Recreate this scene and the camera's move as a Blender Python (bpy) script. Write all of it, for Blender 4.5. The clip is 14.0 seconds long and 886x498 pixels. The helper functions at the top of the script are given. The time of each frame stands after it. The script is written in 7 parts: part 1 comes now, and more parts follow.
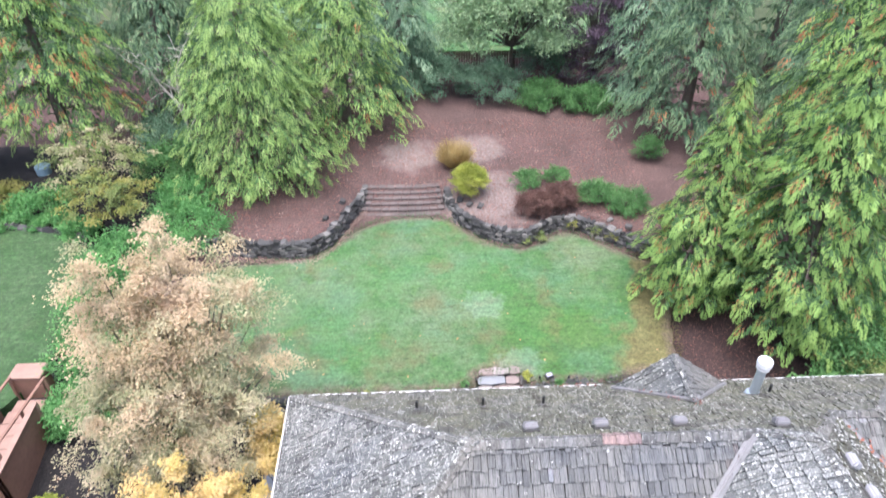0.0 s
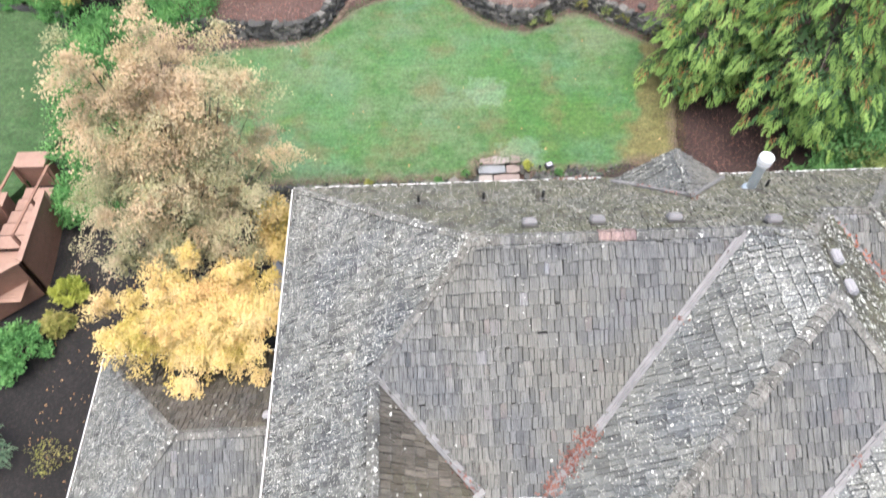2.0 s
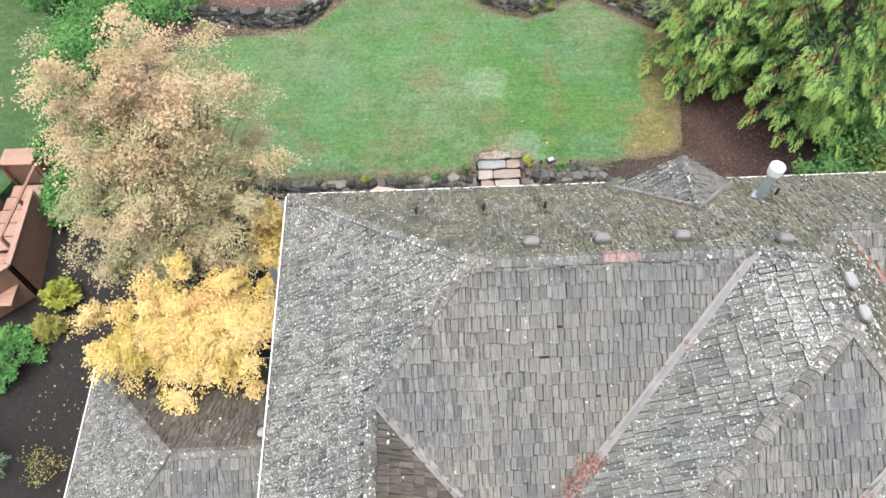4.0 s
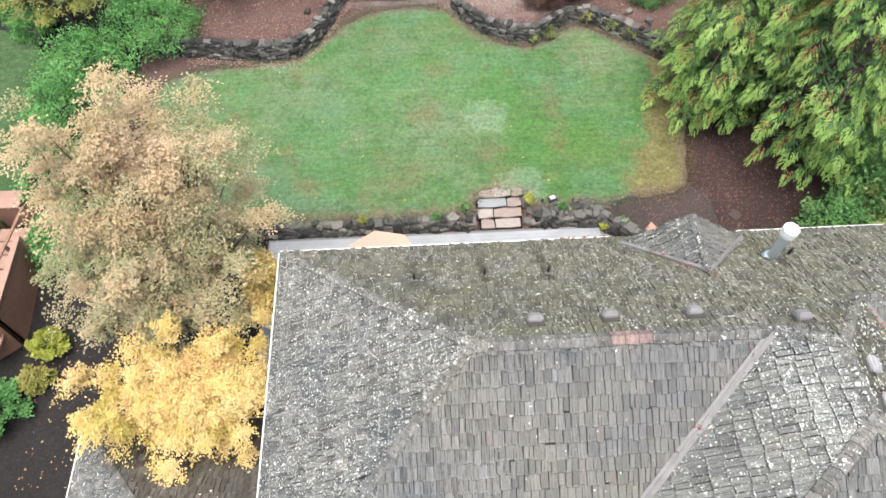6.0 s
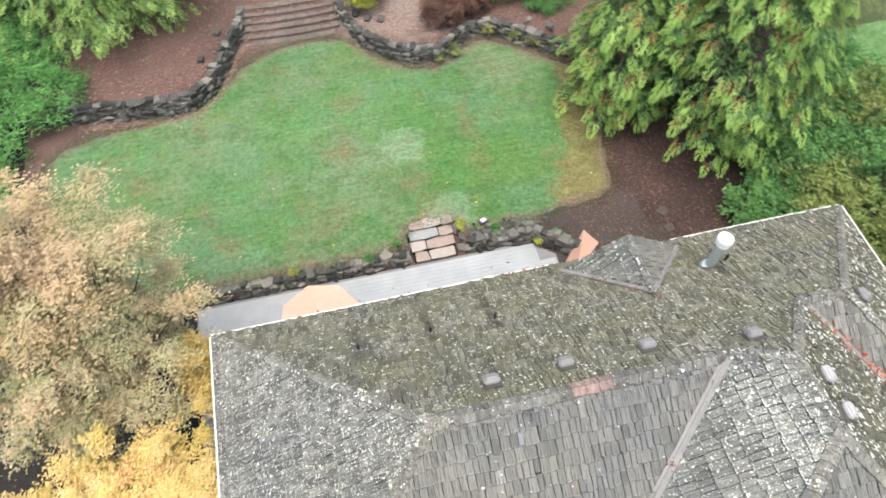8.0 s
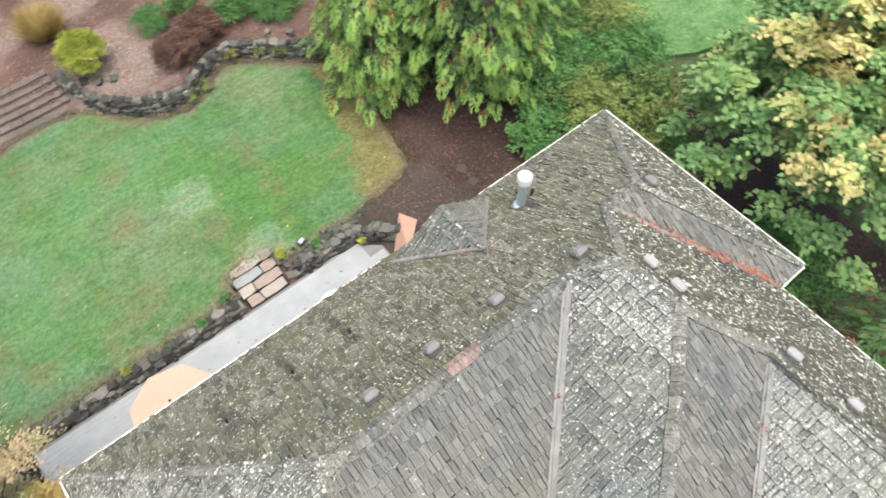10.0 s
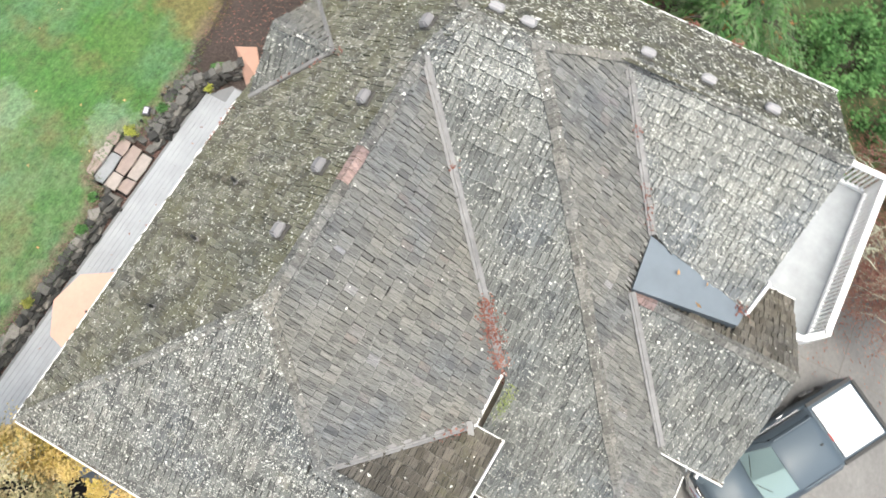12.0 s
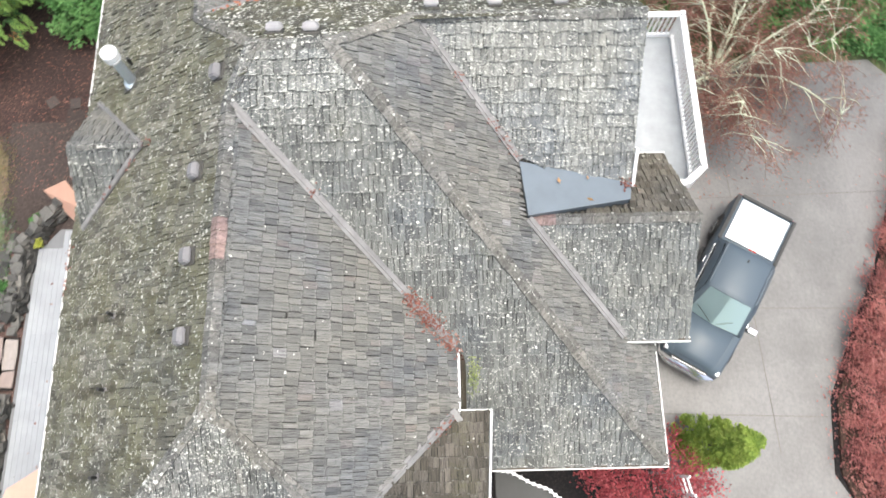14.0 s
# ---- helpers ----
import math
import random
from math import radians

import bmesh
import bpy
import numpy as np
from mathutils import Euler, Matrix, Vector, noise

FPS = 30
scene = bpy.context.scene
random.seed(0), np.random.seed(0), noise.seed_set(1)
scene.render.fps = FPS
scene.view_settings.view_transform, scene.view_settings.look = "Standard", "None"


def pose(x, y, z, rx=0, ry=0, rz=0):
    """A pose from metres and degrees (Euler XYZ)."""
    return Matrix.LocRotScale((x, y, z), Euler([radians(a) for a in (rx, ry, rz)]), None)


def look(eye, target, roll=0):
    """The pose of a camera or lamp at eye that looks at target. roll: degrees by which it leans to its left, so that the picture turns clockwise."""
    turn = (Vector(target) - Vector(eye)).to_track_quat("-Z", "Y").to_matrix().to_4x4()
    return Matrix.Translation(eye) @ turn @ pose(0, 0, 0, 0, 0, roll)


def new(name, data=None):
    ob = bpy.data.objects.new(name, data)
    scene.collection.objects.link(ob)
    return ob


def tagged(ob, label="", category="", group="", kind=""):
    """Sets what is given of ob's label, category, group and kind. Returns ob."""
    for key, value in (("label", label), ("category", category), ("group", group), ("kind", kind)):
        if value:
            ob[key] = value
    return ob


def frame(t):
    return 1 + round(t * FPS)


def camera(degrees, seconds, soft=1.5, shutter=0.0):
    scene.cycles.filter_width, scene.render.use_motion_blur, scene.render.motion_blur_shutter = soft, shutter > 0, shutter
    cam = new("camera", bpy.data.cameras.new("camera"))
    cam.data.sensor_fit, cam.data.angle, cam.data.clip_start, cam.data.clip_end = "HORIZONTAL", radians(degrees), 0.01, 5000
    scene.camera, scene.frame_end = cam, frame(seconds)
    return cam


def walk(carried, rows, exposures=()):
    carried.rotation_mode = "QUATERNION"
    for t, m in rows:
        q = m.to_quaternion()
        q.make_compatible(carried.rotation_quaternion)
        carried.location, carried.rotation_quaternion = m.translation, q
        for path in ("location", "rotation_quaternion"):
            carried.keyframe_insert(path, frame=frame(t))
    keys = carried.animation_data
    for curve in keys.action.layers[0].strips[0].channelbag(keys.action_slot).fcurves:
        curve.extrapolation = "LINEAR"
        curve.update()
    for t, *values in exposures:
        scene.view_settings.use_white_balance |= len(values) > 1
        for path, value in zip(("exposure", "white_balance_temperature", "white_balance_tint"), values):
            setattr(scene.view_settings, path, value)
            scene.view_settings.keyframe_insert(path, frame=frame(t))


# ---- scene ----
cam = camera(65.77, 14.0, soft=1.6, shutter=0.5)
# seconds, (x, y, z, tilt, roll, heading)
PATH = [
    (0, (3.293, -11.973, 19.258, 53.28, -0.03, -2.74)),
    (0.5, (3.258, -11.952, 19.306, 49.03, 0.02, -2.77)),
    (1, (3.277, -11.874, 19.337, 44.38, -0.04, -2.69)),
    (1.5, (3.280, -11.768, 19.381, 39.68, -0.08, -2.67)),
    (2, (3.279, -11.661, 19.442, 35.00, -0.13, -2.63)),
    (2.2, (3.283, -11.558, 19.476, 33.01, 0.03, -2.65)),
    (2.45, (3.285, -11.430, 19.490, 32.55, 0.00, -2.66)),
    (4.5, (3.368, -10.286, 19.587, 32.68, -0.08, -2.85)),
    (5, (3.384, -9.917, 19.635, 32.72, -0.01, -2.93)),
    (5.5, (3.397, -9.519, 19.682, 32.76, 0.07, -3.01)),
    (6, (3.425, -9.112, 19.747, 32.79, 0.03, -3.07)),
    (6.5, (3.455, -8.708, 19.812, 32.82, 0.09, -3.48)),
    (7, (3.495, -8.326, 19.882, 32.85, 0.01, -4.56)),
    (7.2, (3.497, -8.186, 19.899, 32.86, 0.03, -5.82)),
    (9.3, (3.652, -7.538, 19.897, 32.43, -0.13, -30.19)),
    (9.5, (3.672, -7.542, 19.892, 32.40, -0.15, -32.88)),
    (10, (3.691, -7.544, 19.896, 32.29, -0.03, -39.59)),
    (10.5, (3.670, -7.610, 19.894, 32.29, 0.00, -45.84)),
    (11, (3.566, -7.767, 19.932, 28.66, -0.04, -50.82)),
    (11.5, (3.518, -7.773, 19.955, 21.56, 0.07, -56.06)),
    (12, (3.580, -7.737, 19.883, 16.10, -0.13, -61.43)),
    (12.5, (3.601, -7.756, 19.871, 16.03, -0.03, -68.09)),
    (13, (3.553, -7.764, 19.831, 16.25, -0.04, -76.09)),
    (13.5, (3.528, -7.765, 19.788, 16.32, -0.07, -84.09)),
    (14, (3.501, -7.773, 19.719, 16.43, -0.07, -91.34)),
]
walk(cam, [(t, pose(*p)) for t, p in PATH], exposures=[(0.0, 1.46, 5800, 13), (2.0, 1.28, 6250, 8), (5.0, 1.2, 6450, 5), (7.2, 1.2, 6550, 4), (9.5, 1.2, 6650, 1), (11.0, 1.2, 6650, 1), (14.0, 1.2, 6480, 4)])

# ---- light: overcast sky with a faint soft sun ----
world = bpy.data.worlds.new("overcast_sky")
scene.world = world
world.use_nodes = True
wn = world.node_tree.nodes
sky = wn.new("ShaderNodeTexSky")
sky.sky_type = "NISHITA"
sky.sun_disc = False
sky.sun_elevation = radians(80)
sky.sun_rotation = radians(200)
sky.air_density, sky.dust_density, sky.ozone_density = 0.7, 6.0, 1.0
wn["Background"].inputs["Strength"].default_value = 0.15
world.node_tree.links.new(sky.outputs[0], wn["Background"].inputs["Color"])
sun = new("sun", bpy.data.lights.new("sun", "SUN"))
sun.data.energy, sun.data.angle, sun.data.color = 1.0, radians(60), (1.0, 0.98, 0.95)
sun.matrix_world = look((-2, -4, 22), (0, 0, 0))


# ---- materials ----
def nodes_of(name):
    m = bpy.data.materials.new(name)
    m.use_nodes = True
    nt = m.node_tree
    return m, nt, nt.nodes["Principled BSDF"]


def nd(nt, kind, **inputs):
    n = nt.nodes.new(kind)
    for k, v in inputs.items():
        n.inputs[k.replace("_", " ")].default_value = v
    return n


def ramp(nt, source, stops):
    r = nt.nodes.new("ShaderNodeValToRGB")
    el = r.color_ramp.elements
    while len(el) < len(stops):
        el.new(0.5)
    for e, (p, c) in zip(el, stops):
        e.position, e.color = p, (*c, 1) if len(c) == 3 else c
    nt.links.new(source, r.inputs[0])
    return r.outputs[0]


def grey(v):
    return (v, v, v)


def mix(nt, fac, a, b, blend="MIX"):
    n = nt.nodes.new("ShaderNodeMix")
    n.data_type, n.blend_type = "RGBA", blend
    for sock, v in ((n.inputs[0], fac), (n.inputs[6], a), (n.inputs[7], b)):
        if isinstance(v, (int, float)):
            sock.default_value = v
        elif isinstance(v, tuple):
            sock.default_value = (*v, 1)
        else:
            nt.links.new(v, sock)
    return n.outputs[2]


def calc(nt, op, a, b=0.0, clamp=False):
    n = nt.nodes.new("ShaderNodeMath")
    n.operation, n.use_clamp = op, clamp
    for sock, v in ((n.inputs[0], a), (n.inputs[1], b)):
        if isinstance(v, (int, float)):
            sock.default_value = v
        else:
            nt.links.new(v, sock)
    return n.outputs[0]


def place(nt):
    return nt.nodes.new("ShaderNodeNewGeometry").outputs["Position"]


def noisy(nt, vec, scale, detail=3.0, rough=0.6):
    n = nd(nt, "ShaderNodeTexNoise", Scale=scale, Detail=detail, Roughness=rough)
    nt.links.new(vec, n.inputs["Vector"])
    return n.outputs["Fac"]


def stretched(nt, vec, sx, sy, sz):
    m = nt.nodes.new("ShaderNodeMapping")
    m.inputs["Scale"].default_value = (sx, sy, sz)
    nt.links.new(vec, m.inputs["Vector"])
    return m.outputs[0]


def bump(nt, bsdf, height, strength=0.4, distance=0.02):
    b = nd(nt, "ShaderNodeBump", Strength=strength, Distance=distance)
    nt.links.new(height, b.inputs["Height"])
    nt.links.new(b.outputs[0], bsdf.inputs["Normal"])


def chance(nt):
    """A random number for each loose piece, be it an object or an island of a mesh."""
    a = nt.nodes.new("ShaderNodeObjectInfo").outputs["Random"]
    b = nt.nodes.new("ShaderNodeNewGeometry").outputs["Random Per Island"]
    return calc(nt, "FRACT", calc(nt, "ADD", a, b))


def plain(name, colour, rough=0.6, metal=0.0, vary=0.12, scale=8.0, relief=0.15):
    m, nt, b = nodes_of(name)
    p = place(nt)
    n1, n2 = noisy(nt, p, scale, 4), noisy(nt, p, scale * 0.12, 2)
    dark = tuple(c * (1 - vary) for c in colour)
    light = tuple(min(1, c * (1 + vary)) for c in colour)
    col = ramp(nt, calc(nt, "ADD", calc(nt, "MULTIPLY", n1, 0.5), calc(nt, "MULTIPLY", n2, 0.5)), [(0.3, dark), (0.7, light)])
    nt.links.new(col, b.inputs["Base Color"])
    b.inputs["Roughness"].default_value, b.inputs["Metallic"].default_value = rough, metal
    if relief:
        bump(nt, b, n1, relief, 0.01)
    return m


def shake_material(name, stops, lichen=0.0, moss=0.0, discs=0.0, disc_size=20.0, washes=(), crest=0.14):
    """Weathered cedar shakes: each with its own tone, grain along it, lichen crust and moss."""
    m, nt, b = nodes_of(name)
    p = place(nt)
    uv = nt.nodes.new("ShaderNodeUVMap").outputs[0]
    tone = ramp(nt, chance(nt), stops)
    grain = noisy(nt, stretched(nt, uv, 48, 2.2, 1), 1.0, 4, 0.85)
    col = mix(nt, 0.92, tone, ramp(nt, grain, [(0.36, grey(0.18)), (0.46, grey(0.78)), (0.64, grey(1.30))]), "MULTIPLY")
    col = mix(nt, 0.7, col, ramp(nt, noisy(nt, p, 0.55, 4, 0.6), [(0.32, (0.62, 0.68, 0.80)), (0.5, (0.95, 0.95, 0.95)), (0.7, (1.0, 0.97, 0.90))]), "MULTIPLY")
    if moss:
        fac = ramp(nt, calc(nt, "ADD", calc(nt, "MULTIPLY", noisy(nt, p, 1.3, 4), 0.55), calc(nt, "MULTIPLY", noisy(nt, p, 22, 4, 0.7), 0.45)),
                   [(0.60 - 0.25 * moss, grey(0)), (0.74 - 0.2 * moss, grey(0.7))])
        col = mix(nt, fac, col, ramp(nt, noisy(nt, p, 30, 3), [(0.3, (0.070, 0.070, 0.032)), (0.7, (0.155, 0.150, 0.080))]))
    if lichen:
        wob = nd(nt, "ShaderNodeTexNoise", Scale=30.0, Detail=3.0)
        nt.links.new(p, wob.inputs["Vector"])
        vm = nt.nodes.new("ShaderNodeVectorMath")
        vm.operation = "MULTIPLY_ADD"
        vm.inputs[1].default_value = (0.085, 0.085, 0.085)
        nt.links.new(wob.outputs["Color"], vm.inputs[0])
        nt.links.new(p, vm.inputs[2])
        patch = ramp(nt, noisy(nt, p, 0.8, 4, 0.65), [(0.34, grey(0.42)), (0.68, grey(0.92))])
        if lichen > 0.5:
            xyz = nt.nodes.new("ShaderNodeSeparateXYZ")
            nt.links.new(p, xyz.inputs[0])
            patch = calc(nt, "ADD", patch, ramp(nt, calc(nt, "MULTIPLY", xyz.outputs[2], 0.1), [(0.83, grey(0)), (0.945, grey(crest))]))
        uvs = nt.nodes.new("ShaderNodeSeparateXYZ")
        nt.links.new(uv, uvs.inputs[0])
        butt = ramp(nt, uvs.outputs[1], [(0.0, grey(1)), (0.07, grey(0.0))])
        fine = noisy(nt, p, 40, 4, 0.8)
        v = calc(nt, "ADD", fine, calc(nt, "ADD", calc(nt, "MULTIPLY", patch, 0.15 * lichen), calc(nt, "MULTIPLY", calc(nt, "MULTIPLY", butt, patch), 0.06 * lichen)))
        crust = ramp(nt, noisy(nt, p, 17, 2), [(0.3, (0.38, 0.40, 0.36)), (0.7, (0.74, 0.75, 0.69))])
        col = mix(nt, ramp(nt, v, [(0.70, grey(0)), (0.75, grey(0.9))]), col, crust)
        rim = calc(nt, "MULTIPLY", ramp(nt, uvs.outputs[1], [(0.020, grey(1)), (0.045, grey(0))]), calc(nt, "MULTIPLY", patch, ramp(nt, noisy(nt, p, 26, 3, 0.7), [(0.53, grey(0)), (0.58, grey(min(0.95, lichen)))])))
        col = mix(nt, rim, col, (0.68, 0.69, 0.64))
        for size, share in ((disc_size, discs), (disc_size * 0.5, discs * 0.13)):
            spot = nd(nt, "ShaderNodeTexVoronoi", Scale=size, Randomness=1.0)
            nt.links.new(vm.outputs[0], spot.inputs["Vector"])
            cell = nt.nodes.new("ShaderNodeSeparateColor")
            nt.links.new(spot.outputs["Color"], cell.inputs[0])
            pick = calc(nt, "LESS_THAN", cell.outputs[0], calc(nt, "MULTIPLY", patch, share))
            disc = ramp(nt, spot.outputs["Distance"], [(0.34, grey(0.95)), (0.43, grey(0))])
            pale = ramp(nt, cell.outputs[1], [(0.0, (0.44, 0.45, 0.40)), (0.5, (0.62, 0.62, 0.56)), (1.0, (0.76, 0.76, 0.70))])
            col = mix(nt, calc(nt, "MULTIPLY", pick, disc), col, pale)
    if washes:
        at = nt.nodes.new("ShaderNodeSeparateXYZ")
        nt.links.new(p, at.inputs[0])
        sway = calc(nt, "MULTIPLY", calc(nt, "SUBTRACT", noisy(nt, p, 3.5, 4, 0.7), 0.5), 0.22)
        for wx, wy in washes:
            off = calc(nt, "ABSOLUTE", calc(nt, "SUBTRACT", calc(nt, "ADD", at.outputs[0], sway), wx))
            run = calc(nt, "MULTIPLY", calc(nt, "SUBTRACT", at.outputs[1], wy - 0.35), 0.5)
            band = calc(nt, "MULTIPLY", ramp(nt, off, [(0.05, grey(0.75)), (0.14, grey(0))]), ramp(nt, run, [(0.0, grey(0)), (0.06, grey(1)), (0.45, grey(0.9)), (0.9, grey(0.25))]))
            col = mix(nt, band, col, mix(nt, 1.0, col, (0.36, 0.33, 0.30), "MULTIPLY"))
    # Worn butt edge plus the shade line under each course, darkened into the colour
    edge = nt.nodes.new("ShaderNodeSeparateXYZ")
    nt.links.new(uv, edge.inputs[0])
    butt_shade = calc(nt, "ADD", edge.outputs[1], calc(nt, "MULTIPLY", calc(nt, "SUBTRACT", noisy(nt, p, 18, 3), 0.5), 0.03))
    col = mix(nt, 1.0, col, ramp(nt, butt_shade, [(0.006, grey(0.46)), (0.024, grey(1.0))]), "MULTIPLY")
    nt.links.new(col, b.inputs["Base Color"])
    b.inputs["Roughness"].default_value = 0.85
    bump(nt, b, grain, 0.7, 0.012)
    return m


GREYS = [(0.0, (0.112, 0.113, 0.108)), (0.12, (0.146, 0.146, 0.138)), (0.65, (0.185, 0.183, 0.171)), (0.94, (0.215, 0.212, 0.198)), (0.965, (0.180, 0.158, 0.145)), (0.99, (0.19, 0.185, 0.18)), (1.0, (0.28, 0.28, 0.285))]
BROWNS = [(0.0, (0.075, 0.066, 0.052)), (0.5, (0.112, 0.100, 0.082)), (0.85, (0.140, 0.127, 0.106)), (1.0, (0.165, 0.145, 0.122))]
OLIVES = [(0.0, (0.075, 0.073, 0.060)), (0.5, (0.132, 0.129, 0.104)), (0.85, (0.182, 0.177, 0.146)), (1.0, (0.225, 0.216, 0.185))]
PALE = [(0.0, (0.080, 0.083, 0.079)), (0.5, (0.128, 0.132, 0.126)), (0.9, (0.165, 0.170, 0.160)), (1.0, (0.21, 0.205, 0.19))]
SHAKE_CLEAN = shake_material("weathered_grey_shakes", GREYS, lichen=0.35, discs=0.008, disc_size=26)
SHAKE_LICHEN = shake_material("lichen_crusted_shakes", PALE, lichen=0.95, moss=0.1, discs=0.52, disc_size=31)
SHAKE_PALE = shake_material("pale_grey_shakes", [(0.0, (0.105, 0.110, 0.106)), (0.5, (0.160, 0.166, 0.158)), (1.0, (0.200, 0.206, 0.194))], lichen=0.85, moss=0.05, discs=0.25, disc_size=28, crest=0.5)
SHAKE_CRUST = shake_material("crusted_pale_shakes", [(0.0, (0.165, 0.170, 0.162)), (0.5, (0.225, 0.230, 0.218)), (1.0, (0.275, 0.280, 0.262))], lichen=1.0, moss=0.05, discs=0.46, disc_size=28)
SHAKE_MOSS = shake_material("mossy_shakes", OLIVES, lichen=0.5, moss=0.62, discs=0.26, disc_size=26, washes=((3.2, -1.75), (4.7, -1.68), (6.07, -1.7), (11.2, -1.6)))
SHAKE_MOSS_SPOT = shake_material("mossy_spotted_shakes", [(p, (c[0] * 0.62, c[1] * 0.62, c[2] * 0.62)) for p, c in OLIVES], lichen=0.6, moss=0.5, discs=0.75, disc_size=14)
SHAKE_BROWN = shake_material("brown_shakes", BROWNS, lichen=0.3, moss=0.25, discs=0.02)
# End grain, set near black to carry the butts' shade in its colour
SHAKE_END = plain("shaded_end_grain", (0.05, 0.047, 0.043), 0.9, 0, 0.4, 30, 0.2)
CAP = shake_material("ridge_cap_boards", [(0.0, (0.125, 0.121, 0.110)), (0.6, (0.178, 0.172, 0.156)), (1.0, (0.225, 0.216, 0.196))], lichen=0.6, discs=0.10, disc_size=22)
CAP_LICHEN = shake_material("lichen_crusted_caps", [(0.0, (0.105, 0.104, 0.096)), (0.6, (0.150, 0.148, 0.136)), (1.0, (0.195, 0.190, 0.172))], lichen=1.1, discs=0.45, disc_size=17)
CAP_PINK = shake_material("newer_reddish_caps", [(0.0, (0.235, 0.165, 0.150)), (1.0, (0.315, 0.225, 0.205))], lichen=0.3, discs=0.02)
UNDER = plain("dark_roof_felt", (0.022, 0.021, 0.019), 0.9)
VALLEY = plain("galvanised_valley_metal", (0.235, 0.23, 0.228), 0.6, 0.15, 0.3, 5)
GUTTER = plain("white_painted_gutter", (0.78, 0.78, 0.76), 0.4, 0, 0.08, 3, 0)
GUTTER_IN = plain("dirty_gutter_bed", (0.10, 0.085, 0.065), 0.9)
STUCCO = plain("peach_stucco", (0.50, 0.30, 0.23), 0.85, 0, 0.1, 25)
SIDING = plain("cream_siding", (0.6, 0.55, 0.46), 0.7, 0, 0.06, 12)
VENT = plain("grey_vent_plastic", (0.20, 0.196, 0.205), 0.5, 0, 0.15, 12)
VENT_LIGHT = plain("faded_vent_plastic", (0.34, 0.335, 0.35), 0.5, 0, 0.1, 12)
VENT_FLASH = plain("dark_vent_flashing", (0.075, 0.072, 0.066), 0.8)
FLUE = plain("galvanised_flue", (0.55, 0.62, 0.66), 0.38, 0.55, 0.12, 10)
FLUE_CAP = plain("white_flue_cap", (0.82, 0.83, 0.82), 0.4)
BLACK = plain("black_rubber", (0.02, 0.02, 0.02), 0.6)
MEMBRANE = plain("blue_grey_membrane", (0.112, 0.138, 0.165), 0.55, 0, 0.22, 1.5, 0.05)
WHITE = plain("white_paint", (0.8, 0.8, 0.8), 0.45, 0, 0.05, 4, 0)
DECKGREY = plain("wet_grey_deck_coating", (0.265, 0.28, 0.295), 0.4, 0, 0.3, 2.0, 0.05)
BARK = plain("tree_bark", (0.105, 0.085, 0.07), 0.9, 0, 0.4, 14, 0.8)
PALE_BARK = plain("pale_bark", (0.40, 0.37, 0.32), 0.9, 0, 0.3, 14, 0.6)
CANVAS = plain("peach_canvas", (0.60, 0.36, 0.285), 0.85, 0, 0.08, 6, 0.1)


def ground_material(name, stops, scale, relief=0.5, patch=0.25, stops2=None, rough=0.95):
    m, nt, b = nodes_of(name)
    p = place(nt)
    fine = noisy(nt, p, scale, 5, 0.75)
    col = ramp(nt, fine, stops)
    col = mix(nt, 0.8, col, ramp(nt, noisy(nt, p, patch, 4, 0.6), stops2 or [(0.3, grey(0.6)), (0.7, grey(1.0))]), "MULTIPLY")
    nt.links.new(col, b.inputs["Base Color"])
    b.inputs["Roughness"].default_value = rough
    bump(nt, b, fine, relief, 0.05)
    return m


MULCH_BED = ground_material("bed_mulch", [(0.32, (0.022, 0.014, 0.011)), (0.5, (0.10, 0.058, 0.042)), (0.64, (0.21, 0.125, 0.095)), (0.74, (0.36, 0.27, 0.21))], 16, 0.8, 0.35)
def bank_material():
    """Bark mulch with drifts of pale litter round the head of the steps."""
    m = ground_material("bark_mulch", [(0.32, (0.026, 0.017, 0.015)), (0.48, (0.100, 0.062, 0.054)), (0.62, (0.200, 0.132, 0.115)), (0.72, (0.42, 0.32, 0.28))], 19, 0.8, 0.45, [(0.3, grey(0.62)), (0.7, (1.2, 1.12, 1.1))])
    nt = m.node_tree
    b = nt.nodes["Principled BSDF"]
    col = b.inputs["Base Color"].links[0].from_socket
    p = place(nt)
    pale = ramp(nt, noisy(nt, p, 11, 5, 0.75), [(0.32, (0.09, 0.065, 0.056)), (0.5, (0.22, 0.17, 0.15)), (0.66, (0.37, 0.31, 0.28)), (0.78, (0.55, 0.49, 0.45))])
    for cx, cy, r in ((3.0, 20.4, 1.9), (7.0, 16.0, 2.8), (6.5, 20.5, 2.0)):
        d = nt.nodes.new("ShaderNodeVectorMath")
        d.operation = "DISTANCE"
        d.inputs[1].default_value = (cx, cy, 1.4)
        nt.links.new(p, d.inputs[0])
        v = calc(nt, "ADD", calc(nt, "DIVIDE", d.outputs["Value"], r), calc(nt, "MULTIPLY", calc(nt, "SUBTRACT", noisy(nt, p, 0.8, 5, 0.7), 0.5), 1.6))
        col = mix(nt, ramp(nt, v, [(0.55, grey(0.8)), (1.0, grey(0))]), col, pale)
    nt.links.new(col, b.inputs["Base Color"])
    return m


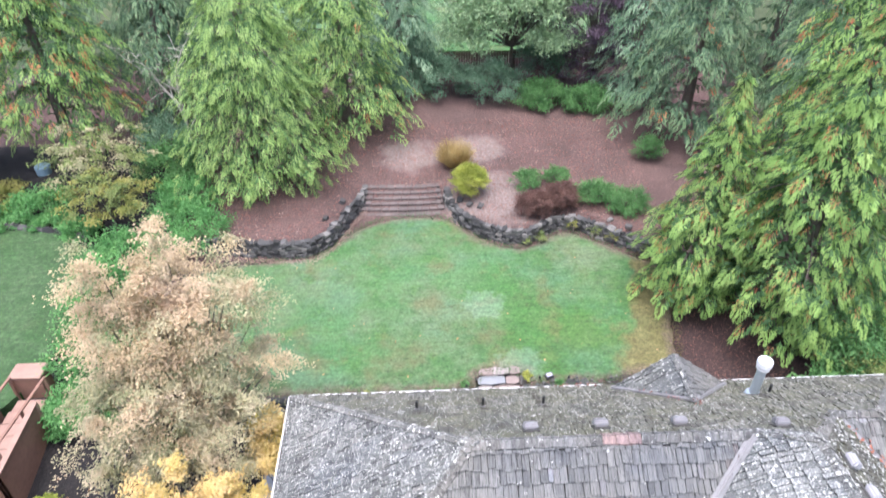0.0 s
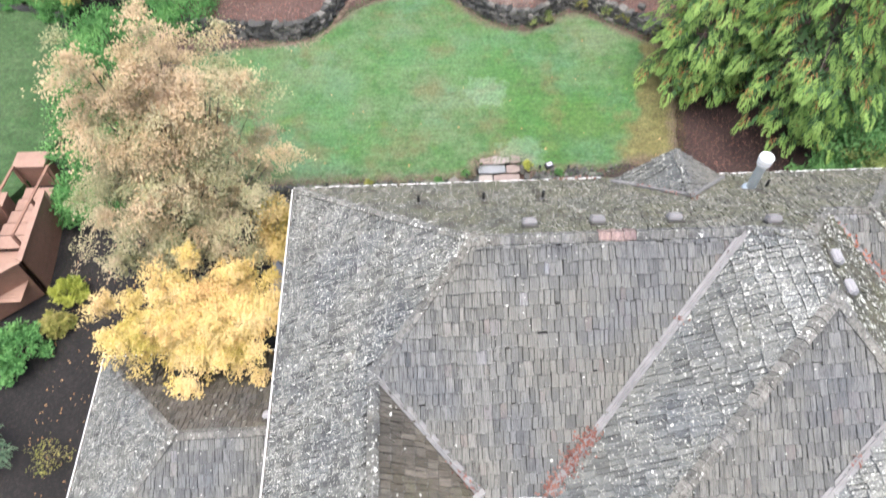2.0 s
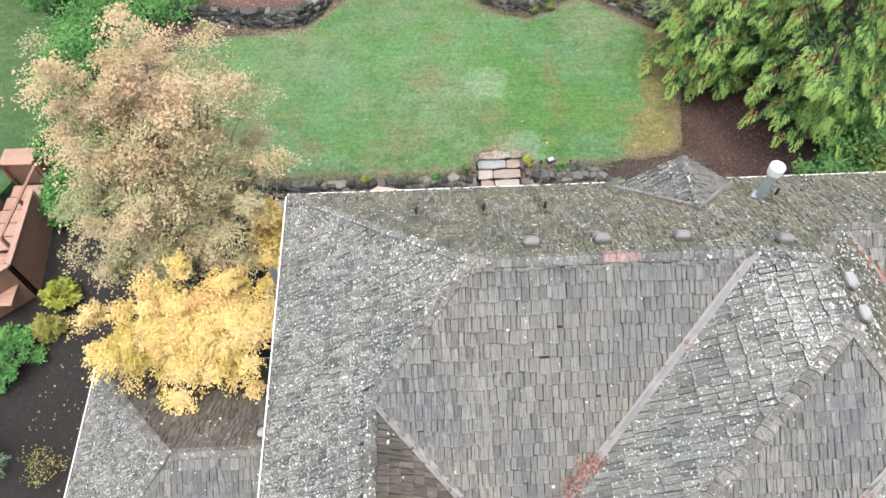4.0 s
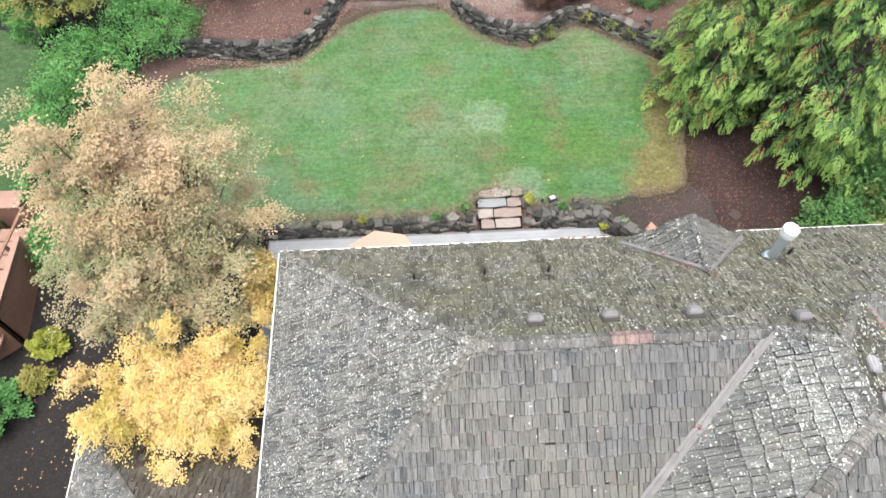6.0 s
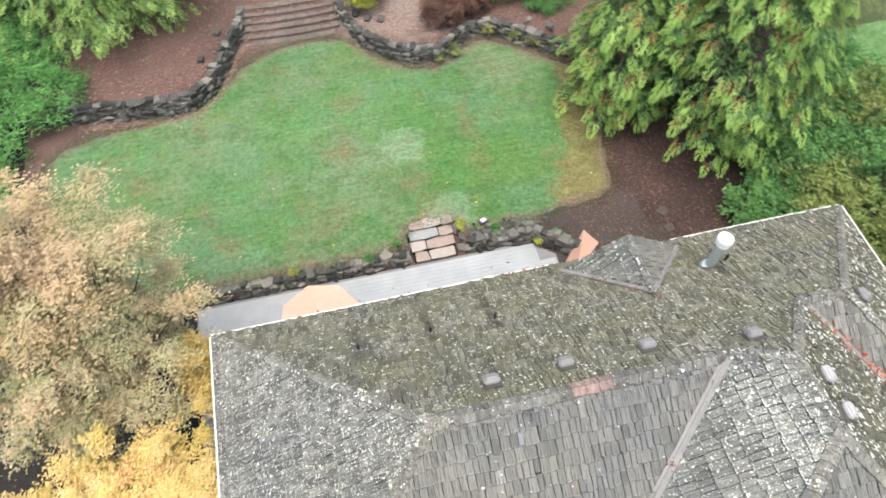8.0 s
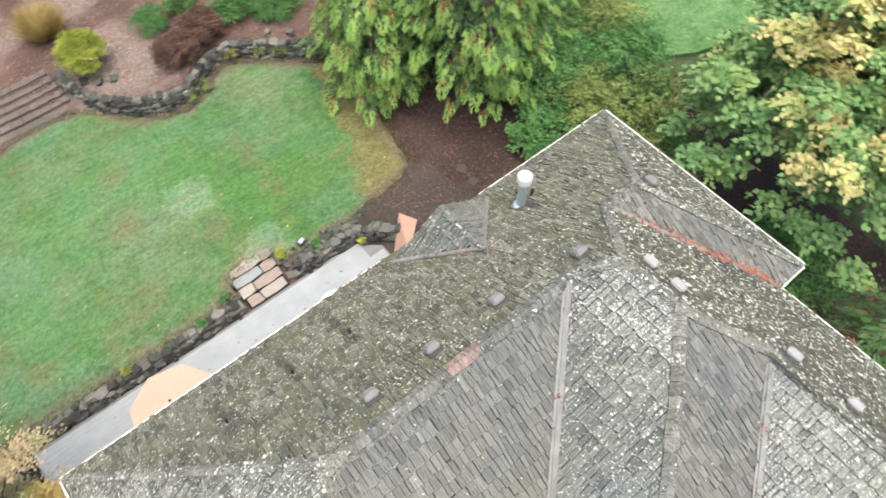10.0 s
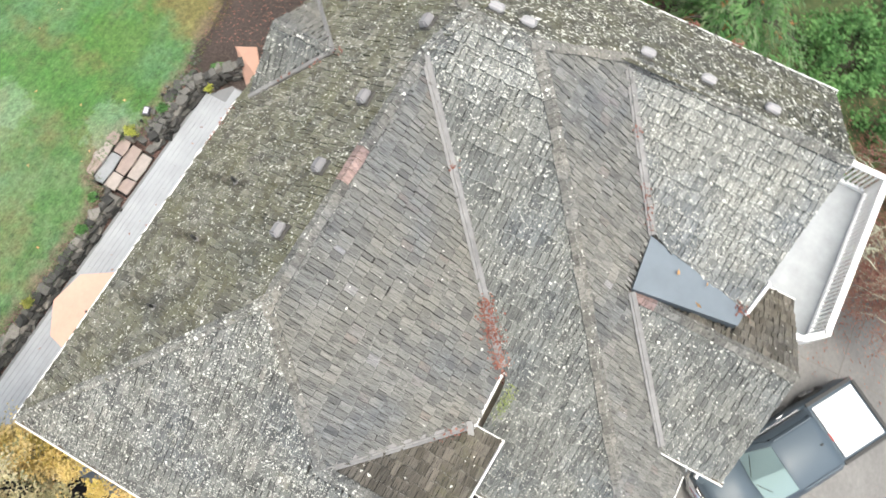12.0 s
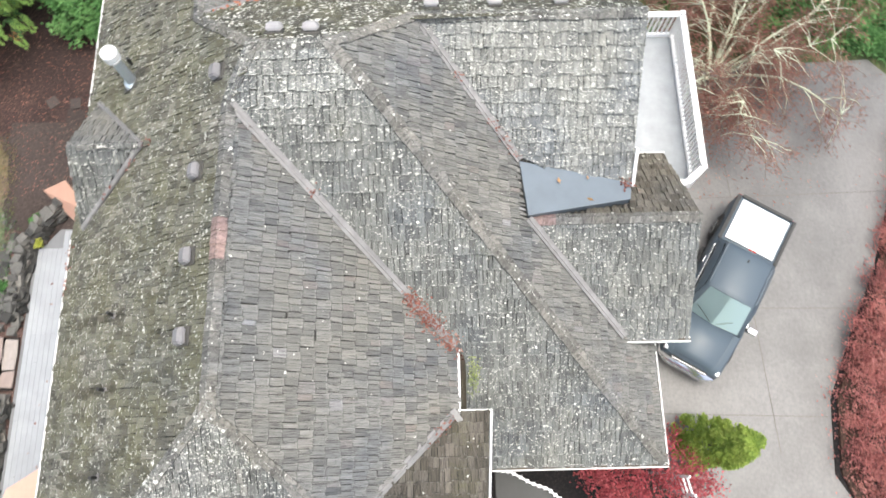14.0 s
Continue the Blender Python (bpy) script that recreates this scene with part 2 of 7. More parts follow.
MULCH = bank_material()
DARK_MULCH = ground_material("dark_mulch", [(0.34, (0.010, 0.007, 0.007)), (0.5, (0.045, 0.027, 0.024)), (0.62, (0.105, 0.062, 0.054)), (0.73, (0.32, 0.23, 0.20))], 19, 0.8, 0.6, [(0.3, grey(0.5)), (0.7, (1.15, 1.08, 1.06))])
SOIL = ground_material("dark_soil", [(0.3, (0.008, 0.007, 0.008)), (0.55, (0.021, 0.018, 0.018)), (0.72, (0.060, 0.046, 0.040))], 14, 0.7, 0.6)
FAR = ground_material("rough_vegetation", [(0.3, (0.02, 0.03, 0.012)), (0.5, (0.06, 0.085, 0.03)), (0.7, (0.13, 0.13, 0.06))], 2.5, 1.0, 0.15)
DIRT = ground_material("bare_grey_dirt", [(0.3, (0.020, 0.015, 0.014)), (0.5, (0.056, 0.042, 0.038)), (0.7, (0.120, 0.094, 0.084))], 16, 0.5, 0.5)
CONCRETE = ground_material("damp_concrete", [(0.3, (0.122, 0.119, 0.117)), (0.7, (0.178, 0.173, 0.170))], 9, 0.12, 0.3, [(0.34, grey(0.55)), (0.6, grey(1.0))], 0.42)


def lawn_material(name, dry_patch=False, tone=1.0):
    m, nt, b = nodes_of(name)
    p = place(nt)
    fine = noisy(nt, stretched(nt, p, 16, 24, 16), 1.0, 5, 0.8)
    rows = noisy(nt, stretched(nt, p, 0.5, 7, 1), 1.0, 3, 0.7)
    mid = noisy(nt, p, 2.6, 4, 0.65)
    wide = noisy(nt, p, 0.33, 3, 0.55)
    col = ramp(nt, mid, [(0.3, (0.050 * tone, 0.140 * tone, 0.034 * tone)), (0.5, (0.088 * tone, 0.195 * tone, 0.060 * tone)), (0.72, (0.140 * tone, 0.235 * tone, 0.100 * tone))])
    worn_f = 1.0 if dry_patch else 0.25
    col = mix(nt, ramp(nt, wide, [(0.40, grey(0)), (0.60, grey(0.8 * worn_f))]), col, (0.185 * tone, 0.235 * tone, 0.125 * tone))
    col = mix(nt, ramp(nt, noisy(nt, p, 0.75, 5, 0.75), [(0.47, grey(0)), (0.66, grey(0.6))]), col, (0.045 * tone, 0.135 * tone, 0.025 * tone))
    col = mix(nt, ramp(nt, noisy(nt, p, 0.55, 4, 0.7), [(0.54, grey(0)), (0.68, grey(0.6 * worn_f))]), col, (0.15, 0.165, 0.075))
    if dry_patch:
        xyz = nt.nodes.new("ShaderNodeSeparateXYZ")
        nt.links.new(p, xyz.inputs[0])
        wob = calc(nt, "MULTIPLY", calc(nt, "SUBTRACT", noisy(nt, p, 0.9, 4, 0.6), 0.5), 2.2)
        edge = calc(nt, "SUBTRACT", calc(nt, "ADD", xyz.outputs[0], wob), calc(nt, "ADD", calc(nt, "MULTIPLY", xyz.outputs[1], 0.33), 9.0))
        fac = ramp(nt, calc(nt, "ADD", calc(nt, "MULTIPLY", edge, 0.5), 0.5), [(0.42, grey(0)), (0.66, grey(0.92))])
        col = mix(nt, fac, col, ramp(nt, mid, [(0.3, (0.125, 0.112, 0.036)), (0.7, (0.215, 0.190, 0.075))]))
        pale = nt.nodes.new("ShaderNodeVectorMath")
        pale.operation = "DISTANCE"
        pale.inputs[1].default_value = (1.0, 9.5, 0.6)
        nt.links.new(p, pale.inputs[0])
        worn = calc(nt, "ADD", calc(nt, "MULTIPLY", pale.outputs["Value"], 0.11), calc(nt, "MULTIPLY", calc(nt, "SUBTRACT", noisy(nt, p, 0.5, 5, 0.7), 0.5), 1.3))
        col = mix(nt, ramp(nt, worn, [(0.25, grey(0.4)), (0.8, grey(0))]), col, (0.140, 0.215, 0.105))
        lush = nt.nodes.new("ShaderNodeVectorMath")
        lush.operation = "DISTANCE"
        lush.inputs[1].default_value = (9.2, 7.2, 0.6)
        nt.links.new(p, lush.inputs[0])
        rich = calc(nt, "ADD", calc(nt, "MULTIPLY", lush.outputs["Value"], 0.2), calc(nt, "MULTIPLY", calc(nt, "SUBTRACT", noisy(nt, p, 0.7, 5, 0.7), 0.5), 1.8))
        col = mix(nt, ramp(nt, rich, [(0.0, grey(0.6)), (1.25, grey(0))]), col, (0.070, 0.170, 0.022))
        col = mix(nt, ramp(nt, calc(nt, "ADD", noisy(nt, p, 1.6, 6, 0.8), calc(nt, "MULTIPLY", xyz.outputs[1], -0.012)), [(0.50, grey(0)), (0.60, grey(0.55))]), col, (0.13, 0.125, 0.055))
        col = mix(nt, fac, col, ramp(nt, mid, [(0.3, (0.125, 0.112, 0.036)), (0.7, (0.215, 0.190, 0.075))]))
        for tint, sc, lo, hi, amt in (((0.105, 0.215, 0.120), 0.42, 0.48, 0.64, 0.5), ((0.050, 0.145, 0.038), 0.8, 0.52, 0.64, 0.7), ((0.150, 0.215, 0.055), 0.8, 0.58, 0.70, 0.45), ((0.070, 0.205, 0.045), 0.33, 0.46, 0.62, 0.45), ((0.165, 0.145, 0.065), 0.62, 0.54, 0.68, 0.6)):
            shift = stretched(nt, p, 1.0, 1.0, 1.0)
            shift.node.inputs["Location"].default_value = (sc * 31, sc * 17, 0)
            col = mix(nt, calc(nt, "MULTIPLY", ramp(nt, noisy(nt, shift, sc, 5, 0.62), [(lo, grey(0)), (hi, grey(amt))]), calc(nt, "SUBTRACT", 1.0, fac)), col, tint)
        rim = nt.nodes.new("ShaderNodeAttribute")
        rim.attribute_name = "margin"
        bare_f = calc(nt, "ADD", rim.outputs["Fac"], calc(nt, "MULTIPLY", calc(nt, "SUBTRACT", noisy(nt, p, 2.2, 6, 0.75), 0.5), 1.1))
        litter_c = ramp(nt, noisy(nt, p, 15, 5, 0.8), [(0.30, (0.060, 0.042, 0.034)), (0.5, (0.165, 0.120, 0.092)), (0.68, (0.28, 0.21, 0.165))])
        col = mix(nt, ramp(nt, bare_f, [(0.45, grey(0)), (0.95, grey(0.95))]), col, litter_c)
        for cx, cy, r, a in ((6.05, 9.1, 0.9, 0.27), (7.1, 5.9, 0.85, 0.24)):
            d = nt.nodes.new("ShaderNodeVectorMath")
            d.operation = "DISTANCE"
            d.inputs[1].default_value = (cx, cy, 0.6)
            nt.links.new(p, d.inputs[0])
            soft = calc(nt, "ADD", d.outputs["Value"], calc(nt, "MULTIPLY", calc(nt, "SUBTRACT", mid, 0.5), 1.9))
            col = mix(nt, ramp(nt, soft, [(r * 0.75, grey(a)), (min(1.0, r * 1.05), grey(0))]), col, (0.30, 0.42, 0.31))
    col = mix(nt, 0.6, col, ramp(nt, rows, [(0.35, grey(0.74)), (0.65, grey(1.1))]), "MULTIPLY")
    col = mix(nt, 0.9, col, ramp(nt, noisy(nt, p, 7.0, 5, 0.75), [(0.33, grey(0.55)), (0.52, grey(1.0)), (0.70, grey(1.35))]), "MULTIPLY")
    col = mix(nt, 0.95, col, ramp(nt, fine, [(0.30, grey(0.38)), (0.55, grey(1.02)), (0.72, grey(1.4))]), "MULTIPLY")
    nt.links.new(col, b.inputs["Base Color"])
    b.inputs["Roughness"].default_value = 0.9
    bump(nt, b, fine, 0.6, 0.05)
    return m


# Grass at three tones; the side lawn's shade is put into its darker one
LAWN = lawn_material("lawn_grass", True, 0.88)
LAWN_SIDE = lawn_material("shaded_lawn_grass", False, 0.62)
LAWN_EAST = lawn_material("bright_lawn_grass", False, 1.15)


def leaf_material(name, stops, clump=1.2, depth=0.5, through_light=0.25):
    """Leaves: a tone for each leaf, broader drifts of tone from clump to clump, some light passing through."""
    m, nt, b = nodes_of(name)
    p = place(nt)
    own = ramp(nt, calc(nt, "ADD", calc(nt, "MULTIPLY", chance(nt), 0.26), calc(nt, "MULTIPLY", ramp(nt, noisy(nt, p, clump, 3), [(0.25, grey(0)), (0.75, grey(1))]), 0.74)), stops)
    col = mix(nt, depth, own, ramp(nt, noisy(nt, p, clump * 2.2, 2), [(0.3, grey(0.6)), (0.65, grey(1.1))]), "MULTIPLY")
    nt.links.new(col, b.inputs["Base Color"])
    b.inputs["Roughness"].default_value = 0.6
    b.inputs["Specular IOR Level"].default_value = 0.25
    tr = nt.nodes.new("ShaderNodeBsdfTranslucent")
    nt.links.new(col, tr.inputs["Color"])
    ms = nt.nodes.new("ShaderNodeMixShader")
    ms.inputs[0].default_value = through_light
    nt.links.new(b.outputs[0], ms.inputs[1])
    nt.links.new(tr.outputs[0], ms.inputs[2])
    nt.links.new(ms.outputs[0], nt.nodes["Material Output"].inputs["Surface"])
    return m


# Conifers: dark inner greens hold crown shade in the colour; tips are paler growth
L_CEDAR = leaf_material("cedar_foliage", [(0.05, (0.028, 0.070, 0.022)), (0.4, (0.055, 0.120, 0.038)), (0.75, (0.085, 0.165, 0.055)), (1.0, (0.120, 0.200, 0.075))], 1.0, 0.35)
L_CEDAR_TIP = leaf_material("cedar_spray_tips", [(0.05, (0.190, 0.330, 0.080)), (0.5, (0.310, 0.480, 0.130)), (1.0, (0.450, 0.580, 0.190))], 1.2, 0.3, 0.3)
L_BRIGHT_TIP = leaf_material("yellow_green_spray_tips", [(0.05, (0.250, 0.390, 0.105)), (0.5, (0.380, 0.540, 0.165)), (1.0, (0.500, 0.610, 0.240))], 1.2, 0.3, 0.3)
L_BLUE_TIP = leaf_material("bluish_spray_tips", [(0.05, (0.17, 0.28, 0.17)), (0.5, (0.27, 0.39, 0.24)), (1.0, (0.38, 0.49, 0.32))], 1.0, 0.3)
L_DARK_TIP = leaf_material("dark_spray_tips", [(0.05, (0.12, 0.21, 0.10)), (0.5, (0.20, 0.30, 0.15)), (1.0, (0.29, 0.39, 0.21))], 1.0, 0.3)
L_RUST = leaf_material("rusty_dead_sprays", [(0.1, (0.36, 0.12, 0.05)), (0.5, (0.58, 0.22, 0.10)), (1.0, (0.66, 0.36, 0.18))], 2.0, 0.3)
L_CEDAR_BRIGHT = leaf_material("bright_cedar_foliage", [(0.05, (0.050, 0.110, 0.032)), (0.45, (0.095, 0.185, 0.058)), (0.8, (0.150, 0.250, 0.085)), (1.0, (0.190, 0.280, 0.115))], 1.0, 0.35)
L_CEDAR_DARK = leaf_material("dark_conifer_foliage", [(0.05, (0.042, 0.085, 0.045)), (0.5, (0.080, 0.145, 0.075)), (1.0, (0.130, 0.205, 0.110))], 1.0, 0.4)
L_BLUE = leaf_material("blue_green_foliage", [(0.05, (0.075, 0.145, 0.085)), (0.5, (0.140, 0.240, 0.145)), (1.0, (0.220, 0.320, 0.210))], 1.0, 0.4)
L_PALE = leaf_material("pale_grey_green_leaves", [(0.1, (0.22, 0.33, 0.18)), (0.5, (0.33, 0.46, 0.25)), (1.0, (0.48, 0.57, 0.34))], 1.0, 0.2, 0.45)
L_TAN = leaf_material("autumn_tan_leaves", [(0.10, (0.235, 0.260, 0.130)), (0.36, (0.380, 0.375, 0.205)), (0.60, (0.510, 0.455, 0.280)), (0.82, (0.620, 0.500, 0.335)), (1.0, (0.700, 0.550, 0.410))], 0.8, 0.35)
L_PEACH = leaf_material("peach_tan_leaves", [(0.1, (0.420, 0.350, 0.190)), (0.5, (0.590, 0.460, 0.285)), (1.0, (0.720, 0.550, 0.390))], 1.0, 0.3)
L_YELLOW = leaf_material("golden_maple_leaves", [(0.08, (0.48, 0.42, 0.10)), (0.35, (0.66, 0.52, 0.18)), (0.65, (0.78, 0.61, 0.30)), (1.0, (0.80, 0.60, 0.36))], 1.0, 0.3)
L_GOLD_TIP = leaf_material("orange_gold_leaves", [(0.1, (0.74, 0.58, 0.20)), (0.6, (0.80, 0.59, 0.27)), (1.0, (0.75, 0.42, 0.22))], 1.2, 0.3)
L_MAPLE = leaf_material("green_maple_leaves", [(0.12, (0.105, 0.215, 0.095)), (0.42, (0.190, 0.335, 0.135)), (0.68, (0.300, 0.430, 0.165)), (0.88, (0.400, 0.500, 0.190)), (1.0, (0.540, 0.540, 0.210))], 0.6, 0.3, 0.35)
L_MAPLE_TIP = leaf_material("turned_maple_leaves", [(0.1, (0.340, 0.460, 0.190)), (0.4, (0.560, 0.560, 0.240)), (0.75, (0.700, 0.580, 0.300)), (1.0, (0.720, 0.450, 0.280))], 0.9, 0.3, 0.35)
L_GREEN = leaf_material("green_shrub_leaves", [(0.1, (0.046, 0.120, 0.036)), (0.5, (0.110, 0.245, 0.078)), (1.0, (0.225, 0.400, 0.140))])
# Brighter twin of L_GREEN, whose darker tone holds the shade of east-side shrubs
L_GREEN_LIT = leaf_material("lit_green_leaves", [(0.1, (0.055, 0.155, 0.045)), (0.5, (0.130, 0.315, 0.095)), (1.0, (0.26, 0.49, 0.165))])
L_LIME = leaf_material("lime_shrub_leaves", [(0.1, (0.17, 0.23, 0.035)), (0.5, (0.36, 0.40, 0.070)), (1.0, (0.56, 0.55, 0.150))])
L_SPRING = leaf_material("yellow_green_leaves", [(0.1, (0.163, 0.200, 0.044)), (0.5, (0.325, 0.325, 0.088)), (1.0, (0.525, 0.450, 0.188))])
L_OLIVE = leaf_material("olive_shrub_leaves", [(0.1, (0.105, 0.150, 0.045)), (0.5, (0.230, 0.290, 0.095)), (1.0, (0.400, 0.430, 0.160))])
L_BROWN = leaf_material("brown_shrub_leaves", [(0.1, (0.084, 0.049, 0.039)), (0.5, (0.168, 0.095, 0.077)), (1.0, (0.266, 0.154, 0.119))])
L_RED = leaf_material("red_leaves", [(0.1, (0.19, 0.033, 0.045)), (0.5, (0.37, 0.075, 0.088)), (1.0, (0.54, 0.16, 0.16))])
L_ROSE = leaf_material("rose_red_leaves", [(0.1, (0.23, 0.075, 0.072)), (0.5, (0.43, 0.165, 0.150)), (1.0, (0.60, 0.30, 0.255))])
L_PURPLE = leaf_material("purple_leaves", [(0.1, (0.060, 0.048, 0.068)), (0.5, (0.136, 0.093, 0.128)), (1.0, (0.238, 0.170, 0.204))])
L_LITTER = leaf_material("fallen_leaves", [(0.1, (0.30, 0.14, 0.07)), (0.5, (0.50, 0.30, 0.14)), (1.0, (0.66, 0.46, 0.28))])
L_LITTER_PALE = leaf_material("pale_fallen_leaves", [(0.1, (0.22, 0.14, 0.11)), (0.5, (0.36, 0.26, 0.21)), (1.0, (0.50, 0.40, 0.33))])
L_LITTER_RED = leaf_material("fallen_red_leaves", [(0.1, (0.15, 0.056, 0.044)), (0.5, (0.27, 0.115, 0.090)), (1.0, (0.42, 0.24, 0.19))])
L_LITTER_ORANGE = leaf_material("fallen_orange_leaves", [(0.1, (0.30, 0.085, 0.055)), (0.5, (0.46, 0.165, 0.105)), (1.0, (0.56, 0.30, 0.20))])


# ---- building helpers ----
rng = np.random.default_rng(7)


def part(name, data, material, parent=None, label=""):
    """Links a bmesh or mesh as one object, under a thing or part if one is given."""
    if isinstance(data, bmesh.types.BMesh):
        me = bpy.data.meshes.new(name)
        data.to_mesh(me)
        data.free()
    else:
        me = data
    if material is not None and not me.materials:
        me.materials.append(material)
    ob = new(name, me)
    ob.parent = parent
    if label:
        tagged(ob, label)
    return ob


def thing(name, at=(0, 0, 0), turn=0.0, label="", category="", group="", kind=""):
    ob = new(name)
    ob.empty_display_size = 0.2
    ob.matrix_basis = pose(*at, 0, 0, turn)
    return tagged(ob, label, category, group, kind)


def quads_mesh(name, v, uv=None):
    """A mesh of loose quads from an array (n, 4, 3)."""
    n = len(v)
    me = bpy.data.meshes.new(name)
    me.vertices.add(4 * n)
    me.vertices.foreach_set("co", np.ascontiguousarray(v, dtype=np.float32).ravel())
    me.loops.add(4 * n)
    me.loops.foreach_set("vertex_index", np.arange(4 * n, dtype=np.int32))
    me.polygons.add(n)
    me.polygons.foreach_set("loop_start", np.arange(0, 4 * n, 4, dtype=np.int32))
    if uv is not None:
        me.uv_layers.new(name="UVMap").data.foreach_set("uv", np.ascontiguousarray(uv, dtype=np.float32).ravel())
    me.update(calc_edges=True)
    me.validate()
    me.shade_flat()
    return me


BOX_FACES = np.array([[0, 1, 5, 4], [1, 2, 6, 5], [2, 3, 7, 6], [3, 0, 4, 7], [4, 5, 6, 7], [3, 2, 1, 0]])


def boxes_mesh(name, c, uvtop=None, ends=None):
    """A mesh of loose six-sided pieces from corners (n, 8, 3): four below, four above."""
    n = len(c)
    me = bpy.data.meshes.new(name)
    idx = (BOX_FACES[None] + 8 * np.arange(n)[:, None, None]).reshape(-1)
    me.vertices.add(8 * n)
    me.vertices.foreach_set("co", np.ascontiguousarray(c, dtype=np.float32).ravel())
    me.loops.add(len(idx))
    me.loops.foreach_set("vertex_index", idx.astype(np.int32))
    me.polygons.add(6 * n)
    me.polygons.foreach_set("loop_start", np.arange(0, len(idx), 4, dtype=np.int32))
    if uvtop is not None:
        uv8 = np.concatenate([uvtop, uvtop], 1).reshape(-1, 2)
        me.uv_layers.new(name="UVMap").data.foreach_set("uv", np.ascontiguousarray(uv8[idx], dtype=np.float32).ravel())
    if ends is not None:
        for m in ends:
            me.materials.append(m)
        me.polygons.foreach_set("material_index", (np.arange(6 * n) % 6 == 0).astype(np.int32))
    me.update(calc_edges=True)
    me.validate()
    me.shade_flat()
    return me


def box(bm, x0, x1, y0, y1, z0, z1, bevel=0.0):
    m = Matrix.LocRotScale(((x0 + x1) / 2, (y0 + y1) / 2, (z0 + z1) / 2), None, (x1 - x0, y1 - y0, z1 - z0))
    r = bmesh.ops.create_cube(bm, size=1, matrix=m)
    if bevel:
        edges = list({e for v in r["verts"] for e in v.link_edges})
        bmesh.ops.bevel(bm, geom=edges, offset=bevel, segments=2, affect="EDGES", profile=0.6)
    return bm


def one_box(*a, bevel=0.0):
    return box(bmesh.new(), *a, bevel=bevel)


def prism(points, z0, z1):
    """A solid with an outline in plan; z0 and z1 are heights or functions of x, y."""
    bm = bmesh.new()
    h0 = z0 if callable(z0) else (lambda x, y: z0)
    h1 = z1 if callable(z1) else (lambda x, y: z1)
    lo = [bm.verts.new((x, y, h0(x, y))) for x, y in points]
    hi = [bm.verts.new((x, y, h1(x, y))) for x, y in points]
    bm.faces.new(hi)
    bm.faces.new(lo[::-1])
    n = len(points)
    for i in range(n):
        bm.faces.new((lo[i], lo[(i + 1) % n], hi[(i + 1) % n], hi[i]))
    bmesh.ops.recalc_face_normals(bm, faces=bm.faces)
    return bm


def tube(bm, pts, radii, seg=7):
    """A tapered tube through points."""
    rings = []
    pts = [Vector(p) for p in pts]
    for i, p in enumerate(pts):
        d = (pts[min(i + 1, len(pts) - 1)] - pts[max(i - 1, 0)]).normalized()
        a = d.orthogonal().normalized()
        b = d.cross(a)
        rings.append([bm.verts.new(p + (a * math.cos(2 * math.pi * k / seg) + b * math.sin(2 * math.pi * k / seg)) * radii[i]) for k in range(seg)])
    for r0, r1 in zip(rings, rings[1:]):
        for k in range(seg):
            bm.faces.new((r0[k], r0[(k + 1) % seg], r1[(k + 1) % seg], r1[k]))
    bm.faces.new(rings[0][::-1])
    bm.faces.new(rings[-1])
    return bm


def sweep(bm, a, b, profile, up=(0, 0, 1)):
    """A profile (side, height) swept straight from a to b."""
    a, b = Vector(a), Vector(b)
    d = (b - a).normalized()
    side = d.cross(Vector(up)).normalized()
    upv = side.cross(d)
    ra = [bm.verts.new(a + side * s + upv * h) for s, h in profile]
    rb = [bm.verts.new(b + side * s + upv * h) for s, h in profile]
    n = len(profile)
    for i in range(n):
        bm.faces.new((ra[i], ra[(i + 1) % n], rb[(i + 1) % n], rb[i]))
    bm.faces.new(ra[::-1])
    bm.faces.new(rb)
    return bm


def unit(v):
    return v / np.maximum(np.linalg.norm(v, axis=-1, keepdims=True), 1e-9)


def leaves(name, base, heading, length, width, fold=0.25, facing=None, loose=0.22):
    """Loose pointed leaves: at base, along heading."""
    n = len(base)
    d = unit(heading)
    s = unit(np.cross(d, unit(rng.normal(size=(n, 3)) + np.array([0, 0, 1.4])) if facing is None else facing + rng.normal(0, loose, (n, 3))))
    u = np.cross(s, d)
    L = (length * rng.uniform(0.7, 1.3, n))[:, None]
    W = (width * rng.uniform(0.7, 1.3, n))[:, None]
    mid = base + d * L * 0.45
    v = np.stack([base, mid + s * W - u * W * fold, base + d * L, mid - s * W - u * W * fold], 1)
    return quads_mesh(name, v)


# ---- the ground ----
def lawn_height(x, y):
    return 0.5 + 0.025 * (y - 4.4)


# Lawn outline, from the patio's corner round the yard
LAWN_EDGE = [(-1.6, 4.62), (0.5, 4.66), (3.0, 4.6), (5.2, 4.7), (5.35, 5.55), (7.05, 5.6), (7.2, 4.9), (9.0, 4.85), (10.3, 4.85), (11.0, 5.1), (13.0, 5.15),
             (13.3, 7.5), (14.0, 9.6), (14.15, 11.2), (13.2, 12.0), (11.7, 13.1), (10.8, 13.9), (9.9, 14.0), (8.9, 13.2), (7.9, 12.75), (6.6, 13.3),
             (5.7, 14.2), (5.0, 15.3), (3.4, 15.55), (1.7, 15.35), (0.4, 14.5), (-0.5, 13.4), (-1.5, 12.5), (-3.2, 12.4), (-5.8, 12.1), (-7.0, 11.2), (-7.0, 8.0), (-5.5, 5.2), (-3.0, 4.5)]
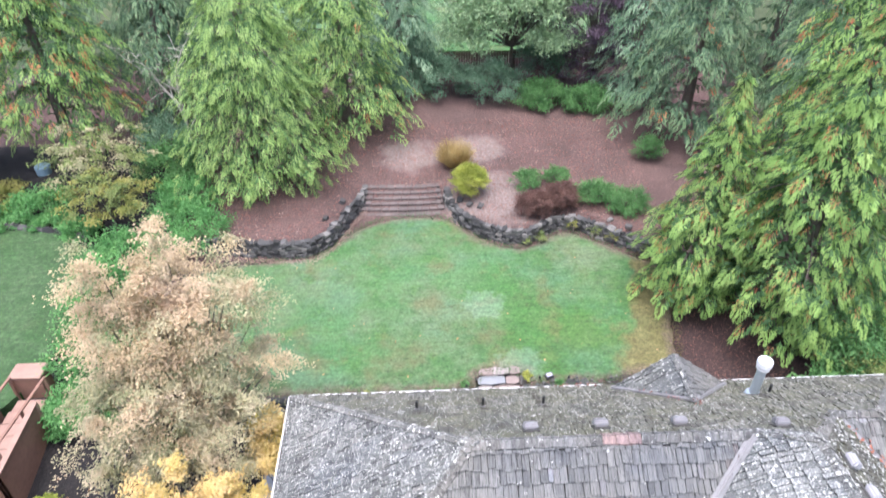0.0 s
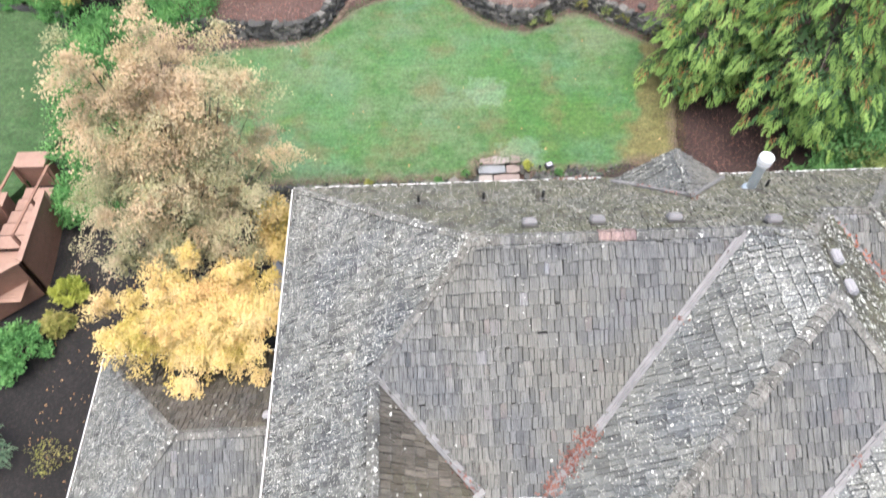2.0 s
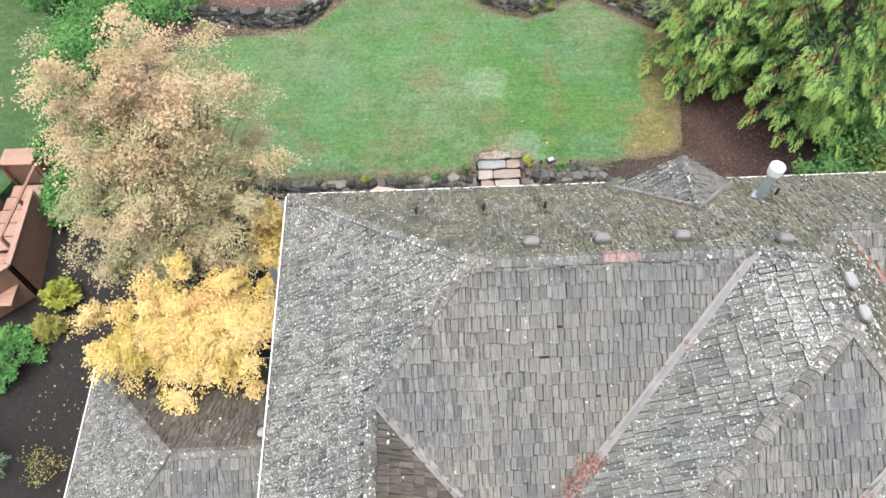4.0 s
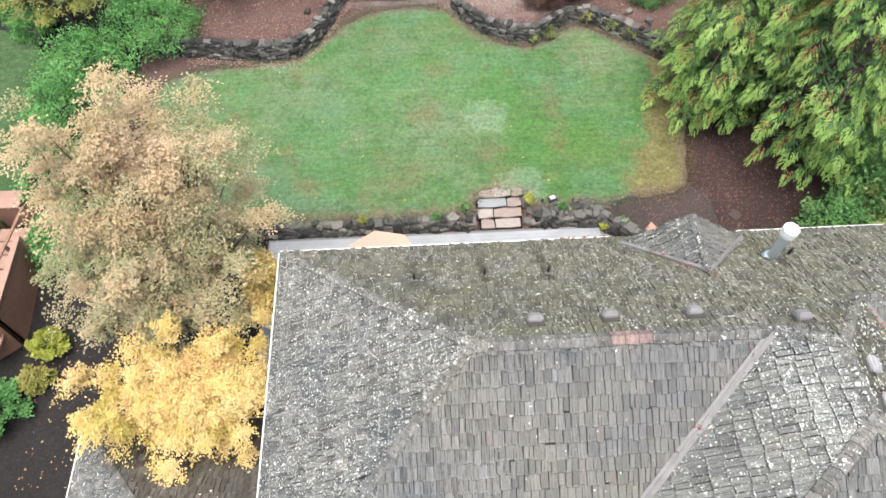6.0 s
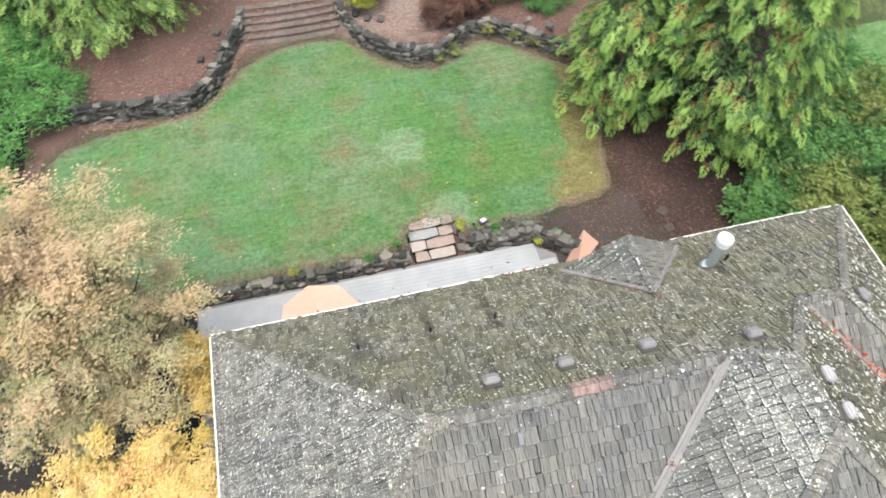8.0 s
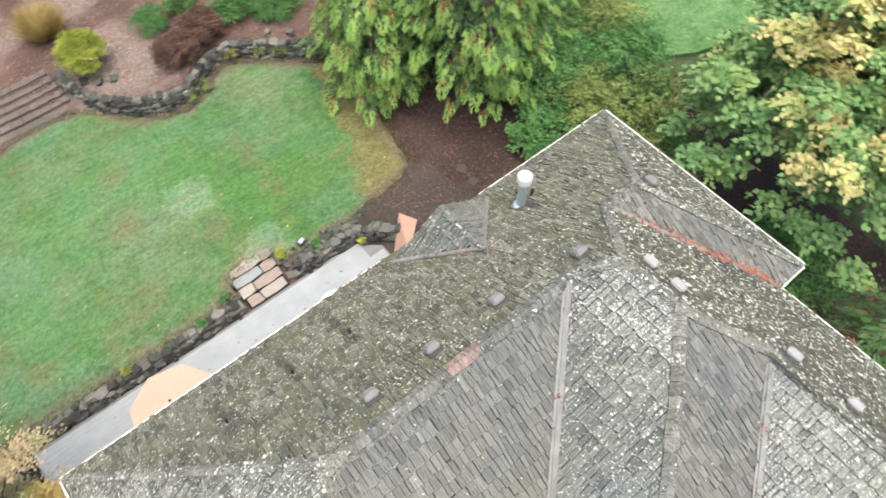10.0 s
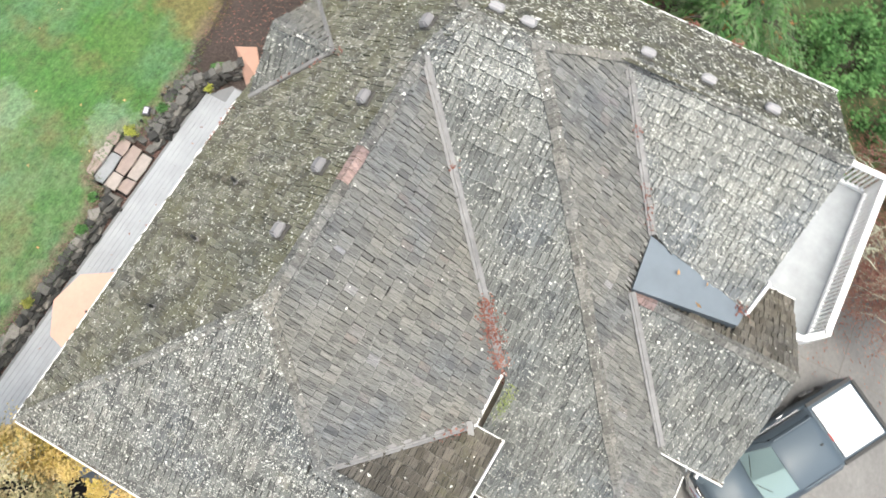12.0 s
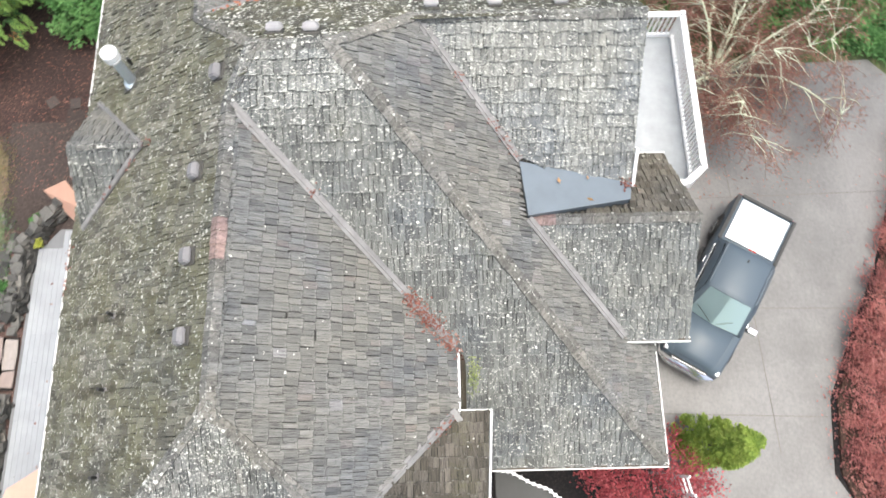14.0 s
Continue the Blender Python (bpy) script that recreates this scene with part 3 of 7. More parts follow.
# Foot of the two dry-stone walls that hold the upper bank
WALL_LEFT = [(-9.5, 13.6), (-7.5, 13.3), (-5.8, 13.05), (-4.5, 12.9), (-3.2, 12.75), (-2.2, 12.65), (-1.3, 12.8), (-0.6, 13.5), (-0.1, 14.6), (0.3, 15.6), (0.75, 16.5), (0.95, 17.4)]
WALL_RIGHT = [(4.75, 17.3), (4.85, 16.3), (5.15, 15.3), (5.7, 14.5), (6.5, 13.75), (7.4, 13.3), (8.3, 13.2), (9.1, 13.7), (9.9, 14.3), (10.8, 14.2), (11.8, 13.45), (12.9, 12.6), (13.9, 11.85), (15.0, 11.0)]


def smooth(poly, rounds=2):
    """Rounds off a closed outline by cutting its corners."""
    for _ in range(rounds):
        out = []
        for (ax, ay), (bx, by) in zip(poly, poly[1:] + poly[:1]):
            out += [(0.75 * ax + 0.25 * bx, 0.75 * ay + 0.25 * by), (0.25 * ax + 0.75 * bx, 0.25 * ay + 0.75 * by)]
        poly = out
    return poly


def bank_line(x):
    """y of the foot of the bank along x."""
    pts = WALL_LEFT + [(1.2, 15.9), (4.5, 15.9)] + WALL_RIGHT
    pts = sorted(pts)
    return float(np.interp(x, [p[0] for p in pts], [p[1] for p in pts]))


def ground_height(x, y):
    t = min(1, max(0, (y + 12.0) / 5.0)) if x < 0 else min(1, max(0, (y + 9) / 8.0))
    z = -0.95 + t * 0.85
    if y > 4.36 or (x > 11.2 and y > 1.0):
        z = 0.43 + 0.025 * (min(y, 16) - 4.4)
    if 5.0 < x < 7.4 and 4.0 < y < 5.75:
        z = -0.05
    if x < -2.4 and -3.0 < y <= 4.5:
        z = -0.1 + 0.5 * max(0, (y - 0.5) / 4.0)
    if 1.0 < x < 4.7 and y > 15.6:
        z = 0.62 + min(1.0, max(0.0, (y - 15.7) / 1.75)) * 0.75
    k = y - bank_line(x) - 0.33
    if -9 < x < 14.6 and not (0.9 < x < 4.75 and y < 17.6) and k > 0:
        z = 1.26 + 0.04 * min(k, 12)
    elif y > 17.4:
        z = 1.35 + 0.03 * (min(y, 30) - 17.4)
    elif x <= -9 and y > 11:
        z = 0.5 + 0.85 * min(1, max(0, (y - 15.2) / 2.2))
    elif x >= 14.6 and y > 11:
        z = 0.6 + 0.75 * min(1, (y - 11) / 6.4)
    return z


def build_ground():
    xs = np.concatenate([[-900, -300, -120, -60], np.arange(-30, 36, 0.44), [60, 120, 300, 900]])
    ys = np.concatenate([[-900, -300, -120, -50], np.arange(-28, 46, 0.33), [80, 140, 300, 900]])
    verts = []
    for y in ys:
        for x in xs:
            wob = 0.035 * noise.noise((x * 0.7, y * 0.7, 0)) if abs(x) < 60 and abs(y) < 60 and not (-3 < x < 11.3 and -2 < y < 4.3) and y > -8 else 0.0
            verts.append((x, y, ground_height(float(x), float(y)) + wob))
    nx, ny = len(xs), len(ys)
    faces = [(j * nx + i, j * nx + i + 1, (j + 1) * nx + i + 1, (j + 1) * nx + i) for j in range(ny - 1) for i in range(nx - 1)]
    me = bpy.data.meshes.new("ground")
    me.from_pydata(verts, [], faces)
    for m in (MULCH, SOIL, FAR, DARK_MULCH, DIRT):
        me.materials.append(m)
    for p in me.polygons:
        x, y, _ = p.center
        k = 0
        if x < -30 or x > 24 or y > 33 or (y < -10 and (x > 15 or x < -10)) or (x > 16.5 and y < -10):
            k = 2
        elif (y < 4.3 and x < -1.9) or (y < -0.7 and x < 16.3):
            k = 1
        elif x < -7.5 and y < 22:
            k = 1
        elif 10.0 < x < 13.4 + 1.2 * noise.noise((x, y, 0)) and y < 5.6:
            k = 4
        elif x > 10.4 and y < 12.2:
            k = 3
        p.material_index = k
    me.polygons.foreach_set("use_smooth", [True] * len(me.polygons))
    ob = new("ground", me)
    tagged(ob, "brown bark mulch, soil and leaf litter over the yard", "ground", kind="structure")


build_ground()



def lawn_sheet(outline, step=0.15):
    """A lawn in small squares with a ragged rim; the attribute 'margin' grows from 0 inside to 1 at the rim."""
    o = np.array(outline)
    a, b = o, np.roll(o, -1, 0)
    xs, ys = np.arange(o[:, 0].min() - 0.3, o[:, 0].max() + 0.3, step), np.arange(o[:, 1].min() - 0.3, o[:, 1].max() + 0.3, step)
    X, Y = np.meshgrid(xs, ys)
    P = np.stack([X.ravel(), Y.ravel()], 1)
    far, inside = np.full(len(P), 9.0), np.zeros(len(P), bool)
    for p, q in zip(a, b):
        d = q - p
        f = np.clip(((P - p) @ d) / (d @ d), 0, 1)
        far = np.minimum(far, np.linalg.norm(P - p - f[:, None] * d, axis=1))
        cross = (p[1] > P[:, 1]) != (q[1] > P[:, 1])
        inside ^= cross & (P[:, 0] < p[0] + (P[:, 1] - p[1]) * d[0] / (d[1] if abs(d[1]) > 1e-9 else 1e-9))
    deep = np.where(inside, far, -far) + np.array([0.13 * noise.noise((x * 1.7, y * 1.7, 0)) + 0.08 * noise.noise((x * 6, y * 6, 3)) for x, y in P])
    nx, bm = len(xs), bmesh.new()
    rim = bm.verts.layers.float.new("margin")
    vs = {}

    def corner(k):
        if k not in vs:
            x, y = P[k]
            v = bm.verts.new((x, y, lawn_height(x, y) - 0.09 * max(0.0, 1 - max(deep[k], 0) / 0.25)))
            v[rim] = float(np.clip(1 - deep[k] / 0.9, 0, 1))
            vs[k] = v
        return vs[k]

    for j in range(len(ys) - 1):
        for i in range(nx - 1):
            k = j * nx + i
            if (deep[k] + deep[k + 1] + deep[k + nx] + deep[k + nx + 1]) / 4 > -0.04:
                bm.faces.new((corner(k), corner(k + 1), corner(k + nx + 1), corner(k + nx)))
    edges = [e for e in bm.edges if e.is_boundary]
    for v in [g for g in bmesh.ops.extrude_edge_only(bm, edges=edges)["geom"] if isinstance(g, bmesh.types.BMVert)]:
        v.co.z -= 0.25
    return bm


tagged(part("lawn", lawn_sheet(smooth(LAWN_EDGE, 2)), LAWN), "mown green lawn with a dry straw-coloured end", "lawn", kind="structure")
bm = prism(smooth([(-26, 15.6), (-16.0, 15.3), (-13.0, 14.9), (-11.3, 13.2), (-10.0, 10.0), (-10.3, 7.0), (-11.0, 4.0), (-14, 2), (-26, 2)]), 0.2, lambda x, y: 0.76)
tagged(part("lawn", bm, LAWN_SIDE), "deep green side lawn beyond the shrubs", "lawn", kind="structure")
bm = prism(smooth([(22.5, 4.5), (24, 14), (40, 16), (42, 2), (27, 1.5)]), 0.2, lambda x, y: 0.62)
tagged(part("lawn", bm, LAWN_EAST), "neighbouring green lawn past the shrubs", "lawn", kind="structure")
bm = prism(smooth([(-6, 34.5), (20, 34.0), (24, 52), (-10, 54)]), 1.2, lambda x, y: 1.86)
tagged(part("lawn", bm, LAWN), "green grass field beyond the back fence", "lawn", kind="structure")


def tufts(name, outline, height, n, material, label, band=0.35):
    """Short grass along and over a lawn."""
    pts = []
    o = np.array(outline + outline[:1])
    seg = np.linalg.norm(np.diff(o, axis=0), axis=1)
    cum = np.concatenate([[0], np.cumsum(seg)])
    s = rng.uniform(0, cum[-1], n)
    x, y = np.interp(s, cum, o[:, 0]) + rng.normal(0, band * 0.4, n), np.interp(s, cum, o[:, 1]) + rng.normal(0, band * 0.4, n)
    base = np.stack([x, y, np.array([height(a, b) for a, b in zip(x, y)]) - 0.02], 1)
    up = rng.normal(0, 0.5, (n, 3)) + np.array([0, 0, 0.8])
    ob = part(name, leaves(name, base, up, 0.07, 0.012), material)
    tagged(ob, label, "grass", kind="stuff")


tufts("grass_edge", smooth(LAWN_EDGE, 2), lawn_height, 11000, LAWN, "short ragged grass along the lawn's edge")

# Patio of grey boards along the house, with board joints
PATIO = [(-1.9, -0.7), (10.2, -0.7), (10.2, 3.6), (9.4, 4.28), (-1.9, 4.28)]
patio = part("patio", prism(PATIO, -0.3, -0.012), plain("patio_bed", (0.17, 0.175, 0.185), 0.8))
tagged(patio, "pale grey boarded patio along the house wall", "patio", kind="structure")
PATIO_BOARD = plain("pale_grey_boards", (0.295, 0.31, 0.33), 0.5, 0, 0.22, 1.3, 0.05)
k = 0
while True:
    y0 = -0.6 + k * 0.145
    y1 = y0 + 0.139
    if y1 > 4.29:
        break
    x1 = 10.15 if y1 < 3.5 else 9.6
    cuts = [-1.85, 1.6 + 1.5 * (k % 3), 6.2 + 0.8 * (k % 2), x1]
    for a, b in zip(cuts, cuts[1:]):
        part("board", one_box(a + 0.004, b - 0.004, y0, y1, -0.012, 0.012), PATIO_BOARD, patio)
    k += 1

# Concrete drive in front, in slabs
DRIVE = [(-30, -21.5), (1.0, -19.9), (2.6, -19.0), (4.7, -19.25), (6.6, -20.2), (8.6, -21.3), (11.3, -22.4), (15.1, -23.4), (16.0, -22.6), (15.9, -20.0), (16.0, -17.6), (15.4, -15.0), (14.6, -13.0), (14.4, -11.6), (6.0, -11.6), (5.4, -13.4), (2.0, -14.6), (-30, -15.2)]
drive = part("driveway", prism(DRIVE, -1.3, -0.90), CONCRETE)
tagged(drive, "damp grey concrete drive with cut joints", "driveway", kind="structure")
JOINT = plain("dark_joint", (0.12, 0.11, 0.10), 0.9)
for a, b in (((3.2, -17.55), (13.8, -17.1)), ((1.4, -15.1), (1.2, -19.8)), ((4.4, -14.2), (4.2, -19.1)), ((7.6, -12), (7.4, -20.6)), ((11.0, -12), (11.2, -22.2))):
    bm = sweep(bmesh.new(), (*a, -0.898), (*b, -0.898), [(-0.012, -0.01), (0.012, -0.01), (0.012, 0.001), (-0.012, 0.001)])
    part("joint", bm, JOINT, drive)


# ---- the house ----
S = 0.8            # rise of the roof for one metre of run
EXPOSE = 0.268     # visible length of a shake
house = thing("house", (0, 0, 0), label="large house with a hipped and valleyed roof of weathered cedar shakes", category="house")


def w2_height(x, y):
    return 9.06 - 0.8 * (9.4 - x) if x < 9.4 else 9.06 + 0.42 * (x - 9.4)


def wing_height(x, y):
    """The front slope, slightly lifted towards the gable valley."""
    return 9.43 + max(0.8 * (y + 5.97), 0.133 * (x - 10.28) + 0.747 * (y + 5.97))


# name, outline in plan, downhill direction, height, material
FACES = [
    ("north", [(0, 0), (15.8, 0), (12.6, -3.25), (3.25, -3.25)], (0, 1), lambda x, y: 5.7 - 0.8 * y, SHAKE_MOSS),
    ("north_ridge", [(3.25, -3.25), (11.6, -3.25), (10.704, -4.2), (4.2, -4.2)], (0, 1), lambda x, y: 5.7 - 0.8 * y, SHAKE_MOSS),
    ("north_peak", [(9.4, -4.2), (10.704, -4.2), (10.28, -4.65)], (0, 1), lambda x, y: 5.7 - 0.8 * y, SHAKE_MOSS),
    ("west", [(0, 0), (4.2, -4.2), (2.25, -6.1), (2.25, -8.5), (0, -8.65)], (-1, 0), lambda x, y: 5.7 + 0.8 * x, SHAKE_LICHEN),
    ("south", [(4.2, -4.2), (9.4, -4.2), (5.5, -8.10), (4.19, -8.10), (2.25, -6.1)], (0, -1), lambda x, y: 9.06 + 0.8 * (y + 4.2), SHAKE_CLEAN),
    ("wing_west", [(9.4, -4.2), (10.28, -4.65), (10.28, -5.97), (3.14, -12.62), (3.14, -8.3), (5.3, -8.3), (5.5, -8.08)], (-1, 0), w2_height, SHAKE_PALE),
    ("wing_south", [(10.28, -5.97), (11.45, -7.45), (9.2, -9.5), (8.0, -9.62), (5.8, -11.8), (5.83, -12.62), (3.14, -12.62)], (0, -1), wing_height, SHAKE_CLEAN),
    ("east", [(10.28, -4.65), (11.6, -3.25), (14.8, -6.45), (14.8, -11.95), (11.45, -11.9), (11.45, -7.45), (10.28, -5.97)], (1, 0), lambda x, y: 9.43 - 0.814 * (x - 10.28), SHAKE_MOSS_SPOT),
    ("corner_south", [(11.6, -3.25), (12.6, -3.25), (15.8, -6.5), (14.8, -6.5)], (0, -1), lambda x, y: 8.3 + 0.8 * (y + 3.25), SHAKE_CLEAN),
    ("corner_east", [(12.6, -3.25), (15.8, 0), (15.8, -6.5)], (1, 0), lambda x, y: 8.3 - 0.8125 * (x - 12.6), SHAKE_MOSS_SPOT),
    ("gable_west", [(11.45, -7.45), (11.45, -11.88), (8.7, -11.84), (9.2, -9.5)], (-1, 0), lambda x, y: 8.48 - 0.8 * (11.45 - x), SHAKE_CRUST),
    ("porch_west", [(8.0, -9.62), (8.0, -13.2), (5.78, -13.27), (5.78, -11.8)], (-1, 0), lambda x, y: 6.46 - 0.8 * (8.0 - x), SHAKE_PALE),
    ("porch_east", [(8.0, -9.7), (8.45, -11.87), (10.1, -11.87), (10.1, -13.2), (8.0, -13.2)], (1, 0), lambda x, y: 6.46 - 0.8 * (x - 8.0), SHAKE_BROWN),
    ("entry_east", [(2.25, -6.1), (4.19, -8.04), (4.19, -8.72), (2.25, -8.5)], (1, 0), lambda x, y: 7.5 - 0.8 * (x - 2.25), SHAKE_BROWN),
    ("low_north", [(-2.35, -6.12), (-0.02, -6.12), (-0.02, -2.92), (-5.55, -2.92)], (0, 1), lambda x, y: 4.8 - 0.8 * (y + 6.12), SHAKE_BROWN),
    ("low_west", [(-2.35, -6.12), (-5.55, -2.92), (-5.55, -9.32)], (-1, 0), lambda x, y: 4.8 + 0.8 * (x + 2.35), SHAKE_LICHEN),
    ("low_south", [(-2.35, -6.12), (-0.02, -6.12), (-0.02, -9.32), (-5.55, -9.32)], (0, -1), lambda x, y: 4.8 + 0.8 * (y + 6.12), SHAKE_CLEAN),
    ("dormer_west", [(9.42, -0.5), (9.42, -1.95), (8.2, -0.36), (8.12, -0.25)], (-1, 0), lambda x, y: 7.35 - 1.13 * (9.42 - x), SHAKE_PALE),
    ("dormer_east", [(9.42, -0.5), (9.42, -1.95), (11.1, -0.36), (11.15, -0.25)], (1, 0), lambda x, y: 7.35 - 0.84 * (x - 9.42), SHAKE_CLEAN),
]


def span(poly, u_of, v_of, u):
    """The range of v where a line of equal u cuts the outline."""
    hits = []
    for p, q in zip(poly, poly[1:] + poly[:1]):
        a, b = u_of(p), u_of(q)
        if abs(a - b) > 1e-9 and min(a, b) - 1e-9 <= u <= max(a, b) + 1e-9:
            f = (u - a) / (b - a)
            hits.append(v_of(p) + f * (v_of(q) - v_of(p)))
    return (min(hits), max(hits)) if len(hits) > 1 else None


SINGLE = {}
SINGLE_COUNT = 0


def shake_piece(width):
    """One shake of a given width, butt at its origin, running up along -y."""
    key = round(width, 2)
    if key not in SINGLE:
        w, ln = key / 2 - 0.006, 0.295
        c = np.array([[[-w, 0, -0.004], [w, 0, -0.004], [w, ln, -0.022], [-w, ln, -0.022], [-w, 0, 0.034], [w, 0, 0.026], [w * 0.99, ln, -0.006], [-w * 0.99, ln, -0.006]]])
        uv = np.array([[[0, 0], [key, 0], [key, ln], [0, ln]]]) + np.array([len(SINGLE) * 1.7, 0])
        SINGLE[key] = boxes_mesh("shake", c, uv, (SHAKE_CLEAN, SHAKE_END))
    return SINGLE[key]


def lay_shakes(name, poly, down, height, material, roof):
    """Courses of split shakes over one roof face, each a wedge with a thick lower edge."""
    global SINGLE_COUNT
    dx, dy = down
    u_of = lambda p: p[0] * dx + p[1] * dy
    v_of = lambda p: -p[0] * dy + p[1] * dx
    at = lambda u, v: (u * dx - v * dy, u * dy + v * dx)
    us = [u_of(p) for p in poly]
    u1, u0 = max(us), min(us)
    slope = abs(height(*at(u0 + 0.3, v_of(poly[0]))) - height(*at(u0 + 0.6, v_of(poly[0])))) / 0.3
    run = EXPOSE / math.sqrt(1 + slope * slope)
    nrm = np.array([dx * slope, dy * slope, 1.0]) / math.sqrt(1 + slope * slope)
    corners, uvs = [], []
    u = u1 + 0.03
    while u > u0:
        top = max(u - run * 1.1, u0 - 0.01)
        lo, mid = span(poly, u_of, v_of, min(u, u1 - 1e-4)), span(poly, u_of, v_of, max(u - run, u0 + 1e-4))
        if lo is None or mid is None:
            u -= run
            continue
        ext = (mid[0] + (mid[0] - lo[0]) * 0.1, mid[1] + (mid[1] - lo[1]) * 0.1)
        v = min(lo[0], mid[0]) - rng.uniform(0, 0.1)
        while v < max(lo[1], mid[1]):
            w = float(rng.choice([0.08, 0.10, 0.12, 0.14, 0.17, 0.20], p=[0.08, 0.18, 0.27, 0.24, 0.15, 0.08]))
            gap = rng.uniform(0.002, 0.009)
            a, b = v + gap, v + w - gap
            v += w
            inside = a > max(lo[0], ext[0]) + 0.05 and b < min(lo[1], ext[1]) - 0.05
            jit = rng.normal(0, 0.016)
            th = rng.uniform(0.026, 0.056)
            if name == "south" and inside and SINGLE_COUNT < 300 and 4.6 < u * dx - (a + b) / 2 * dy < 9.0:
                x, y = at(u + jit, (a + b) / 2)
                m = Matrix.Translation((x, y, height(x, y) + 0.006)) @ Euler((math.atan(slope) + rng.normal(0, 0.012), rng.normal(0, 0.035), rng.normal(0, 0.008))).to_matrix().to_4x4()
                ob = new("shake", shake_piece(w))
                ob.matrix_basis = m
                ob.parent = roof
                SINGLE_COUNT += 1
                continue
            c0 = (max(a, lo[0]), min(b, lo[1]))
            c1 = (max(a, ext[0]), min(b, ext[1]))
            if c0[1] - c0[0] < 0.02 and c1[1] - c1[0] < 0.02:
                continue
            c0 = (c0[0], max(c0[1], c0[0] + 0.004))
            c1 = (c1[0], max(c1[1], c1[0] + 0.004))
            tilt = rng.normal(0, 0.011)
            pts = []
            for lift in (0, 1):
                for (uu, vv, up) in ((u + jit, c0[0], th + tilt), (u + jit, c0[1], th - tilt), (top, c1[1], -0.004), (top, c1[0], -0.004)):
                    x, y = at(uu, vv)
                    z = height(x, y)
                    p = np.array([x, y, z])
                    pts.append(p + nrm * (up if lift else (up - th if up > 0 else up - 0.008)))
            corners.append(pts)
            o = (rng.uniform(0, 40), 0.0)
            ln = run * 1.9
            uvs.append([[o[0], o[1]], [o[0] + w, o[1]], [o[0] + w, o[1] + ln], [o[0], o[1] + ln]])
        u -= run
    if corners:
        c = np.array(corners)
        if np.cross(c[0, 1] - c[0, 0], c[0, 2] - c[0, 1])[2] < 0:
            c = c[:, [1, 0, 3, 2, 5, 4, 7, 6]]
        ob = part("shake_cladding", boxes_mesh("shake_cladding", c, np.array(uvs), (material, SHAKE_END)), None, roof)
        ob["kind"] = "stuff"


def roof_deck(faces):
    bm = bmesh.new()
    for poly, height in faces:
        hi = [bm.verts.new((x, y, height(x, y) - 0.026)) for x, y in poly]
        lo = [bm.verts.new((x, y, height(x, y) - 0.09)) for x, y in poly]
        bm.faces.new(hi)
        bm.faces.new(lo[::-1])
        for i in range(len(poly)):
            j = (i + 1) % len(poly)
            bm.faces.new((lo[i], lo[j], hi[j], hi[i]))
    bmesh.ops.recalc_face_normals(bm, faces=bm.faces)
    bmesh.ops.triangulate(bm, faces=bm.faces)
    return bm


SLOPE_LOOK = {SHAKE_MOSS: "mossy olive roof slope of cedar shakes", SHAKE_MOSS_SPOT: "mossy roof slope spotted with pale lichen", SHAKE_LICHEN: "grey roof slope crusted with white lichen", SHAKE_CRUST: "pale lichen-crusted slope of the front gable", SHAKE_PALE: "pale grey roof slope flecked with white lichen",
              SHAKE_CLEAN: "weathered grey roof slope of cedar shakes", SHAKE_BROWN: "brown shaded roof slope of cedar shakes"}
for f in FACES:
    decks = [(f[1], f[3])] if f[0] != "wing_south" else [(f[1][:3], f[3]), (f[1][:1] + f[1][2:], f[3])]
    slope = part("roof_slope", roof_deck(decks), UNDER, house, SLOPE_LOOK[f[4]])
    lay_shakes(*f, slope)


def cap_pair(d, na, nb, w):
    """A pair of overlapping cap boards over a hip, relative to its lower end."""
    side, up, q = Vector((d.y, -d.x, 0)).normalized(), Vector((0, 0, 1)), d * 0.36
    out, uvs = [], []
    for sgn, fall in ((1, na), (-1, nb)):
        wide = w * random.uniform(0.92, 1.08)
        o = side * sgn * wide - up * fall * wide
        l0, l1, th = 0.078 + random.uniform(0, 0.014), 0.042, 0.028
        base = [up * (l0 - th), o + up * (l0 - th), q + o + up * (l1 - th), q + up * (l1 - th)]
        if sgn < 0:
            base = base[::-1]
        out.append([tuple(v) for v in base] + [tuple(v + up * th) for v in base])
        s = random.uniform(0, 40)
        uvs.append([[s, 0], [s, 0.4], [s + wide, 0.4], [s + wide, 0]])
    return np.array(out), np.array(uvs)


CAP_COUNT = 0


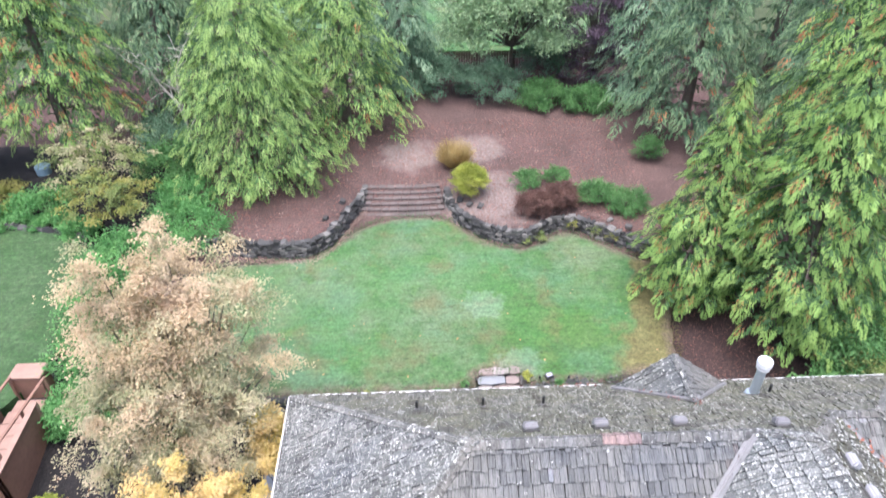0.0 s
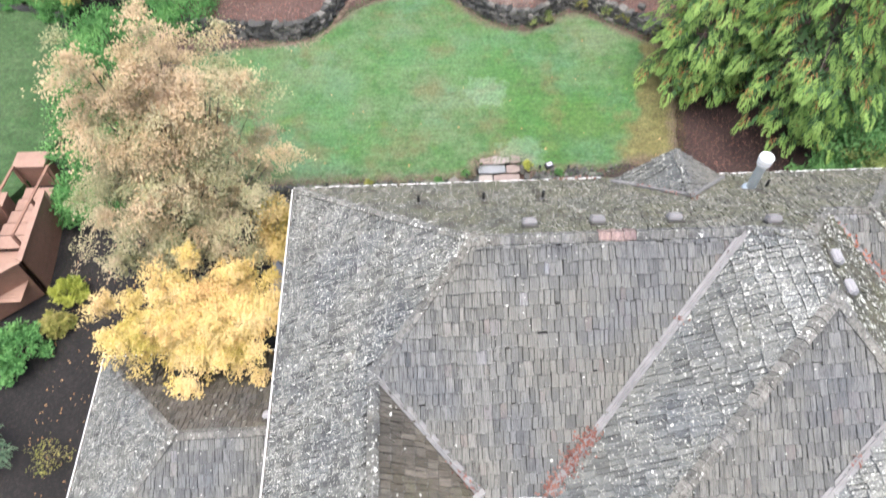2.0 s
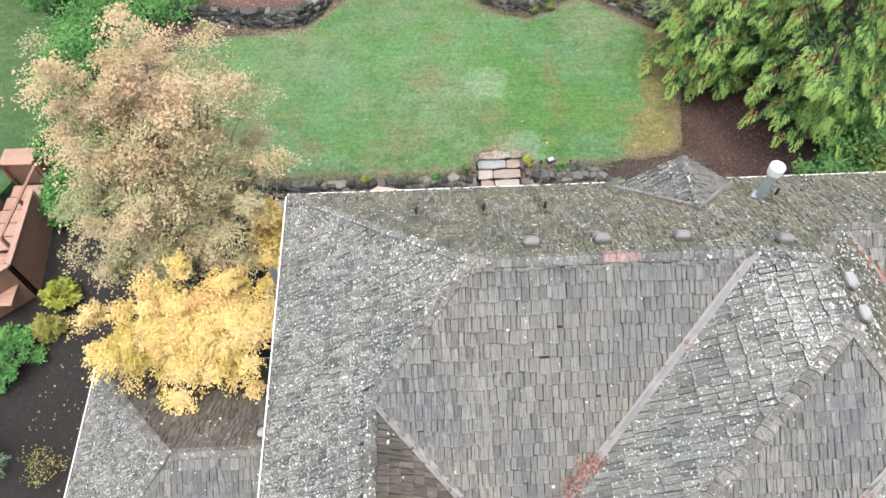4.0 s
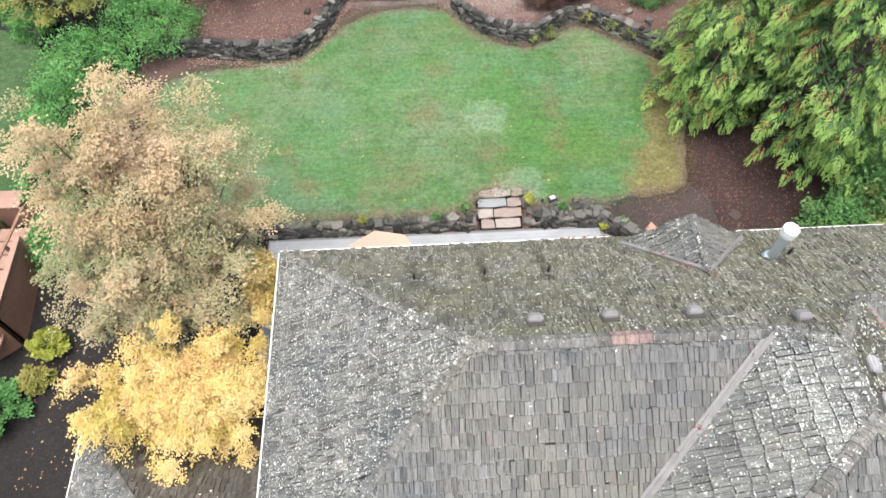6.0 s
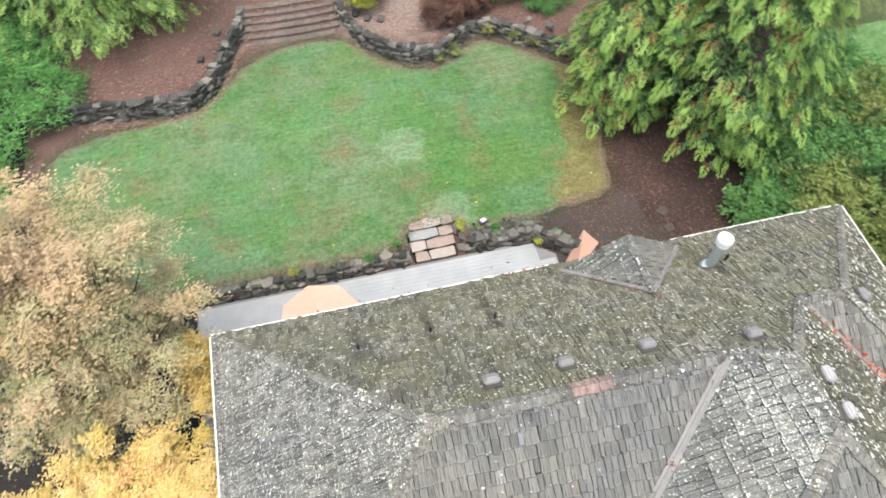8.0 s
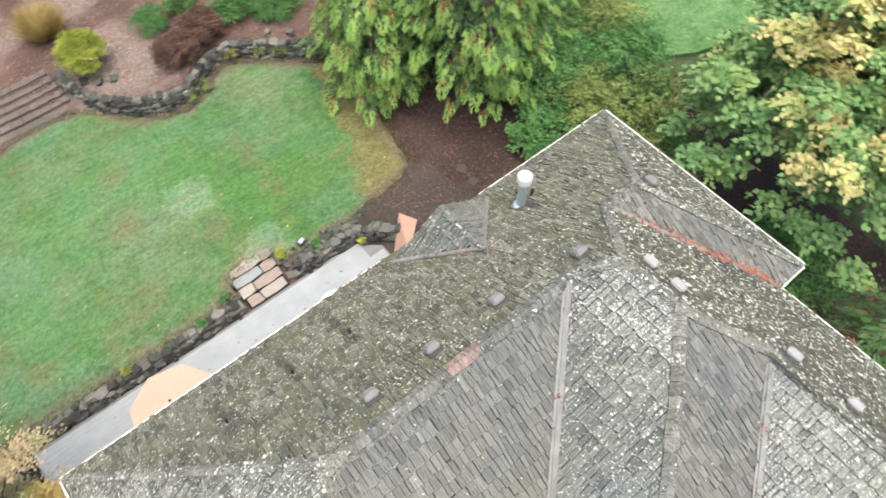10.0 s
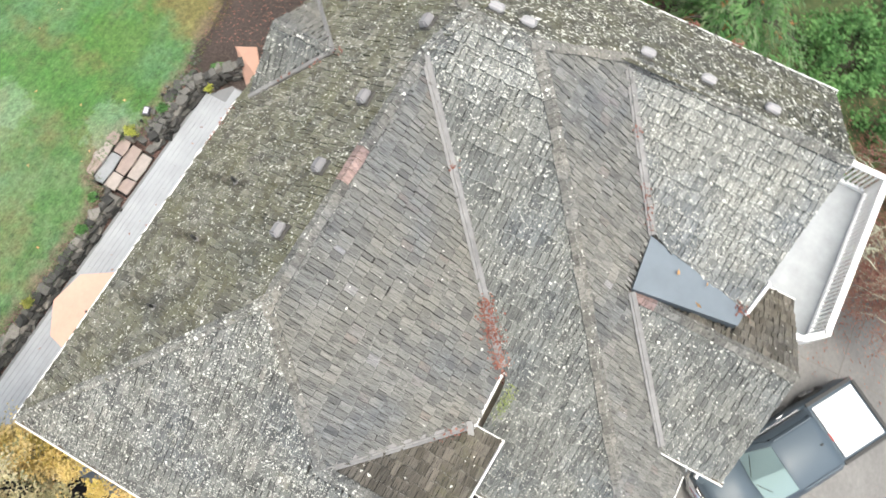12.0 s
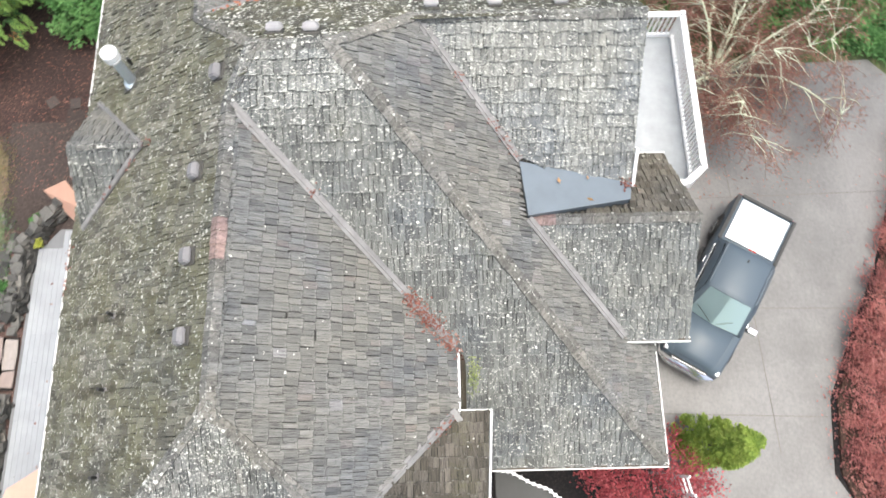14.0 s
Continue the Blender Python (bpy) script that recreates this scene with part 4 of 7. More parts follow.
def lay_caps(a, b, na, nb, w=0.135, look=None, newer=()):
    """Cap boards up a hip or ridge from its low end a to its high end b; na, nb: sideways fall on each side."""
    global CAP_COUNT
    a, b = Vector(a), Vector(b)
    d = (b - a).normalized()
    n = max(2, int((b - a).length / 0.235))
    kinds = [cap_pair(d, na, nb, w) for _ in range(4)]
    single = CAP_COUNT + n <= 295
    meshes = [boxes_mesh("cap_board", *k) for k in kinds] if single else []
    rest, rest_uv = [], []
    for i in range(n):
        p = a + d * (i * (b - a).length / n) + Vector((random.gauss(0, 0.006), random.gauss(0, 0.006), 0))
        if single:
            me = boxes_mesh("cap_board", *kinds[i % 4]) if i in newer else meshes[i % 4]
            if not me.materials:
                me.materials.append(CAP_PINK if i in newer else look or CAP)
            ob = new("cap_board", me)
            ob.location = p
            ob.parent = house
            CAP_COUNT += 1
        else:
            c, uv = kinds[i % 4]
            rest.append(c + np.array(p))
            rest_uv.append(uv + random.uniform(0, 30))
    if rest:
        ob = part("ridge_capping", boxes_mesh("ridge_capping", np.concatenate(rest), np.concatenate(rest_uv)), look or CAP, house)
        ob["kind"] = "stuff"


CAP_LINES = [
    ((4.2, -4.2, 9.06), (9.4, -4.2, 9.06), 0.8, 0.8, 0.125, None, (10, 11, 12)), ((9.4, -4.2, 9.06), (10.28, -4.65, 9.43), 0.4, 0.6, 0.115, CAP_LICHEN), ((10.28, -5.97, 9.43), (10.28, -4.65, 9.43), 0.8, 0.8, 0.12, CAP_LICHEN),
    ((0, 0, 5.7), (4.2, -4.2, 9.06), 0.55, 0.55, 0.095, CAP_LICHEN), ((2.25, -6.1, 7.5), (4.2, -4.2, 9.06), 0.55, 0.55, 0.095), ((2.25, -8.5, 7.5), (2.25, -6.1, 7.5), 0.8, 0.8, 0.11, CAP_LICHEN),
    ((3.14, -12.62, 4.07), (9.4, -6.79, 9.07), 0.45, 0.55, 0.115), ((9.4, -6.79, 9.07), (10.28, -5.97, 9.44), 0.4, 0.55, 0.115), ((11.45, -7.45, 8.47), (10.28, -5.97, 9.43), 0.55, 0.55, 0.105), ((11.45, -11.88, 8.48), (11.45, -7.45, 8.48), 0.8, 0.8, 0.12, CAP_LICHEN),
    ((11.6, -3.25, 8.33), (10.28, -4.65, 9.43), 0.55, 0.55, 0.10), ((11.6, -3.25, 8.3), (12.6, -3.25, 8.3), 0.8, 0.8, 0.10), ((15.8, 0, 5.7), (12.6, -3.25, 8.3), 0.55, 0.55, 0.095),
    ((15.8, -6.5, 5.7), (12.6, -3.25, 8.3), 0.55, 0.55, 0.095, CAP_LICHEN), ((8.0, -13.2, 6.46), (8.0, -9.7, 6.46), 0.8, 0.8, 0.115, None, (12, 13, 14)),
    ((-2.35, -6.12, 4.8), (-0.02, -6.12, 4.8), 0.8, 0.8, 0.115), ((-5.55, -2.92, 2.24), (-2.35, -6.12, 4.8), 0.55, 0.55, 0.095), ((-5.55, -9.32, 2.24), (-2.35, -6.12, 4.8), 0.55, 0.55, 0.095, CAP_LICHEN),
    ((9.42, -1.95, 7.36), (9.42, -0.78, 7.36), 1.1, 0.85, 0.075, CAP_LICHEN)]
for ln in CAP_LINES:
    lay_caps(*ln)

# Folded metal in the valleys
for a, b, flat in (((9.35, -4.25, 9.03), (5.5, -8.08, 5.96), 0.4), ((2.27, -6.12, 7.48), (4.24, -8.08, 5.94), 0.4), ((11.42, -7.45, 8.45), (9.2, -9.5, 6.66), 0.4), ((7.98, -9.64, 6.51), (5.8, -11.8, 4.80), 0.4),
                   ((11.6, -3.25, 8.3), (14.8, -6.48, 5.72), 0.4), ((9.42, -2.0, 7.33), (8.15, -0.3, 5.93), 0.6), ((9.42, -2.0, 7.33), (11.13, -0.3, 5.93), 0.6)):
    a, b = Vector(a) + Vector((0, 0, 0.065)), Vector(b) + Vector((0, 0, 0.065))
    w = 0.078 if flat < 0.5 else 0.05
    bm = sweep(bmesh.new(), a, b, [(-w, 0.025), (-0.018, 0.0), (-0.008, 0.022), (0.008, 0.022), (0.018, 0.0), (w, 0.025), (w, -0.02), (-w, -0.02)])
    part("valley_flashing", bm, VALLEY, house)


def gutter(a, b):
    """A white box gutter, open above, from a to b."""
    bm = sweep(bmesh.new(), a, b, [(-0.055, 0), (-0.055, -0.11), (0.055, -0.11), (0.055, 0), (0.03, 0), (0.03, -0.05), (-0.03, -0.05), (-0.03, 0)])
    g = part("gutter", bm, GUTTER, house)
    lo = Vector((0, 0, -0.049))
    bm = sweep(bmesh.new(), Vector(a) + lo, Vector(b) + lo, [(-0.028, 0), (0.028, 0), (0.028, 0.03), (-0.028, 0.03)])
    part("leaf_debris", bm, GUTTER_IN, g)


for a, b in (((-0.06, 0.035, 5.69), (8.05, 0.035, 5.69)), ((11.2, 0.035, 5.69), (15.84, 0.035, 5.69)), ((-0.035, 0.0, 5.72), (-0.035, -8.65, 5.72)), ((15.84, 0.0, 5.72), (15.84, -6.55, 5.72)),
             ((15.8, -6.54, 5.72), (14.84, -6.54, 5.72)), ((14.84, -6.6, 5.74), (14.84, -12.0, 5.74)), ((4.22, -8.1, 5.92), (4.22, -8.78, 5.92)),
             ((3.1, -8.8, 4.07), (3.1, -12.7, 4.07)), ((3.1, -12.66, 4.08), (5.8, -12.66, 4.08)), ((5.74, -11.85, 4.7), (5.74, -13.3, 4.7)), ((10.14, -11.9, 4.78), (10.14, -13.2, 4.78)),
             ((-5.59, -2.9, 2.26), (-5.59, -9.4, 2.26)), ((-5.6, -2.88, 2.26), (-0.1, -2.88, 2.26))):
    gutter(a, b)
part("fascia", sweep(bmesh.new(), (4.19, -8.135, 5.93), (5.45, -8.145, 5.93), [(-0.024, -0.14), (0.024, -0.14), (0.024, 0.03), (-0.024, 0.03)]), WHITE, house)

# Spouts where two gutters let out on to the slopes below
for at, to in (((6.30, -11.45, 4.86), (6.12, -11.75, 4.80)), ((4.27, -7.98, 6.08), (4.05, -8.14, 6.02))):
    bm = sweep(bmesh.new(), at, to, [(-0.06, 0.0), (0.06, 0.0), (0.06, 0.07), (-0.06, 0.07)])
    part("spout", bm, VALLEY, house, "grey metal outlet at the foot of a valley")

# White edge along the lower rake of the front gable
part("rake_trim", sweep(bmesh.new(), (9.35, -11.9, 6.86), (8.72, -11.87, 6.36), [(-0.03, -0.08), (0.03, -0.08), (0.03, 0.05), (-0.03, 0.05)]), WHITE, house)

# White barge boards on the gable ends
for a, b in (((2.25, -8.53, 7.52), (4.24, -8.76, 5.94)), ((2.25, -8.53, 7.52), (-0.05, -8.68, 5.7)), ((11.45, -11.82, 8.36), (8.9, -11.79, 6.34)), ((11.45, -11.86, 8.36), (14.7, -11.9, 5.74)),
             ((8.0, -13.14, 6.34), (5.9, -13.2, 4.68)), ((8.0, -13.14, 6.34), (10.0, -13.14, 4.76))):
    bm = sweep(bmesh.new(), a, b, [(-0.02, -0.18), (0.02, -0.18), (0.02, 0.0), (-0.02, 0.0)])
    part("barge_board", bm, WHITE, house)

# Walls below the eaves
for poly, top in (([(0.6, -0.6), (15.2, -0.6), (15.2, -6.0), (14.2, -6.0), (14.2, -11.4), (9.6, -11.4), (9.6, -8.0), (0.6, -8.0)], 5.6), ([(3.7, -8.0), (9.6, -8.0), (9.6, -11.3), (5.9, -11.3), (5.9, -12.1), (3.7, -12.1)], 4.0),
                  ([(6.3, -11.3), (9.6, -11.3), (9.6, -12.8), (6.3, -12.8)], 4.65), ([(0.6, -8.0), (3.7, -8.0), (3.7, -8.5), (0.6, -8.5)], 5.55), ([(-5.0, -3.4), (0.6, -3.4), (0.6, -8.8), (-5.0, -8.8)], 2.2)):
    part("wall", prism(poly, -1.1, top), SIDING, house)
part("gable_wall", prism([(0.6, -8.5), (3.9, -8.5), (3.9, -8.4), (0.6, -8.4)], 5.0, lambda x, y: 7.35 - 0.8 * abs(x - 2.25)), SIDING, house)
part("gable_wall", prism([(9.0, -11.6), (11.45, -11.6), (14.4, -11.6), (14.4, -11.5), (11.45, -11.5), (9.0, -11.5)], 3.0, lambda x, y: 8.3 - 0.8 * abs(x - 11.45)), SIDING, house)
part("gable_wall", prism([(6.3, -12.9), (8.0, -12.9), (9.8, -12.9), (9.8, -12.8), (8.0, -12.8), (6.3, -12.8)], 3.0, lambda x, y: 6.3 - 0.8 * abs(x - 8.0)), SIDING, house)
part("gable_wall", prism([(8.4, -0.75), (9.42, -0.75), (10.8, -0.75), (10.8, -0.65), (9.42, -0.65), (8.4, -0.65)], 5.2, lambda x, y: 7.2 - (1.13 if x < 9.42 else 0.84) * abs(x - 9.42)), STUCCO, house)

# Flat blue-grey membrane between the two front gables
part("flat_roof_panel", prism([(9.2, -9.5), (8.02, -9.62), (8.42, -11.8), (8.78, -11.84)], 6.0, lambda x, y: 6.70 + 0.13 * (y + 9.5) - 0.04 * abs(x - 8.6)), MEMBRANE, house, "blue-grey membrane with a few fallen leaves")

# Roof vents: low hoods on a flashing
def vent_box(at, turn, material, size=(0.29, 0.215)):
    v = thing("roof_vent", at, turn)
    v.rotation_euler[0] = 0
    w, l = size[0] / 2, size[1] / 2
    bm = bmesh.new()
    lo = [(-w, -l), (w, -l), (w, l), (-w, l)]
    r0 = [bm.verts.new((x, y, 0.03)) for x, y in lo]
    r1 = [bm.verts.new((x, y, 0.13)) for x, y in lo]
    r2 = [bm.verts.new((x * 0.82, y * 0.8, 0.17)) for x, y in lo]
    for ra, rb in ((r0, r1), (r1, r2)):
        for i in range(4):
            bm.faces.new((ra[i], ra[(i + 1) % 4], rb[(i + 1) % 4], rb[i]))
    bm.faces.new(r2)
    bm.faces.new(r0[::-1])
    bmesh.ops.bevel(bm, geom=bm.edges[:], offset=0.03, segments=2, affect="EDGES")
    part("hood", bm, material, v)
    part("flashing", one_box(-w - 0.015, w + 0.015, -l - 0.02, l + 0.05, 0.0, 0.03), VENT_FLASH, v)
    return v


def on_face(name, x, y):
    f = next(f for f in FACES if f[0] == name)
    return f[3](x, y), math.degrees(math.atan(abs(f[3](x + 0.05 * f[2][0], y + 0.05 * f[2][1]) - f[3](x, y)) / 0.05)), f[2]


for face, x, y, mat in (("north", 5.38, -3.62, VENT), ("north", 6.74, -3.6, VENT), ("north", 8.27, -3.62, VENT), ("north", 10.05, -3.95, VENT), ("east", 10.75, -4.95, VENT_LIGHT), ("east", 10.75, -5.6, VENT_LIGHT),
                        ("east", 11.85, -7.75, VENT_LIGHT), ("east", 11.9, -9.0, VENT_LIGHT), ("east", 11.9, -10.3, VENT_LIGHT), ("corner_east", 13.1, -3.3, VENT), ("low_north", -0.35, -5.72, VENT_LIGHT)):
    z, ang, (dx, dy) = on_face(face, x, y)
    v = vent_box((0, 0, 0), 0, mat)
    v.matrix_basis = Matrix.Translation((x, y, z + 0.03)) @ Matrix.Rotation(math.atan2(dy, dx) + math.pi / 2, 4, "Z") @ Matrix.Rotation(radians(ang), 4, "X")
    tagged(v, "faded pale roof vent hood on the shakes" if mat is VENT_LIGHT else "grey moulded roof vent hood near the ridge", "roof vent", "vents along the roof ridges")

# Plumbing pipes
for x, y in ((3.2, -1.75), (4.7, -1.68), (6.07, -1.7)):
    z = 5.7 - S * y
    p = thing("vent_pipe", (x, y, z), label="short black plumbing vent pipe with a lead collar", category="vent pipe", group="pipes through the mossy slope")
    part("pipe", tube(bmesh.new(), [(0, 0, -0.05), (0, 0, 0.3)], [0.032, 0.032], 10), BLACK, p)
    part("collar", tube(bmesh.new(), [(0, -0.02, -0.03), (0, 0, 0.09)], [0.085, 0.04], 10), VALLEY, p)
p = thing("vent_pipe", (11.55, -1.35, 5.7 + S * 1.35), label="short black plumbing pipe beside the flue", category="vent pipe", group="pipes through the mossy slope")
part("pipe", tube(bmesh.new(), [(0, 0, -0.05), (0, 0, 0.28)], [0.035, 0.035], 10), BLACK, p)

# Flue
f = thing("flue_pipe", (11.12, -1.42, 6.83), label="tall galvanised flue with a white round cap", category="flue")
bm = tube(bmesh.new(), [(0, 0, -0.1), (0, 0, 0.95)], [0.105, 0.105], 24)
part("pipe", bm, FLUE, f)
part("storm_collar", tube(bmesh.new(), [(0, 0, -0.06), (0, 0, 0.06), (0, 0, 0.1)], [0.2, 0.17, 0.11], 24), FLUE, f)
part("flashing", sweep(bmesh.new(), (0, 0.2, -0.16), (0, -0.2, 0.16), [(-0.2, 0.03), (0.2, 0.03), (0.2, 0.04), (-0.2, 0.04)]), VENT_FLASH, f)
cap = part("cap", tube(bmesh.new(), [(0, 0, 0.98), (0, 0, 1.0), (0, 0, 1.13), (0, 0, 1.16)], [0.13, 0.17, 0.17, 0.14], 24), FLUE_CAP, f)
part("lower_ring", tube(bmesh.new(), [(0, 0, 0.86), (0, 0, 0.9), (0, 0, 0.95)], [0.12, 0.155, 0.155], 24), FLUE_CAP, f)


# ---- trees and shrubs ----
def lobe_leaves(centres, outward, n, spread, droop, fan=0.7):
    """Leaf feet and headings, n round each centre."""
    k = len(centres)
    c = np.repeat(centres, n, 0)
    o = np.repeat(outward, n, 0)
    off = unit(rng.normal(size=(k * n, 3))) * (rng.uniform(0, 1, k * n) ** 0.6)[:, None] * np.array(spread) * 1.7
    head = o + rng.normal(0, fan, (k * n, 3)) + np.array([0, 0, -droop])
    return c + off, head


def fans(centres, axis, size, n, droop=0.75):
    """Flat drooping fans of conifer sprays: each a feathered plate along its axis."""
    k = len(centres)
    ax = unit(axis + np.array([0, 0, -droop]) + rng.normal(0, 0.12, (k, 3)))
    nrm = unit(np.array([0, 0, 1.0]) + 0.5 * ax + rng.normal(0, 0.25, (k, 3)))
    side = unit(np.cross(nrm, ax))
    nrm = np.cross(ax, side)
    ax, side, nrm, c, sz = (np.repeat(q, n, 0) for q in (ax, side, nrm, centres, size))
    s = rng.uniform(0, 1, k * n)
    w = rng.uniform(-1, 1, k * n)
    wide = (0.34 * np.sin(np.pi * (0.12 + 0.8 * s)) ** 0.8)
    sz = sz[:, None]
    base = c + ax * (s[:, None] - 0.35) * sz + side * (w * wide)[:, None] * sz + nrm * (rng.normal(0, 0.05, k * n) - 0.28 * s * s - 0.25 * w * w * wide)[:, None] * sz
    ang = w * 0.95 + rng.normal(0, 0.25, k * n)
    head = ax * np.cos(ang)[:, None] + side * np.sin(ang)[:, None] + nrm * (-0.35 * s - 0.15 + rng.normal(0, 0.18, k * n))[:, None]
    return base, head, nrm, s


def sprays(centres, axis, size, n, tips, broad=0.05):
    """Drooping feathered cedar sprays: n blades set in pairs along a bowed rachis; tips: its outer part instead of the inner."""
    k = len(centres)
    ax = unit(axis)
    side = unit(np.cross(np.array([0, 0, 1.0]) + 0.01 * ax, ax) + rng.normal(0, 0.16, (k, 3)))
    nrm = unit(np.cross(ax, side))
    nrm = np.where(nrm[:, 2:] < 0, -nrm, nrm)
    ax, side, nrm, c, sz = (np.repeat(q, n, 0) for q in (ax, side, nrm, centres, size))
    sz = sz[:, None]
    lo, hi = (0.34, 1.0) if tips else (0.0, 0.5)
    s = np.tile(np.linspace(lo, hi, n), k) + rng.normal(0, 0.02, k * n)
    hand = np.where(np.tile(np.arange(n), k) % 2 == 0, 1.0, -1.0)
    reach = 0.40 - 0.24 * s
    out = rng.uniform(0.0, 0.75, k * n) * reach
    base = c + ax * (s - 0.5)[:, None] * sz + side * (hand * out)[:, None] * sz + nrm * (-0.32 * (s - 0.2) ** 2 - 0.9 * out ** 2 + rng.normal(0, 0.012, k * n))[:, None] * sz
    ang = hand * (0.95 - 0.75 * s) + rng.normal(0, 0.12, k * n)
    head = ax * np.cos(ang)[:, None] + side * np.sin(ang)[:, None] - nrm * (0.12 + 0.5 * s + 0.5 * out)[:, None]
    return base, head, sz[:, 0] * (reach * 0.62 + 0.045), sz[:, 0] * broad, nrm


def cedar(at, height, radius, material, label, count=1.0, low=0.06, round_top=0.8, lobe=0.8, rusty=0, blades=12, ends=23, broad=0.032):
    """A red cedar: trunk, drooping limbs and hanging shelves of flat feathered sprays."""
    t = thing("cedar_tree", at, rng.uniform(0, 360), label, "tree")
    trunk = bmesh.new()
    tube(trunk, [(0, 0, -0.3), (0, 0, height * 0.3), (0, 0, height * 0.65), (0, 0, height * 0.97)], [0.05 * radius + 0.1, 0.04 * radius + 0.08, 0.1, 0.02], 9)
    part("trunk", trunk, BARK, t)
    cs, outs, size, outer = [], [], [], []
    nb = int(count * 4.4 * math.pi * math.hypot(radius, height) / lobe)
    for i in range(nb):
        f = ((i + rng.uniform()) / nb) ** 0.85
        z = height * (low + (1 - low) * f)
        r = radius * max(0.05, (1 - f ** 1.25)) ** round_top * rng.uniform(0.58, 1.15)
        if f < 0.12:
            r *= 0.75 + 2.0 * f
        a = i * 2.39996 + rng.normal(0, 0.25)
        d = np.array([math.cos(a), math.sin(a), 0])
        side = np.array([-d[1], d[0], 0])
        if i % 9 == 0 and r > 0.8:
            limb = bmesh.new()
            tube(limb, [(0, 0, z), tuple(d * r * 0.5 + np.array([0, 0, z + 0.02 * r])), tuple(d * r * 0.9 + np.array([0, 0, z - 0.16 * r]))], [0.05, 0.03, 0.01], 4)
            part("limb", limb, BARK, t)
        m = max(2, int(r * 1.6 / lobe))
        for j in range(m):
            g = 0.45 + 0.55 * (j + rng.uniform(0.2, 0.9)) / m
            off = rng.uniform(-0.34, 0.34) * (1.5 - g)
            cs.append(d * r * g + np.array([0, 0, z - 0.26 * r * g * g + 0.08 * r * g + rng.normal(0, 0.05)]) + side * off * r)
            outs.append(unit(d + side * (off * 1.5 + rng.normal(0, 0.2))))
            outer.append(g > 0.55 or r < 0.8)
            size.append(lobe * rng.uniform(0.75, 1.35) * min(1.0, 0.5 + 0.3 * r))
    cs, outs, size = np.array(cs), np.array(outs), np.array(size)
    outer = np.array(outer)
    aim = outs - rng.uniform(0.35, 1.0, len(cs))[:, None] * np.array([0, 0, 1.0])
    # L_GREEN gets dark tips so that conifer's shade sits in its colour
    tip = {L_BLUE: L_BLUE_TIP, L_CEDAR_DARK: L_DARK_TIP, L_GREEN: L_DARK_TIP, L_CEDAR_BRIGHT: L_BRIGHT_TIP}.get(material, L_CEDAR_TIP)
    # Inner blades in the shade-dark green; outer sprays alone get the pale tips
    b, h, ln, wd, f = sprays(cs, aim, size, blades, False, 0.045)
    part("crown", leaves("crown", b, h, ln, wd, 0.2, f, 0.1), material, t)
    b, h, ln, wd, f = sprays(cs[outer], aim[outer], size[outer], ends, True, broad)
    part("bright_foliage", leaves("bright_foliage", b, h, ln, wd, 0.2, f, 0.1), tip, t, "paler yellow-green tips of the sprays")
    if rusty:
        pick = rng.choice(np.flatnonzero(outer), int(rusty * outer.sum()), replace=False)
        b, h, ln, wd, f = sprays(cs[pick] - outs[pick] * 0.10 * lobe + np.array([0, 0, 0.19]), aim[pick], size[pick] * 0.74, 22, True, broad)
        part("dead_foliage", leaves("dead_foliage", b, h, ln, wd * 0.8, 0.3, f), L_RUST, t, "rust-brown dead sprays")
    return t


